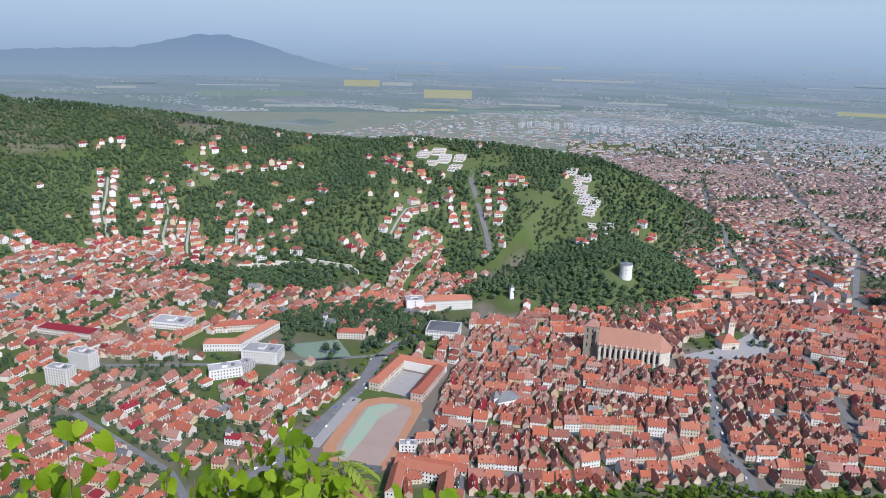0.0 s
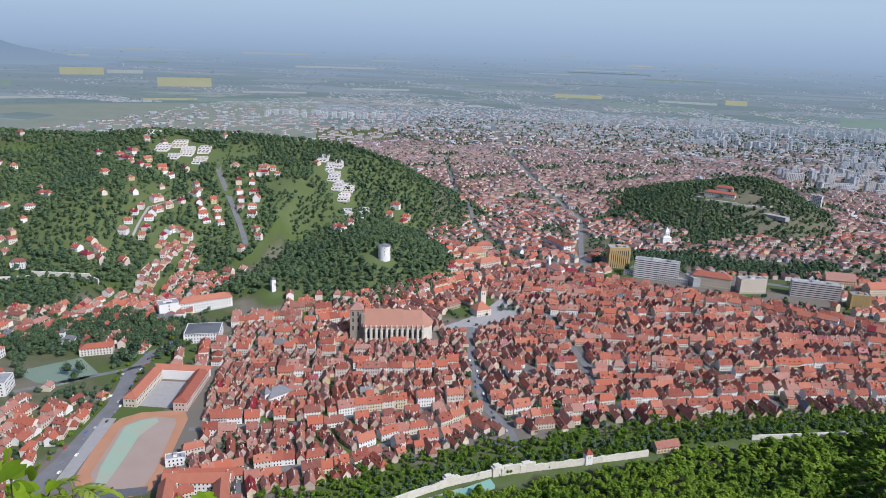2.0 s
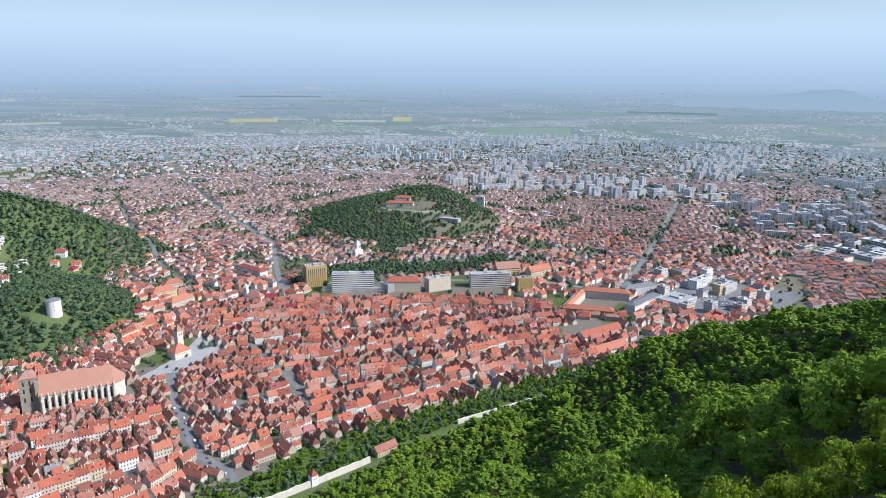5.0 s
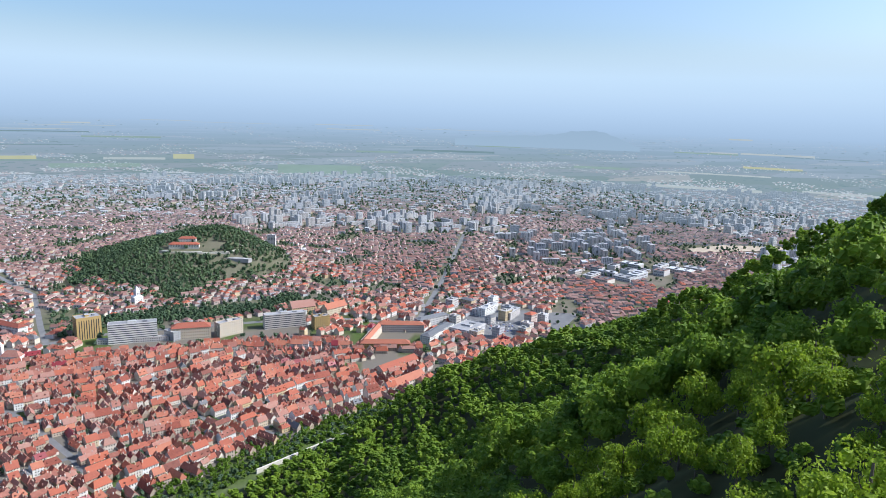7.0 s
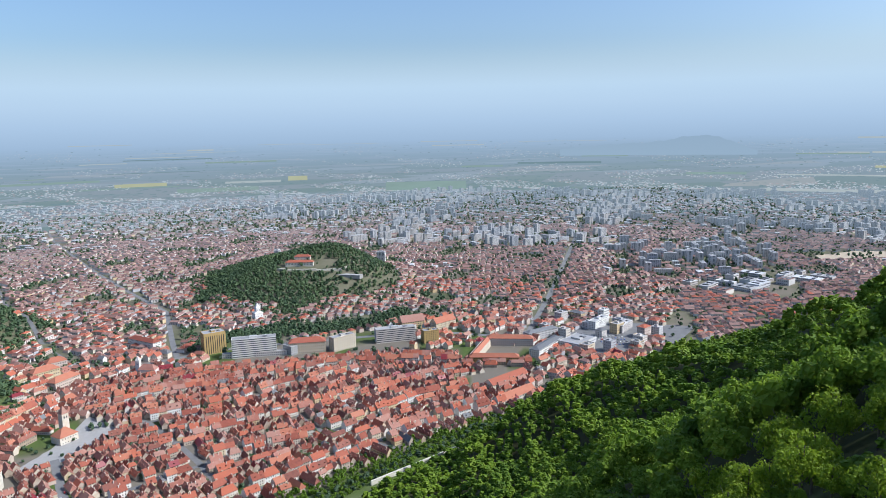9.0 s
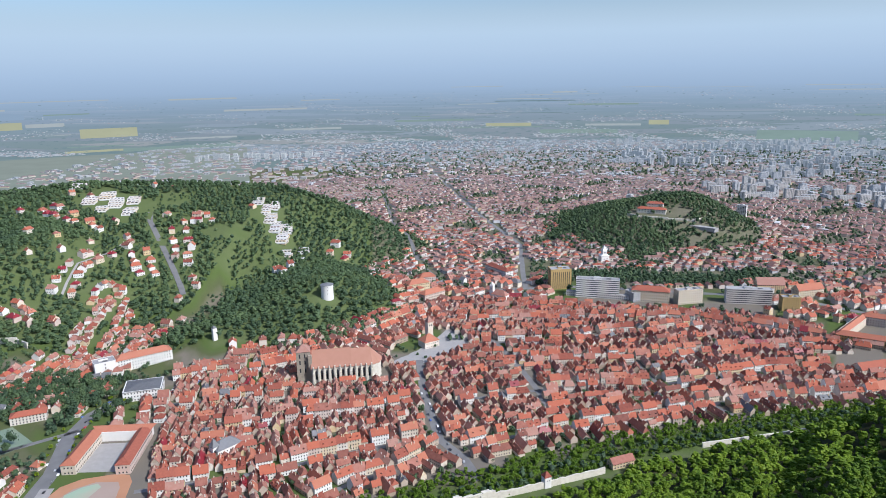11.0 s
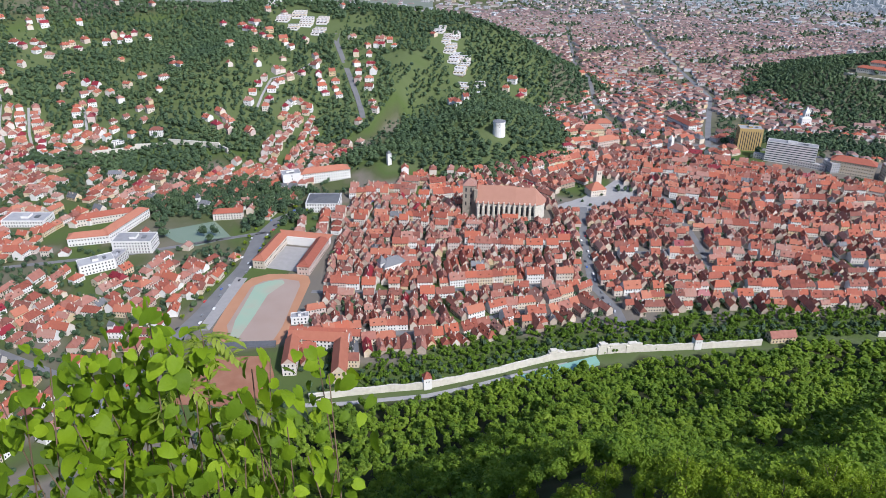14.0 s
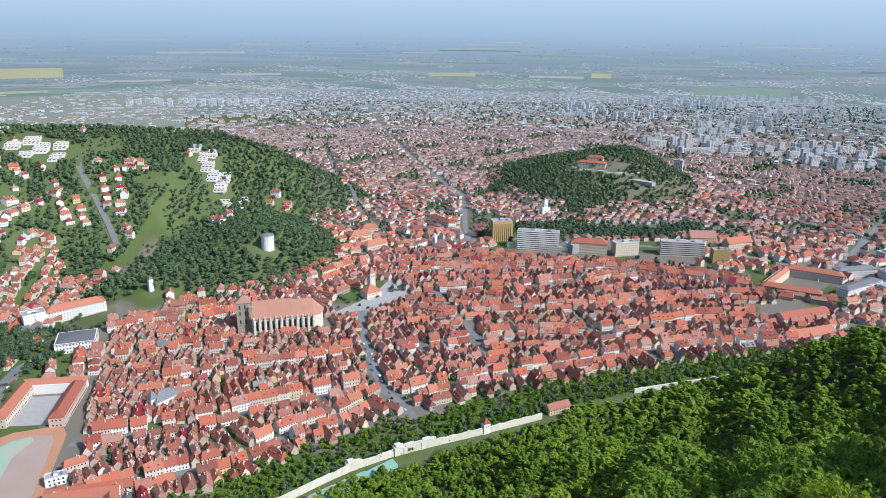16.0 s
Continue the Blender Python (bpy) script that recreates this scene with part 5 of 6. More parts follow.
# gardens of the old town and the valley quarter
qx, qy = jitter(-1200, 520, 190, 1120, 9.0, 47)
qd, _, qs = seg_dist(qx, qy, FOOT)
every = set()
for h in HOUSES:
    every.add((int(h[0] // 7), int(h[1] // 7)))
free = np.array([(int(a // 7), int(b // 7)) not in every for a, b in zip(qx, qy)])
park_w = (np.hypot((qx + 530) / 1.3, qy - 640) < 62) | (np.hypot(qx + 455, qy - 735) < 30) | (np.hypot(qx + 470, qy - 670) < 24)
gard = park_w | (noise2(qx, qy, 40, 15) > 0.40) & (qx < -430) | (rs2.random_sample(len(qx)) < 0.22) | (qd < 24)
gard &= free & (qs > 0) & (qd > 6) & (land(qx, qy) < 7) & (~in_rects(qx, qy, CLEAR, 1) | park_w & ~in_rects(qx, qy, [(-522, 598, 20, 46, 36), (-514, 645, 28, 20, 12), (-436, 720, 20, 20, 20)]))
for line, hw in STREETS:
    gard &= seg_dist(qx, qy, line)[0] > hw + 3
qx, qy = qx[gard], qy[gard]
q_rad = rs2.uniform(2.2, 4.6, len(qx)) * np.where(np.hypot((qx + 530) / 1.3, qy - 640) < 75, 1.5, 1.0)
scatter("garden_trees", "garden trees and shrubs between the houses of the old town", np.stack([qx, qy, land(qx, qy) + q_rad * 0.9], -1), q_rad, q_rad * 1.1, 12, 0.28, LEAF_FAR, 62, "trees", lobes=3, tint=np.clip(rs2.beta(2, 2.5, len(qx)) * 0.8 + 0.05, 0, 1))

# the park round the pond, and the old trees beside the school
PARK = [(-632, 640), (-610, 690), (-565, 752), (-505, 742), (-452, 740), (-428, 700), (-426, 652), (-470, 652), (-500, 672), (-545, 668), (-585, 632), (-618, 600)]
kx, ky = jitter(-640, -420, 590, 760, 8.2, 48)
k_ok = in_poly(kx, ky, PARK) & ~in_rects(kx, ky, [(-514, 645, 28, 22, 14), (-436, 720, 20, 22, 22), (-560, 655, 20, 10, 8)]) & (rs2.random_sample(len(kx)) < 0.9)
for line, hw in STREETS:
    k_ok &= seg_dist(kx, ky, line)[0] > hw + 3
kx, ky = np.append(kx[k_ok], [-507, -498, -490, -548]), np.append(ky[k_ok], [586, 592, 575, 566])
k_rad = rs2.uniform(4.4, 7.4, len(kx))
scatter("park_trees", "tall leafy trees of the park round the pond", np.stack([kx, ky, k_rad * 1.3], -1), k_rad, k_rad * 1.35, 80, 0.13, LEAF_FAR, 66, "trees", lobes=10, tint=np.clip(rs2.beta(2, 2, len(kx)) * 0.9, 0, 1))


# ---------------------------------------------------------------- buildings set out one by one
def wing(wall, roof, p, q, depth, wh, rise, kind, wm, rm, floors=3, step=3.2, z=None, ww=1.3, whn=1.7, bands=False, glass=None, extra=None, single=False):
    """A range of building whose front runs from p to q, its depth to the left of that way."""
    L = math.hypot(q[0] - p[0], q[1] - p[1])
    deg = math.degrees(math.atan2(q[1] - p[1], q[0] - p[0]))
    fr = Fr(p[0], p[1], 0, deg)
    cx, cy, _ = fr.p(L / 2, depth / 2)
    z = zl(cx, cy) if z is None else z
    f = Fr(cx, cy, z, deg)
    h, d = L / 2, depth / 2
    box(wall, f, -h, h, -d, d, -4, wh, wm, BITUMEN if kind == "flat" else None)
    if kind == "flat":
        for a in ((-h, h, -d, -d + 0.4), (-h, h, d - 0.4, d), (-h, -h + 0.4, -d, d), (h - 0.4, h, -d, d)):
            box(wall, f, *a, wh, wh + 0.7, wm)
        box(roof, f, -h * 0.2, h * 0.15, -d * 0.4, d * 0.5, wh, wh + 2.6, wm, BITUMEN)
        box(roof, f, h * 0.4, h * 0.6, -d * 0.3, d * 0.2, wh, wh + 1.4, GREY_ROOF)
    elif kind == "gable":
        gable(roof, f, -h, h, -d, d, wh, rise, rm, 0.6, wm, wall)
    else:
        hip(roof, f, -h, h, -d, d, wh, rise, rm, 0.6)
    fh = wh / floors
    if bands:
        for k in range(floors):
            for s in (-1, 1):
                y = s * (d + 0.05)
                one = Mb()
                box(one, f, -h + 0.5, h - 0.5, y - 0.04, y + 0.04, k * fh + fh * 0.45, k * fh + fh * 0.80, glass or GLASS)
                extra.append(one)
    else:
        panes = Mb() if single else wall
        for s in (-1, 1):
            windows(panes, f, -h, h, s * d, 0, floors, fh, step, s, ww, whn if single else min(whn, fh * 0.6), glass)
        g = f.sub(0, 0, 0, 90)
        for s in (-1, 1):
            windows(panes, g, -d, d, s * h, 0, floors, fh, step, s, ww, whn if single else min(whn, fh * 0.6), glass)
        for k in range(0, len(panes.v) if single else 0, 4):
            one = Mb()
            one.add(panes.v[k:k + 4], [(0, 1, 2, 3)], GLASS)
            extra.append(one)
    return f


def building(name, label, category, *wings):
    t = thing(name, label, category)
    for kw in wings:
        w, r, more = Mb(), Mb(), []
        wing(w, r, *kw[:-1], **kw[-1], extra=more) if isinstance(kw[-1], dict) else wing(w, r, *kw)
        part("wall", w, t)
        for one in more:
            part("window_band", one, t, "long dark window band")
        if r.v:
            part("roof", r, t)
    return t


building("school", "yellow school building with three tile-roofed wings round a yard", "school",
         ((-424, 608), (-413, 543), 13, 10, 4.5, "hip", PLASTER, TILE_NEW, 2), ((-416, 617), (-366, 625), -13, 10, 4.5, "hip", WHITE, TILE_NEW, 2), ((-350, 550), (-364, 618), 13, 10, 4.5, "hip", PLASTER, TILE, 2))
slab("school_yard", [(-403, 548), (-361, 553), (-374, 606), (-411, 600)], 0.12, PAVING, "grey paved school yard", "yard")
building("school", "tall white school with an orange tile roof below the wooded hill", "school", ((-488, 768), (-437, 812), 18, 15, 5, "hip", WHITE, TILE_NEW, 4), ((-500, 782), (-488, 768), -24, 17, 4, "flat", WHITE, TILE_NEW, 4))
building("office_building", "white block with a grey hipped roof beside a car park", "building", ((-436, 690), (-398, 705), 34, 12, 3, "hip", WHITE, GREY_ROOF, 3))
building("mansion", "pink plastered mansion with a hipped tile roof in a park", "house", ((-527, 629), (-497, 646), 14, 9, 3.5, "hip", PLASTER, TILE, 3))
building("college", "long white college building with orange tile roofs", "building", ((-632, 512), (-597, 537), 15, 10, 4, "hip", WHITE, TILE_NEW, 2), ((-597, 537), (-606, 612), 15, 11, 4, "hip", WHITE, TILE_NEW, 3), ((-664, 556), (-620, 600), 14, 9, 4, "hip", PLASTER, TILE, 2))
building("hospital", "white flat-roofed modern hospital block", "building", ((-574, 517), (-535, 533), 24, 14, 0, "flat", WHITE, BITUMEN, 4), ((-566, 464), (-546, 492), 18, 11, 0, "flat", WHITE, BITUMEN, 3), ((-546, 492), (-552, 516), 14, 9, 0, "flat", PALE, BITUMEN, 3))
for p, q in (((-702, 365), (-676, 373)), ((-721, 402), (-692, 408))):
    building("apartment_block", "white six-storey apartment block with a flat grey roof", "apartment block", (p, q, 14, 19, 0, "flat", WHITE, BITUMEN, 6))
building("barracks", "long cream building with a dark red hipped roof", "building", ((-843, 437), (-771, 460), 17, 8, 4, "hip", PLASTER, RED_METAL, 2))
building("hall", "white hall with a dark flat roof", "hall", ((-745, 524), (-699, 542), 26, 8, 0, "flat", WHITE, BITUMEN, 2))
building("school", "orange-roofed school round a sunken yard beside the town wall", "school", ((-300, 426), (-284, 393), 11, 12, 5, "gable", PLASTER, TILE_NEW, 3), ((-300, 428), (-250, 442), 12, 11, 5, "gable", WHITE, TILE_NEW, 3), ((-230, 402), (-248, 440), 12, 12, 6, "gable", PLASTER, TILE_NEW, 3), ((-306, 440), (-246, 458), 9, 8, 4, "gable", PLASTER, TILE, 2))
building("kiosk", "white two-storey building beside the running track", "building", ((-318, 462), (-304, 470), 9, 7, 0, "flat", WHITE, BITUMEN, 2))
building("hotel", "ochre hotel tower with tall dark window strips", "hotel", ((61, 1140), (95, 1146), 22, 34, 0, "flat", OCHRE, BITUMEN, 1, 3.4, {"ww": 1.2, "whn": 29.0, "single": True}))
building("hotel", "white slab hotel with long dark window bands", "hotel", ((99, 1103), (166, 1093), 16, 30, 0, "flat", WHITE, BITUMEN, 9, 3, {"bands": True}), ((84, 1110), (180, 1086), 8, 7, 0, "flat", PALE, BITUMEN, 2))
building("department_store", "reddish four-storey building with tile roofs", "building", ((184, 1087), (240, 1074), 20, 18, 6, "hip", PLASTER, TILE, 4), ((176, 1098), (186, 1078), 18, 14, 0, "flat", BITUMEN, BITUMEN, 4))
building("office_building", "cream office block with a flat roof", "building", ((252, 1067), (291, 1079), 16, 22, 0, "flat", PLASTER, BITUMEN, 6))
building("office_building", "grey concrete office slab with dark window bands", "building", ((326, 1079), (392, 1072), 16, 23, 0, "flat", PALE, BITUMEN, 7, 3, {"bands": True}))
building("apartment_block", "yellow flat-roofed apartment tower", "apartment block", ((397, 1044), (423, 1044), 15, 21, 0, "flat", OCHRE, BITUMEN, 7))
building("court_house", "cream building with bright orange tile wings", "building", ((421, 921), (488, 888), 14, 11, 4.5, "hip", OCHRE, TILE_NEW, 3), ((484, 990), (550, 955), 14, 13, 4.5, "hip", PLASTER, TILE_NEW, 4), ((428, 934), (478, 992), -13, 11, 4, "hip", PLASTER, TILE_NEW, 3))
building("library", "long pink building with a new tile roof", "building", ((389, 752), (450, 774), 18, 8, 6, "gable", PLASTER, TILE_NEW, 2))
building("library", "long cream building with a broad tile roof", "building", ((403, 806), (470, 830), 17, 9, 6, "gable", PLASTER, TILE, 2))
building("town_hall", "steep-roofed mansion with gables", "building", ((390, 1134), (433, 1134), 20, 14, 10, "gable", PLASTER, TILE_OLD, 4), ((442, 1102), (486, 1118), 17, 14, 8, "gable", PLASTER, TILE_NEW, 4))
building("office_building", "white office range with a grey roof", "building", ((528, 898), (599, 943), 17, 13, 3, "hip", WHITE, GREY_ROOF, 4), ((556, 978), (618, 990), 16, 14, 3, "hip", PALE, GREY_ROOF, 4))
building("market_hall", "large flat grey market hall", "hall", ((600, 900), (650, 925), 36, 11, 0, "flat", PALE, BITUMEN, 2))
building("apartment_block", "long white corner building at the far boulevard", "building", ((-52, 1246), (-14, 1196), 16, 15, 4, "hip", WHITE, TILE, 4))
for p, q, d, h in (((-172, 1105), (-140, 1124), 18, 14), ((-140, 1060), (-112, 1090), 16, 12), ((-160, 1150), (-134, 1160), 16, 15)):
    building("corner_house", "cream corner house with an orange tile roof", "house", (p, q, d, h, 6, "hip", PLASTER, TILE_NEW, 3))
rk = random.Random(5)
CENTRE_BLOCKS = [(665, 1054), (613, 1022), (628, 967), (683, 998), (740, 1032), (675, 945), (709, 950), (735, 911), (656, 880), (690, 868), (716, 880), (603, 879), (760, 985), (800, 960), (780, 920), (720, 1060)]
for x, y in CENTRE_BLOCKS:
    w_, d_, dg = rk.uniform(14, 26), rk.uniform(11, 16), radians(24 + rk.choice((0, 90)) + rk.uniform(-5, 5))
    building("city_block", "pale city building with rows of windows and a flat roof", "building", ((x, y), (x + w_ * math.cos(dg), y + w_ * math.sin(dg)), d_, rk.uniform(9, 19), 3, rk.choice(("flat", "flat", "hip")), rk.choice((PALE, PALE, PLASTER, WHITE, PLASTER)), rk.choice((GREY_ROOF, TILE, TILE_OLD)), 4))
slab("city_square", [(560, 905), (640, 1020), (760, 1010), (860, 930), (770, 870), (640, 870)], zl(690, 930) + 0.15, ASPHALT, "paved streets and yards of the town centre", "pavement", thick=1.5)
building("apartment_block", "pale flats at the end of the old town", "apartment block", ((690, 985), (735, 1010), 14, 15, 0, "flat", WHITE, BITUMEN, 5), ((720, 950), (760, 975), 13, 13, 0, "flat", PALE, BITUMEN, 4))
building("villa", "pink house standing against the old town wall", "house", ((90, 585), (111, 596), 10, 6, 4, "gable", PLASTER, TILE_OLD, 2))

# sports ground
slab("sports_ground", [(-404, 505), (-402, 524), (-390, 538), (-362, 549), (-350, 548), (-342, 538), (-317, 457), (-312, 432), (-322, 420), (-345, 416), (-368, 418), (-380, 430)], 0.10, CLAY, "orange clay sports ground with a worn pitch", "sports ground")
slab("pitch", [(-392, 508), (-388, 522), (-374, 534), (-354, 536), (-348, 528), (-324, 456), (-320, 436), (-332, 424), (-357, 423), (-372, 440)], 0.16, WORN, "bare brown earth of a worn sports pitch", "pitch")
slab("turf_strip", [(-390, 512), (-382, 525), (-371, 532), (-365, 527), (-368, 500), (-358, 462), (-350, 426), (-358, 425), (-370, 450)], 0.22, TURF, "pale turquoise turf along the pitch", "turf")
slab("earth_yard", [(-345, 332), (-366, 385), (-332, 404), (-310, 413), (-290, 390), (-283, 350)], zl(-320, 390) + 0.2, EARTH, "bare red-brown earth of a building site", "yard", thick=2)
slab("spectator_terrace", [(-356, 405), (-312, 426), (-316, 434), (-361, 414)], 1.4, GREY_ROOF, "grey roofed spectator terrace at the end of the track", "terrace", thick=1.6)
slab("stand_strip", [(-418, 520), (-406, 522), (-382, 428), (-392, 424)], 0.2, PAVING, "grey paved strip beside the track", "pavement")
slab("car_park", [(-398, 715), (-372, 720), (-372, 775), (-398, 780)], 0.12, ASPHALT, "asphalt car park between old town buildings", "car park")
slab("square", SQUARE, 0.15, PAVING, "broad pale paved town square", "square")
slab("park_pond", [(-567, 580), (-530, 565), (-502, 564), (-478, 597), (-524, 628)], 0.12, POND, "green pond in a park", "pond")
slab("teal_court", [(-103, 456), (-50, 505), (-45, 497), (-93, 449)], zl(-75, 478) + 3.4, POOL, "teal sports court beside the town wall", "court", thick=3)


# the great church
def great_church():
    t = thing("church", "large stone Gothic church with buttresses and a huge tile roof", "church")
    f = Fr(-236, 751, 0, 14.5)
    L, D, wh = 72, 36, 20
    w, r = Mb(), Mb()
    box(w, f, 0, L, 0, D, -1, wh, LIME)
    n = 5
    apse = [(L + 11 * math.sin(math.pi * k / n), D / 2 - D / 2 * math.cos(math.pi * k / n)) for k in range(n + 1)]
    w.add([f.p(x, y, z) for z in (0, wh) for x, y in apse], [(k, k + 1, k + n + 2, k + n + 1) for k in range(n)], LIME)
    rz = wh + 16
    r.add([f.p(*q) for q in ((-0.8, -1.2, wh - 0.6), (47, -1.2, wh - 0.6), (47, D + 1.2, wh - 0.6), (-0.8, D + 1.2, wh - 0.6), (1, D / 2, rz), (47, D / 2, rz))], [(0, 1, 5, 4), (2, 3, 4, 5), (3, 0, 4), (1, 2, 5)], TILE_CHURCH)
    ring_ = [(47, -1.2), (L, -1.2)] + [(x + 1.2, y) for x, y in apse[1:-1]] + [(L, D + 1.2), (47, D + 1.2)]
    top = [(47, D / 2, rz - 1.4), (L - 2, D / 2, rz - 1.4)]
    b = [f.p(x, y, wh - 0.6) for x, y in ring_] + [f.p(*q) for q in top]
    m = len(ring_)
    r.add(b, [(0, 1, m + 1, m)] + [(k, k + 1, m + 1) for k in range(1, m - 2)] + [(m - 2, m - 1, m, m + 1), (m - 1, 0, m)], TILE_CHURCH)
    part("wall", w, t)
    part("roof", r, t, "broad reddish-brown tile roof")
    for k in range(12):
        x = 2.5 + k * 6.2
        for y0, y1 in ((-3.0, 0), (D, D + 3.0)):
            bb = Mb()
            box(bb, f, x - 0.8, x + 0.8, y0, y1, -1, wh * 0.72, LIME)
            ya, yb = (y0 + 1.2, y1) if y0 < 0 else (y0, y1 - 1.2)
            box(bb, f, x - 0.7, x + 0.7, ya, yb, wh * 0.72, wh + 1.6, LIME)
            part("buttress", bb, t)
        if k < 11:
            for y in (-0.06, D + 0.06):
                g = Mb()
                xs, z0, z1 = (x + 1.9, x + 4.3), 5.0, 15.0
                g.add([f.p(xs[0], y, z0), f.p(xs[1], y, z0), f.p(xs[1], y, z1), f.p(x + 3.1, y, z1 + 2.4), f.p(xs[0], y, z1)], [(0, 1, 2, 3, 4)], GLASS)
                part("window", g, t)
    tw = Mb()
    box(tw, f, -17, -1, 8, 25, -1, 38, STONE)
    for z in (12, 22, 30):
        for x in (-13, -7):
            box(tw, f, x - 0.8, x + 0.8, 7.9, 8.02, z, z + 5, GLASS)
    hip(tw, f, -17, -1, 8, 25, 38, 7, TILE_OLD, 0.6)
    box(tw, f, -3, 1, 3.5, 8, -1, 34, STONE)
    part("tower", tw, t, "square stone tower")


TILE_CHURCH = mat("church_tile", [(0.30, 0.155, 0.11), (0.34, 0.175, 0.125), (0.38, 0.205, 0.15)], scale=0.12, noise_mix=0.8, bump=0.05)
great_church()


def spired(name, label, x, y, deg, base, wh, rise, tower, th, wm, rm, z=None, cap=TILE_OLD):
    """A house or church with a tower: its hall and its tower with a pointed roof."""
    t = thing(name, label, name.split("_")[-1])
    f = Fr(x, y, zl(x, y) if z is None else z, deg)
    w, r, tw, c = Mb(), Mb(), Mb(), Mb()
    box(w, f, -base[0] / 2, base[0] / 2, -base[1] / 2, base[1] / 2, -2, wh, wm)
    for s in (-1, 1):
        windows(w, f, -base[0] / 2, base[0] / 2, s * base[1] / 2, 0, 2, wh / 2, 3.2, s)
    hip(r, f, -base[0] / 2, base[0] / 2, -base[1] / 2, base[1] / 2, wh, rise, rm)
    tx, ty, tb = tower
    box(tw, f, tx - tb / 2, tx + tb / 2, ty - tb / 2, ty + tb / 2, -2, th, wm)
    for s in (-1, 1):
        windows(tw, f, tx - tb / 2, tx + tb / 2, ty + s * tb / 2, th - 7, 1, 5, 3, s, 1.4, 2.6)
    hip(c, f, tx - tb / 2, tx + tb / 2, ty - tb / 2, ty + tb / 2, th, tb * 1.1, cap, 0.4)
    for nm, mb in (("wall", w), ("roof", r), ("tower", tw), ("spire", c)):
        part(nm, mb, t)
    return t


spired("council_house", "yellow council house with a clock tower on the square", -113, 880, 38, (22, 18), 9, 8, (7, 10, 8), 30, PLASTER, TILE_NEW)
spired("parish_church", "white church with a slim pointed tower", -22, 1082, -30, (26, 13), 10, 7, (-15, 0, 6), 22, WHITE, TILE_OLD, cap=WHITE)
spired("hill_church", "small white church with a tower among trees", 167, 1302, 20, (16, 12), 16, 4, (0, 0, 8), 26, WHITE, WHITE, cap=WHITE)
spired("synagogue", "grey-roofed hall with a white striped front", -276, 592, 55, (26, 16), 10, 6, (-12, 0, 7), 13, WHITE, GREY_ROOF, cap=GREY_ROOF)
spired("chapel", "white chapel with a small tower beside the park", -560, 655, 20, (14, 10), 8, 4, (-6, 0, 5), 16, WHITE, GREY_ROOF, cap=GREY_ROOF)
spired("chapel", "white chapel with silver domes in a churchyard", -452, 392, 20, (14, 9), 7, 3, (-4, 0, 5), 12, WHITE, RED_METAL, cap=GREY_ROOF)


def round_tower(name, label, x, y, rad, h, material, roof, sides=20, rise=3.0):
    t = thing(name, label, "tower")
    z = zl(x, y)
    w, r = Mb(), Mb()
    a = [2 * math.pi * k / sides for k in range(sides)]
    rows_ = [(-6, 1.04), (h * 0.82, 1.0), (h * 0.82, 1.05), (h, 1.05)]
    w.add([(x + rad * s * math.cos(q), y + rad * s * math.sin(q), z + zz) for zz, s in rows_ for q in a],
          [(i * sides + k, i * sides + (k + 1) % sides, (i + 1) * sides + (k + 1) % sides, (i + 1) * sides + k) for i in range(3) for k in range(sides)], material)
    for lv in (0.35, 0.6, 0.88):
        for k in range(0, sides, 4):
            q = a[k]
            f = Fr(x + rad * 1.05 * math.cos(q), y + rad * 1.05 * math.sin(q), z, math.degrees(q) + 90)
            box(w, f, -0.35, 0.35, -0.06, 0.06, h * lv, h * lv + 1.3, GLASS)
    r.add([(x + rad * 1.1 * math.cos(q), y + rad * 1.1 * math.sin(q), z + h) for q in a] + [(x, y, z + h + rise)], [(k, (k + 1) % sides, sides) for k in range(sides)], roof)
    part("wall", w, t)
    part("roof", r, t)


round_tower("white_tower", "round whitewashed watch tower on the wooded hill", -277, 985, 9.0, 20, WHITE, GREY_ROOF)
round_tower("black_tower", "small pale watch tower among hillside trees", -398, 855, 4.0, 15, WHITE, GREY_ROOF, 4, 4.0)

# ---------------------------------------------------------------- the old town wall
wall_line = [(-248, 373), (-224, 389), (-196, 405), (-170, 419), (-134, 448), (-119, 461), (-83, 494), (-50, 516), (-15, 533), (28, 553), (82, 580)]
tw_ = thing("town_wall", "long pale stone defence wall along the forest edge", "wall")
for k, (p, q) in enumerate(zip(wall_line, wall_line[1:])):
    L = math.hypot(q[0] - p[0], q[1] - p[1])
    f = Fr(p[0], p[1], 0, math.degrees(math.atan2(q[1] - p[1], q[0] - p[0])))
    mb = Mb()
    n = max(2, int(L / 5))
    rr_ = random.Random(k)
    tops = [6.0 + rr_.uniform(-0.5, 0.7) + (2.5 if k == 7 else 0) for _ in range(n + 1)]
    for i in range(n):
        x0, x1 = L * i / n, L * (i + 1) / n + 0.1
        mb.add([f.p(x0, -1, -3), f.p(x1, -1, -3), f.p(x1, 1, -3), f.p(x0, 1, -3), f.p(x0, -0.8, tops[i]), f.p(x1, -0.8, tops[i + 1]), f.p(x1, 0.8, tops[i + 1]), f.p(x0, 0.8, tops[i])], BOX[1:], LIME)
    part("wall_stretch", mb, tw_)
for line in ([(180, 632), (243, 652), (315, 676), (372, 697)],):
    t2 = thing("town_wall", "short stretch of old stone wall below the trees", "wall")
    for p, q in zip(line, line[1:]):
        f = Fr(p[0], p[1], 0, math.degrees(math.atan2(q[1] - p[1], q[0] - p[0])))
        mb = Mb()
        box(mb, f, 0, math.hypot(q[0] - p[0], q[1] - p[1]), -0.8, 0.8, -2, 5, LIME)
        part("wall_stretch", mb, t2)
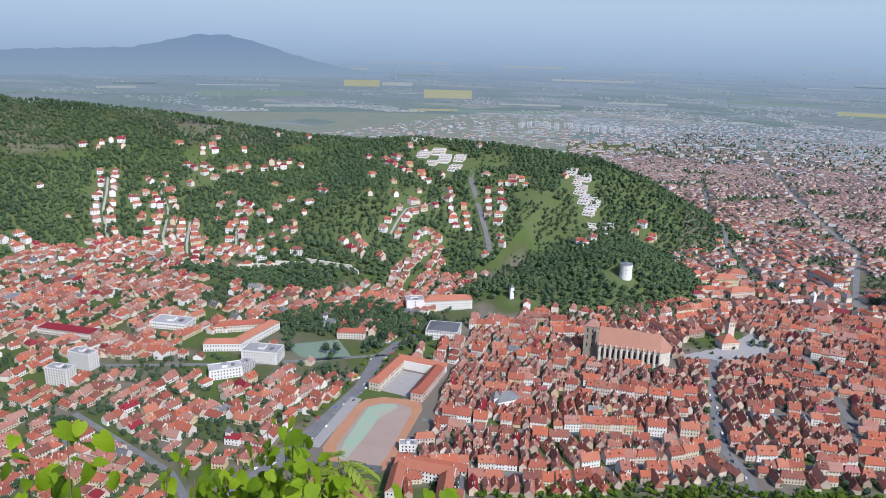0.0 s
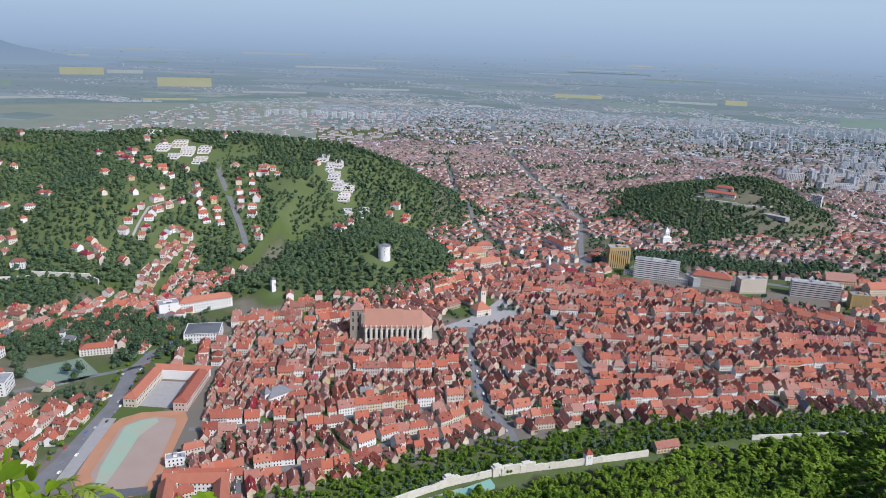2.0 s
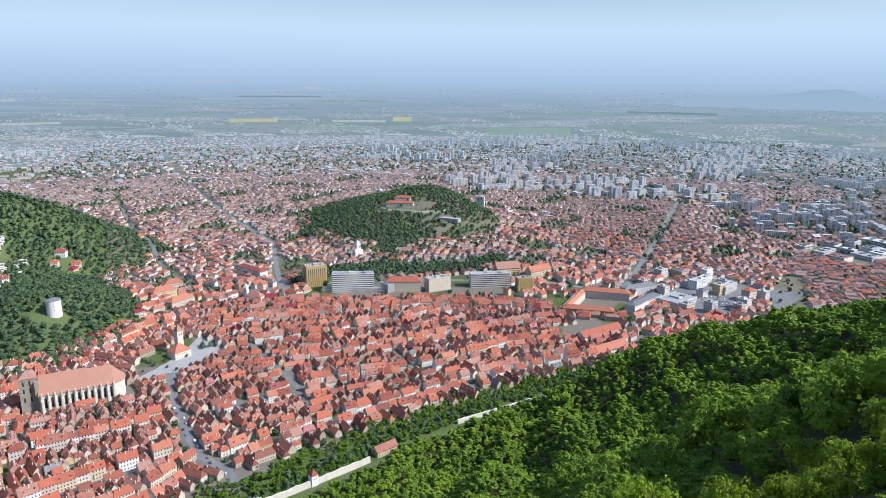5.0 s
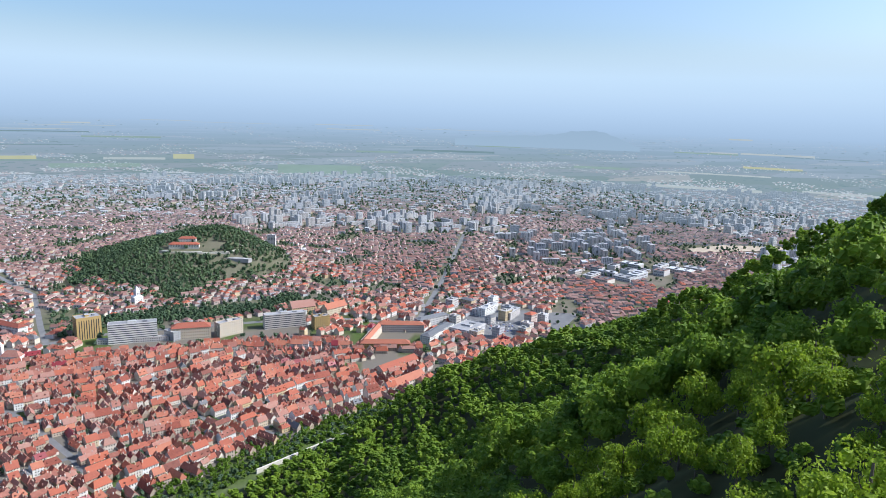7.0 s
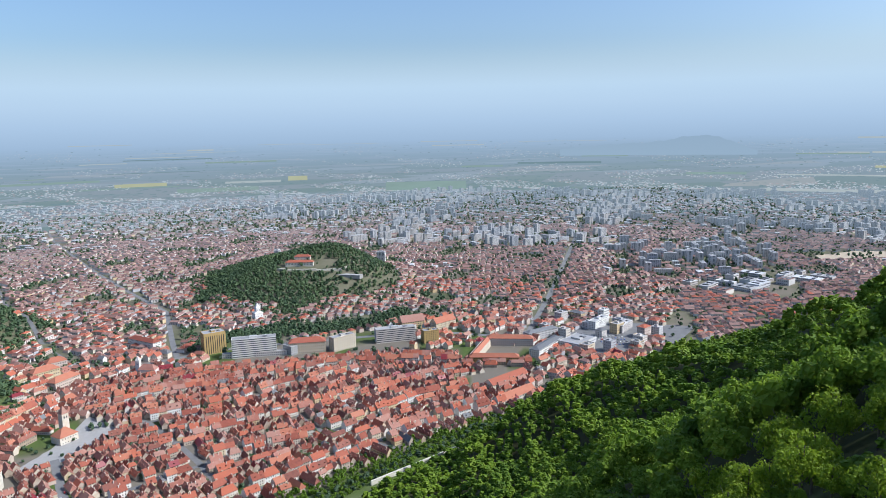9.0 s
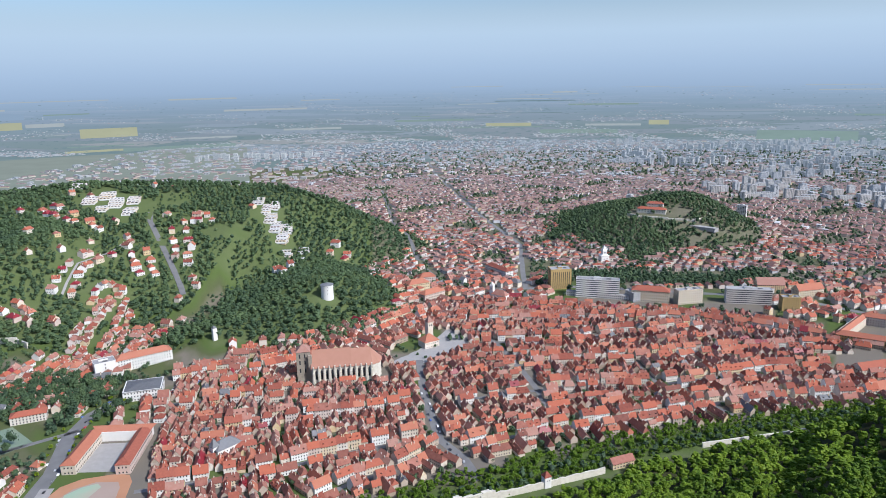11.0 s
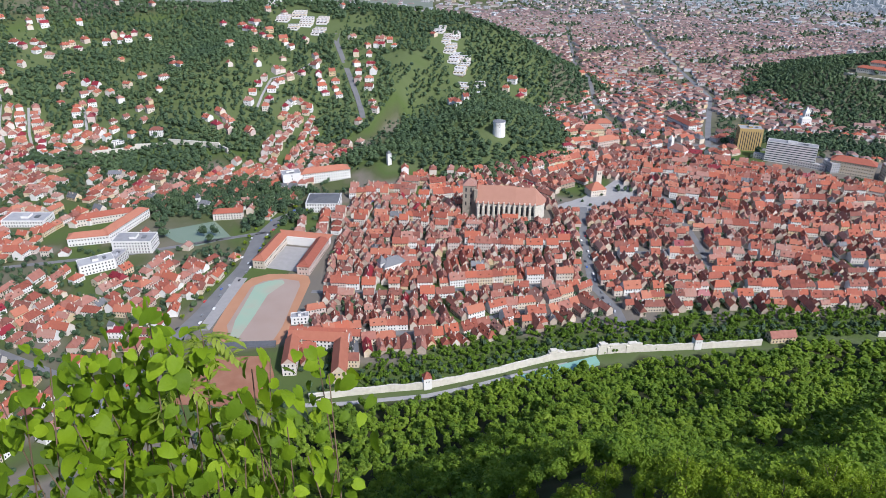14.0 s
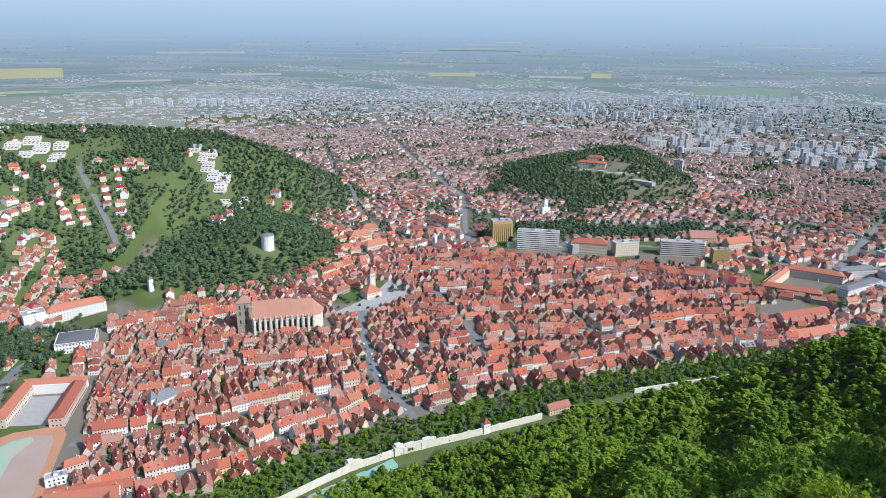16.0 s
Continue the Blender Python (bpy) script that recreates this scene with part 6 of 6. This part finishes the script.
for x, y, d in ((-169, 421, 35), (29, 555, 25)):
    t2 = thing("wall_tower", "square white wall tower with a pyramid tile roof", "tower", "towers of the town wall")
    f = Fr(x, y, 0, d)
    a, b = Mb(), Mb()
    box(a, f, -3.2, 3.2, -3.2, 3.2, -2, 11, WHITE)
    windows(a, f, -3.2, 3.2, -3.2, 6, 1, 3, 2, -1, 0.7, 1.0)
    hip(b, f, -3.2, 3.2, -3.2, 3.2, 11, 4.5, TILE, 0.4)
    part("wall", a, t2)
    part("roof", b, t2)
t2 = thing("gate_ruin", "broken pale stone gate tower on the town wall", "ruin")
for k, (x, y, a_, b_, h) in enumerate(((-83, 495, 5, 4, 10), (-77, 500, 3, 3, 7), (-46, 519, 5, 5, 10), (-36, 524, 8, 4, 8), (-22, 531, 7, 4, 9))):
    f = Fr(x, y, 0, 32)
    mb = Mb()
    box(mb, f, -a_, a_, -b_ / 2, b_ / 2, -2, h * 0.8, LIME)
    box(mb, f, -a_ * 0.7, a_ * 0.4, -b_ / 2.2, b_ / 2.2, h * 0.8, h, LIME)
    part("masonry", mb, t2)
ribbon("wall_walk", [(-250, 366), (-220, 380), (-165, 411), (-130, 439), (-70, 492)], 2.2, PAVING, "pale path along the town wall", "path", 0.3, 6)

# castle on its hill, retaining walls and stepped flats on the slopes
building("castle", "red-roofed citadel on the castle hill", "castle", ((262, 1530), (318, 1508), 14, 7, 4, "hip", LIME, TILE, 2), ((285, 1548), (318, 1536), 12, 9, 4, "hip", PLASTER, TILE, 2))
t2 = thing("rampart", "pale stone rampart round the castle hill top", "wall")
rp = [(225, 1535), (262, 1506), (320, 1488), (372, 1480), (408, 1505), (400, 1560)]
for p, q in zip(rp, rp[1:]):
    f = Fr(p[0], p[1], min(zl(*p), zl(*q)), math.degrees(math.atan2(q[1] - p[1], q[0] - p[0])))
    mb = Mb()
    box(mb, f, 0, math.hypot(q[0] - p[0], q[1] - p[1]), -1.5, 1.5, -3, 4.5, LIME)
    part("rampart_stretch", mb, t2)
slab("castle_path", [(330, 1480), (372, 1474), (410, 1440), (400, 1432), (360, 1462)], zl(372, 1455) + 4, PAVING, "pale gravel clearing on the castle hill", "path", thick=8)
t2 = thing("retaining_wall", "long pale retaining wall with terraces on the slope", "wall")
for p, q in (((-834, 755), (-790, 795)), ((-790, 795), (-746, 818)), ((-746, 818), (-663, 830)), ((-663, 830), (-640, 818))):
    f = Fr(p[0], p[1], min(zl(*p), zl(*q)), math.degrees(math.atan2(q[1] - p[1], q[0] - p[0])))
    mb = Mb()
    box(mb, f, 0, math.hypot(q[0] - p[0], q[1] - p[1]), -1, 1, -4, 9, LIME)
    part("wall_stretch", mb, t2)
building("villa", "white villa above the retaining wall", "house", ((-786, 824), (-768, 832), 12, 10, 4, "hip", WHITE, TILE_OLD, 3))
building("villa", "white terrace house on the retaining wall", "house", ((-826, 786), (-812, 796), 9, 9, 0, "flat", WHITE, BITUMEN, 3))


def stepped_flats(x, y, deg, steps, wide):
    """Flats that climb a slope: each storey set back behind its own terrace, with dark window bands, party walls and a parapet."""
    t = thing("terrace_flats", "white stepped terrace flats climbing the hillside", "apartment block", "stepped flats on the hill")
    f = Fr(x, y, 0, deg)
    bays = max(2, int(wide / 5.5))
    for k in range(steps * 2):
        mb = Mb()
        px, py, _ = f.p((k % 3 - 1) * 1.6, k * 4.5)
        g = Fr(px, py, zl(px, py) + 1.5 + 0.5 * (k % 2), deg)
        box(mb, g, -wide / 2, wide / 2, -1.0, 5, -6, 3.0, PLASTER, PALE_ROOF)
        for b in range(bays):
            x0, x1 = -wide / 2 + b * wide / bays, -wide / 2 + (b + 1) * wide / bays
            box(mb, g, x0 + 1.5, x1 - 1.5, -1.08, -0.9, 0.6, 2.2, GLASS)
            box(mb, g, x0 - 0.15, x0 + 0.15, -3.4, -1.0, -3, 2.6, WHITE)
        box(mb, g, -wide / 2, wide / 2, -3.6, -3.4, -1.6, 0.3, WHITE)
        box(mb, g, -wide / 2, wide / 2, -3.4, -1.0, -3, 0.0, PALE_ROOF)
        part("storey", mb, t)


for x, y, d, n, w in ((-505, 1330, 10, 3, 18), (-482, 1302, 12, 4, 16), (-462, 1275, 10, 4, 16), (-444, 1248, 8, 4, 15), (-424, 1262, 20, 3, 14), (-425, 1226, 8, 3, 15), (-410, 1196, 5, 2, 16), (-381, 1212, 5, 2, 14), (-376, 1172, 5, 2, 14), (-470, 1330, 12, 3, 14),
                      (-812, 1262, 20, 3, 20), (-790, 1290, 25, 3, 22), (-760, 1262, 20, 4, 20), (-735, 1285, 22, 3, 18), (-722, 1240, 15, 3, 18), (-868, 1318, 5, 2, 22), (-775, 1240, 20, 2, 16)):
    stepped_flats(x, y, d, n, w * 1.2)

# ---------------------------------------------------------------- cars
def car_data(colour, k):
    paint = mat(f"car_paint_{'abcdef'[k]}", [colour, tuple(min(1, c * 1.15) for c in colour)], rough=0.3, spec=0.5, noise_mix=0.6)
    b, g = Mb(), Mb()
    f = Fr(0, 0, 0, 0)
    prof = [(-2.1, 0.35), (2.1, 0.35), (2.15, 0.75), (1.3, 0.9), (0.55, 1.42), (-1.1, 1.45), (-1.85, 0.95), (-2.15, 0.8)]
    n = len(prof)
    b.add([(x, s * 0.85, z) for s in (-1, 1) for x, z in prof], [tuple(range(n)), tuple(range(2 * n - 1, n - 1, -1))] + [(k2, k2 + n, (k2 + 1) % n + n, (k2 + 1) % n) for k2 in range(n)], paint)
    box(g, f, -1.25, 0.75, -0.87, 0.87, 0.95, 1.33, GLASS)
    w = Mb()
    a = [2 * math.pi * i / 10 for i in range(10)]
    w.add([(0.33 * math.cos(q), s, 0.33 * math.sin(q)) for s in (-0.1, 0.1) for q in a], [tuple(range(9, -1, -1)), tuple(range(10, 20))] + [(i, (i + 1) % 10, 10 + (i + 1) % 10, 10 + i) for i in range(10)], BITUMEN)
    return b.data("body"), g.data("window"), w.data("wheel")


CARS = [("white", (0.7, 0.7, 0.7)), ("silver", (0.4, 0.41, 0.43)), ("black", (0.03, 0.03, 0.035)), ("red", (0.4, 0.04, 0.04)), ("blue", (0.06, 0.12, 0.35)), ("grey", (0.16, 0.17, 0.18))]
protos = []
for k, (nm, c) in enumerate(CARS):
    t = thing("car", f"parked {nm} hatchback car on the asphalt", "car", "parked cars")
    b, g, w = car_data(c, k)
    part("body", b, t)
    part("window", g, t)
    for x in (-1.3, 1.3):
        for y in (-0.78, 0.78):
            o = part("wheel", w, t)
            o.location = (x, y, 0.33)
    protos.append(t)
spots_c = []
rc = random.Random(9)
for k in range(34):
    s = k / 34
    x, y = lerp_line(STREETS[0][0], s)
    x2, y2 = lerp_line(STREETS[0][0], s + 0.01)
    deg = math.degrees(math.atan2(y2 - y, x2 - x))
    off = rc.choice((-7.4, 7.4, 2.2, -2.2))
    f = Fr(x, y, 0, deg)
    spots_c.append((*f.p(rc.uniform(-3, 3), off)[:2], deg))
for a in range(4):
    for b in range(13):
        if rc.random() < 0.85:
            spots_c.append((-394 + a * 6.4, 719 + b * 4.4, 8 + rc.uniform(-4, 4)))
for k in range(14):
    x, y = lerp_line(STREETS[1][0], 0.3 + k * 0.045)
    spots_c.append((x + rc.choice((-2.6, 2.6)), y, 108))
for k in range(40):
    spots_c.append((655 + (k % 8) * 6 + (k // 8) * 3, 905 + (k // 8) * 11 - (k % 8) * 0.8, 70 + rc.uniform(-5, 5)))
for n, (x, y, d) in enumerate(spots_c):
    m = pose(x, y, zl(x, y) + 0.14, 0, 0, d)
    k = rc.randrange(6)
    if n < 6:
        protos[n].matrix_basis = m
    else:
        copy_thing(protos[k], m)
slab("car_park", [(640, 895), (712, 890), (735, 960), (655, 965)], zl(690, 930) + 0.2, ASPHALT, "asphalt car park below the forest", "car park")

# ---------------------------------------------------------------- far fields and hills
FAR_R = float(np.interp(-2.2, np.degrees(np.arctan((bz - 350) / br)), br))
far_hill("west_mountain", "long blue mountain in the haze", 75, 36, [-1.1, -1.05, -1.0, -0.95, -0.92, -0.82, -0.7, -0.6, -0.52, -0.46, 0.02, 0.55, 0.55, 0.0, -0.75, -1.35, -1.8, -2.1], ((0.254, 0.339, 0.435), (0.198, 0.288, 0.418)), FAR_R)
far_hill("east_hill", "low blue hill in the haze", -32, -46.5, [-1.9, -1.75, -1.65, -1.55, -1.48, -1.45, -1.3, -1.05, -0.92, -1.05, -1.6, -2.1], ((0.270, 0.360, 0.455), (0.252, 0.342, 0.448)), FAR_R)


def on_bowl(az_deg, el_deg, lift=0.0):
    """The place on the rising far plain seen at a bearing and a height over the eye's level."""
    el = np.degrees(np.arctan((bz - 350) / br))
    r = float(np.interp(el_deg, el, br))
    z = float(np.interp(r, br, bz))
    a = radians(az_deg)
    return (-r * math.sin(a), r * math.cos(a), z + lift)


# far surfaces glow by themselves, with the haze already mixed into the colour
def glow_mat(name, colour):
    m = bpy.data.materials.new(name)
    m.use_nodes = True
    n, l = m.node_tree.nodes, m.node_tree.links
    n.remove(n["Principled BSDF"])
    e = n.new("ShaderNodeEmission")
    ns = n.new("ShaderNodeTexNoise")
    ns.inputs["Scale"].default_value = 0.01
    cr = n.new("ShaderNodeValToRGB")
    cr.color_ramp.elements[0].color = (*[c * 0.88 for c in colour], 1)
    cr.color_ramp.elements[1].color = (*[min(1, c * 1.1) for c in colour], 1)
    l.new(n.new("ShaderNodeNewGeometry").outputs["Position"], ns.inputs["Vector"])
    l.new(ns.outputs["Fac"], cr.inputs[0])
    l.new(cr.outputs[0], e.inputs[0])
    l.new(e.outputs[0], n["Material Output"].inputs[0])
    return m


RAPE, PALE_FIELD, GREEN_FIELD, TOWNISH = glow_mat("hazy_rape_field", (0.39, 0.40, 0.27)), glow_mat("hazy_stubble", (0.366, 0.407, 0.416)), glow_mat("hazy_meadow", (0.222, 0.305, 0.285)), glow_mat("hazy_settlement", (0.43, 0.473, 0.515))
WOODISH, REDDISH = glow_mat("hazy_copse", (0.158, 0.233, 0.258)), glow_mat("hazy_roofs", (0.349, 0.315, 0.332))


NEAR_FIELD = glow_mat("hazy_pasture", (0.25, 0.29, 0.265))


def far_field(name, label, material, az0, az1, e0, e1):
    """A strip of field lying on the far plain."""
    n = 8
    mb = Mb()
    pts = [on_bowl(az0 + (az1 - az0) * k / n, e, 1.5) for e in (e0, e1) for k in range(n + 1)]
    mb.add(pts, [(k, k + 1, n + 2 + k, n + 1 + k) for k in range(n)], material)
    return tagged(new(name, mb.data(name)), label, "field", kind="structure")


rf = random.Random(77)
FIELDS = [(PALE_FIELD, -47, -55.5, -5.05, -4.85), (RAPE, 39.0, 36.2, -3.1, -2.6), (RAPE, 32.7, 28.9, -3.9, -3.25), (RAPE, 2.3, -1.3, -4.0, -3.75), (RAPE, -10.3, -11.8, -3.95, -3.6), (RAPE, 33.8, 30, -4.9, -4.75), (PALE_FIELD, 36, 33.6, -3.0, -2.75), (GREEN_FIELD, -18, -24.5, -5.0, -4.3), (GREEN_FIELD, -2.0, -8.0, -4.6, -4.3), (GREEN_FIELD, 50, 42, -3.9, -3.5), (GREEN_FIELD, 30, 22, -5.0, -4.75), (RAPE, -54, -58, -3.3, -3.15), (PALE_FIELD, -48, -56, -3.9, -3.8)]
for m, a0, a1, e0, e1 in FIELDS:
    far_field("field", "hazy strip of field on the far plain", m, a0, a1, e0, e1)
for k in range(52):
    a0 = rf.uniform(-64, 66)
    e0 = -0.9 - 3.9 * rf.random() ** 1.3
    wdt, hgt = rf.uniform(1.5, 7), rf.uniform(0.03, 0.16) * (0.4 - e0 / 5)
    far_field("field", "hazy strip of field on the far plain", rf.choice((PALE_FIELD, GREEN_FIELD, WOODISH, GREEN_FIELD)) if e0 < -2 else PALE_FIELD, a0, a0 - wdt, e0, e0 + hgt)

# the nearer fields of the plain that show behind the western hills, glowing in haze colours
for k in range(12):
    for b in range(3):
        a0, a1, r0, r1 = 62 - 3.4 * k, 62 - 3.4 * (k + 1), 2350 + 520 * b, 2350 + 520 * (b + 1)
        v = [(-r * math.sin(radians(a)), r * math.cos(radians(a))) for a, r in ((a0, r0), (a1, r0), (a1, min(r1, 3893)), (a0, min(r1, 3893)))]
        mb = Mb()
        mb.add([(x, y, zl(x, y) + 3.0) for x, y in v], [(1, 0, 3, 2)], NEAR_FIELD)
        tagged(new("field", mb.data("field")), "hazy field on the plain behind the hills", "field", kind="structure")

# villages, sheds and copses scattered over the far plain, glowing in haze colours
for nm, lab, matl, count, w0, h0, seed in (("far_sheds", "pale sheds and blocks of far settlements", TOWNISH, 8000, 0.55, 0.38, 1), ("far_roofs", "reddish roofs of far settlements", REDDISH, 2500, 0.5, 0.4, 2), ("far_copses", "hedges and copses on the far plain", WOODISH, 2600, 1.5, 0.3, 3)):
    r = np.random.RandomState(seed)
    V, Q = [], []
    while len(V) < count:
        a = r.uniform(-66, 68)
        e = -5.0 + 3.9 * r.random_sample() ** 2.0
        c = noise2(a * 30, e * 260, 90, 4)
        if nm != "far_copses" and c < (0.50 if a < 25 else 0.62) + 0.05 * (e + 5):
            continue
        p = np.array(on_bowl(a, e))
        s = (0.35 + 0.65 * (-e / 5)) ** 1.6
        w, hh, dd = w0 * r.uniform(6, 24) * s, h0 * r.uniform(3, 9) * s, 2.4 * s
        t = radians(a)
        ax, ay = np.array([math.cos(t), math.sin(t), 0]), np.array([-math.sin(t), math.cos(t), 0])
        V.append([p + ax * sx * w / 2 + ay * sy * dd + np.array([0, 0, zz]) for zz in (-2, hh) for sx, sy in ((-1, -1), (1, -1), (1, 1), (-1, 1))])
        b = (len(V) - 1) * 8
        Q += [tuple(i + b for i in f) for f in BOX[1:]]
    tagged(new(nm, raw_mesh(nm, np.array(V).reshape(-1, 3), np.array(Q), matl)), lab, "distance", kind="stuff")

# the long row of white flats at the edge of the plain
for k in range(30):
    s = k / 29
    x, y = -1400 + 560 * s + rf.uniform(-10, 10), 3020 + 120 * s + rf.uniform(-40, 40)
    f = Fr(x, y, 0, 12)
    hgt = rf.uniform(22, 34)
    t = thing("apartment_block", "white apartment block at the edge of the plain", "apartment block", "white blocks at the edge of the plain")
    mb = Mb()
    box(mb, f, -9, 9, -6, 6, -2, hgt, HAZED_WHITE, HAZED_FELT)
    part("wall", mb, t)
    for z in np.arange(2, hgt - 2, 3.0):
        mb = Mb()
        box(mb, f, -8, 8, -6.08, -5.9, z, z + 1.2, HAZED_GLASS)
        part("window_band", mb, t)

# ---------------------------------------------------------------- the shrub in front of the lookout
SHRUB_LEAF = mat("lime_leaf", [(0.055, 0.100, 0.006), (0.110, 0.185, 0.008), (0.180, 0.275, 0.010), (0.26, 0.36, 0.018)], scale=18, noise_mix=0.35, trans=0.32, rough=0.55, spec=0.12, bump=0.002)
SHOOT = mat("young_ash_leaf", [(0.20, 0.28, 0.03), (0.30, 0.36, 0.05)], scale=10, noise_mix=0.4, trans=0.4, rough=0.5)
TWIG = mat("twig_bark", [(0.10, 0.065, 0.04), (0.19, 0.13, 0.08)], scale=25, noise_mix=0.7, bump=0.002)


def leaf_mesh(name, length, width, fold, droop, material, narrow=False):
    """A leaf lying along +y: a rounded blade with a drawn-out tip, creased at the midrib, waved and bent down."""
    n = 4 if narrow else 8
    across = (-1, 0, 1) if narrow else (-1, -0.55, 0, 0.55, 1)
    m = len(across)
    v, q = [], []
    for i in range(n + 1):
        t = i / n
        w = width * (math.sin(math.pi * t) if narrow else math.sin(math.pi * min(1, 0.10 + 0.90 * t ** 0.72)) ** 0.72)
        if i == n:
            w = 0.0006
        for u in across:
            back = 0 if narrow else -0.16 * length * abs(u) * (1 - t) ** 3
            z = -droop * length * t * t + fold * w * abs(u) * (1 - 0.35 * abs(u)) + 0.05 * width * math.sin(i * 1.9 + u * 3)
            v.append((w * u, length * t + back, z))
    for i in range(n):
        q += [(i * m + k, i * m + k + 1, (i + 1) * m + k + 1, (i + 1) * m + k) for k in range(m - 1)]
    me = raw_mesh(name, np.array(v), np.array(q), material)
    me.polygons.foreach_set("use_smooth", np.ones(len(me.polygons), bool))
    return me


LEAVES = [leaf_mesh("leaf", 0.088, 0.038, 0.22, 0.30, SHRUB_LEAF), leaf_mesh("leaf", 0.074, 0.034, 0.34, 0.15, SHRUB_LEAF), leaf_mesh("leaf", 0.098, 0.042, 0.14, 0.5, SHRUB_LEAF)]
SMALL = leaf_mesh("leaflet", 0.032, 0.006, 0.3, 0.25, SHOOT, True)


def tube(pts, radii, n=6):
    V, Q = [], []
    for i, (p, r) in enumerate(zip(pts, radii)):
        d = Vector(pts[min(i + 1, len(pts) - 1)]) - Vector(pts[max(i - 1, 0)])
        m = d.to_track_quat("Z", "Y").to_matrix()
        V += [tuple(Vector(p) + m @ Vector((r * math.cos(2 * math.pi * k / n), r * math.sin(2 * math.pi * k / n), 0))) for k in range(n)]
    for i in range(len(pts) - 1):
        Q += [(i * n + k, i * n + (k + 1) % n, (i + 1) * n + (k + 1) % n, (i + 1) * n + k) for k in range(n)]
    return V, Q


def bearing(az, el, dist):
    a, e = radians(az), radians(el)
    return Vector((-dist * math.cos(e) * math.sin(a), dist * math.cos(e) * math.cos(a), HEAD + dist * math.sin(e)))


rl = random.Random(31)


def branch(shrub, tip, leaves, kind="lime"):
    """One shoot: a bent twig from the ground below up to its tip, leaves set along its upper part."""
    foot = Vector((tip.x * 0.92 + rl.uniform(-0.1, 0.1), tip.y * 0.92 + rl.uniform(-0.1, 0.1), 0))
    foot.z = zl(foot.x, foot.y) - 0.05
    side = Vector((rl.uniform(-0.2, 0.2), rl.uniform(-0.2, 0.2), 0))
    pts = [foot.lerp(tip, k / 9) + side * math.sin(math.pi * k / 9) for k in range(10)]
    V, Q = tube([tuple(p) for p in pts], [0.006 - 0.0005 * k for k in range(10)])
    mb = Mb()
    mb.add(V, Q, TWIG)
    part("twig", mb, shrub)
    if kind == "lime":
        long = (tip - foot).length
        turn0 = math.atan2(-tip.y, -tip.x) - math.pi / 2
        for k in range(int(leaves * 1.6)):
            s = max(1 - 0.011 * k * rl.uniform(0.6, 1.3) / long, 0.2)
            i = min(int(s * 9), 8)
            p = pts[i].lerp(pts[i + 1], s * 9 - i)
            p = p + Vector((rl.uniform(-0.09, 0.09), rl.uniform(-0.09, 0.09), rl.uniform(-0.04, 0.03)))
            o = part("leaf", LEAVES[rl.randrange(3)], shrub)
            sc = rl.uniform(0.30, 0.56)
            o.matrix_basis = Matrix.LocRotScale(p, Euler((rl.uniform(-1.3, 0.2), rl.uniform(-0.9, 0.9), turn0 + rl.uniform(-1.7, 1.7))), (sc, sc, sc))
    else:
        for k in range(leaves):
            a = k * 2.4
            d = Vector((math.cos(a), math.sin(a), 0.5))
            st = pts[9] - Vector((0, 0, 0.012 * (k // 2)))
            rach = Mb()
            V, Q = tube([tuple(st + d * 0.012 * j + Vector((0, 0, -0.0015 * j * j))) for j in range(8)], [0.0016] * 8, 4)
            rach.add(V, Q, SHOOT)
            part("leaf_stalk", rach, shrub)
            for j in range(2, 8):
                for sd in (-1, 1):
                    o = part("leaflet", SMALL, shrub)
                    o.matrix_basis = Matrix.LocRotScale(st + d * 0.012 * j + Vector((0, 0, -0.0015 * j * j)), Euler((rl.uniform(-0.4, 0.2), 0, a - math.pi / 2 + sd * 1.0)), (1, 1, 1))


TIPS = [(46.3, -28.7, 18), (48.1, -29.4, 18), (45.7, -31.7, 18), (50.6, -30.9, 18), (48.3, -33.1, 18), (51.9, -32.4, 18), (53.3, -33.3, 18), (50.3, -34.5, 18), (46.4, -33.6, 18), (46.8, -30.8, 18), (50.3, -32.5, 18), (53.9, -34.5, 18), (38.6, -35.4, 8), (36.8, -34.8, 8), (36.4, -37.2, 8), (40.2, -37.0, 8), (32.4, -35.1, 8), (31.5, -36.6, 8), (43.9, -36.9, 15), (40.3, -38.3, 15), (42.6, -39.4, 15), (36.0, -40.2, 15), (38.7, -41.3, 15), (34.3, -42.6, 15), (46.1, -39.5, 15), (49.9, -38.1, 15), (52.8, -37.5, 15), (31.6, -43.9, 15), (54.0, -36.1, 15), (48.3, -37.2, 15), (42.8, -42.0, 15), (50.9, -39.6, 15), (36.8, -43.8, 15)]
TIPS += [(63, -26.2, 18), (66, -28.5, 16), (64.5, -31, 16), (67, -33, 14), (56.5, -30.6, 14), (54.5, -31.8, 12), (58.5, -33, 14), (61.5, -36, 14), (57, -38, 14)]
for g in range(5):
    shrub = thing("lime_shrub", "young lime shrub with broad bright green leaves", "shrub", "shrubs below the lookout")
    for a, e, n in TIPS[g::5]:
        branch(shrub, bearing(a, e + 0.5, rl.uniform(1.75, 2.25)), n)
shrub = thing("ash_shoot", "young ash shoot with yellow-green feathered leaves", "shrub")
for a, e, n in ((42.4, -31.7, 10), (45.4, -34.8, 4), (39.8, -37.4, 5)):
    branch(shrub, bearing(a, e, 1.9), n, "ash")
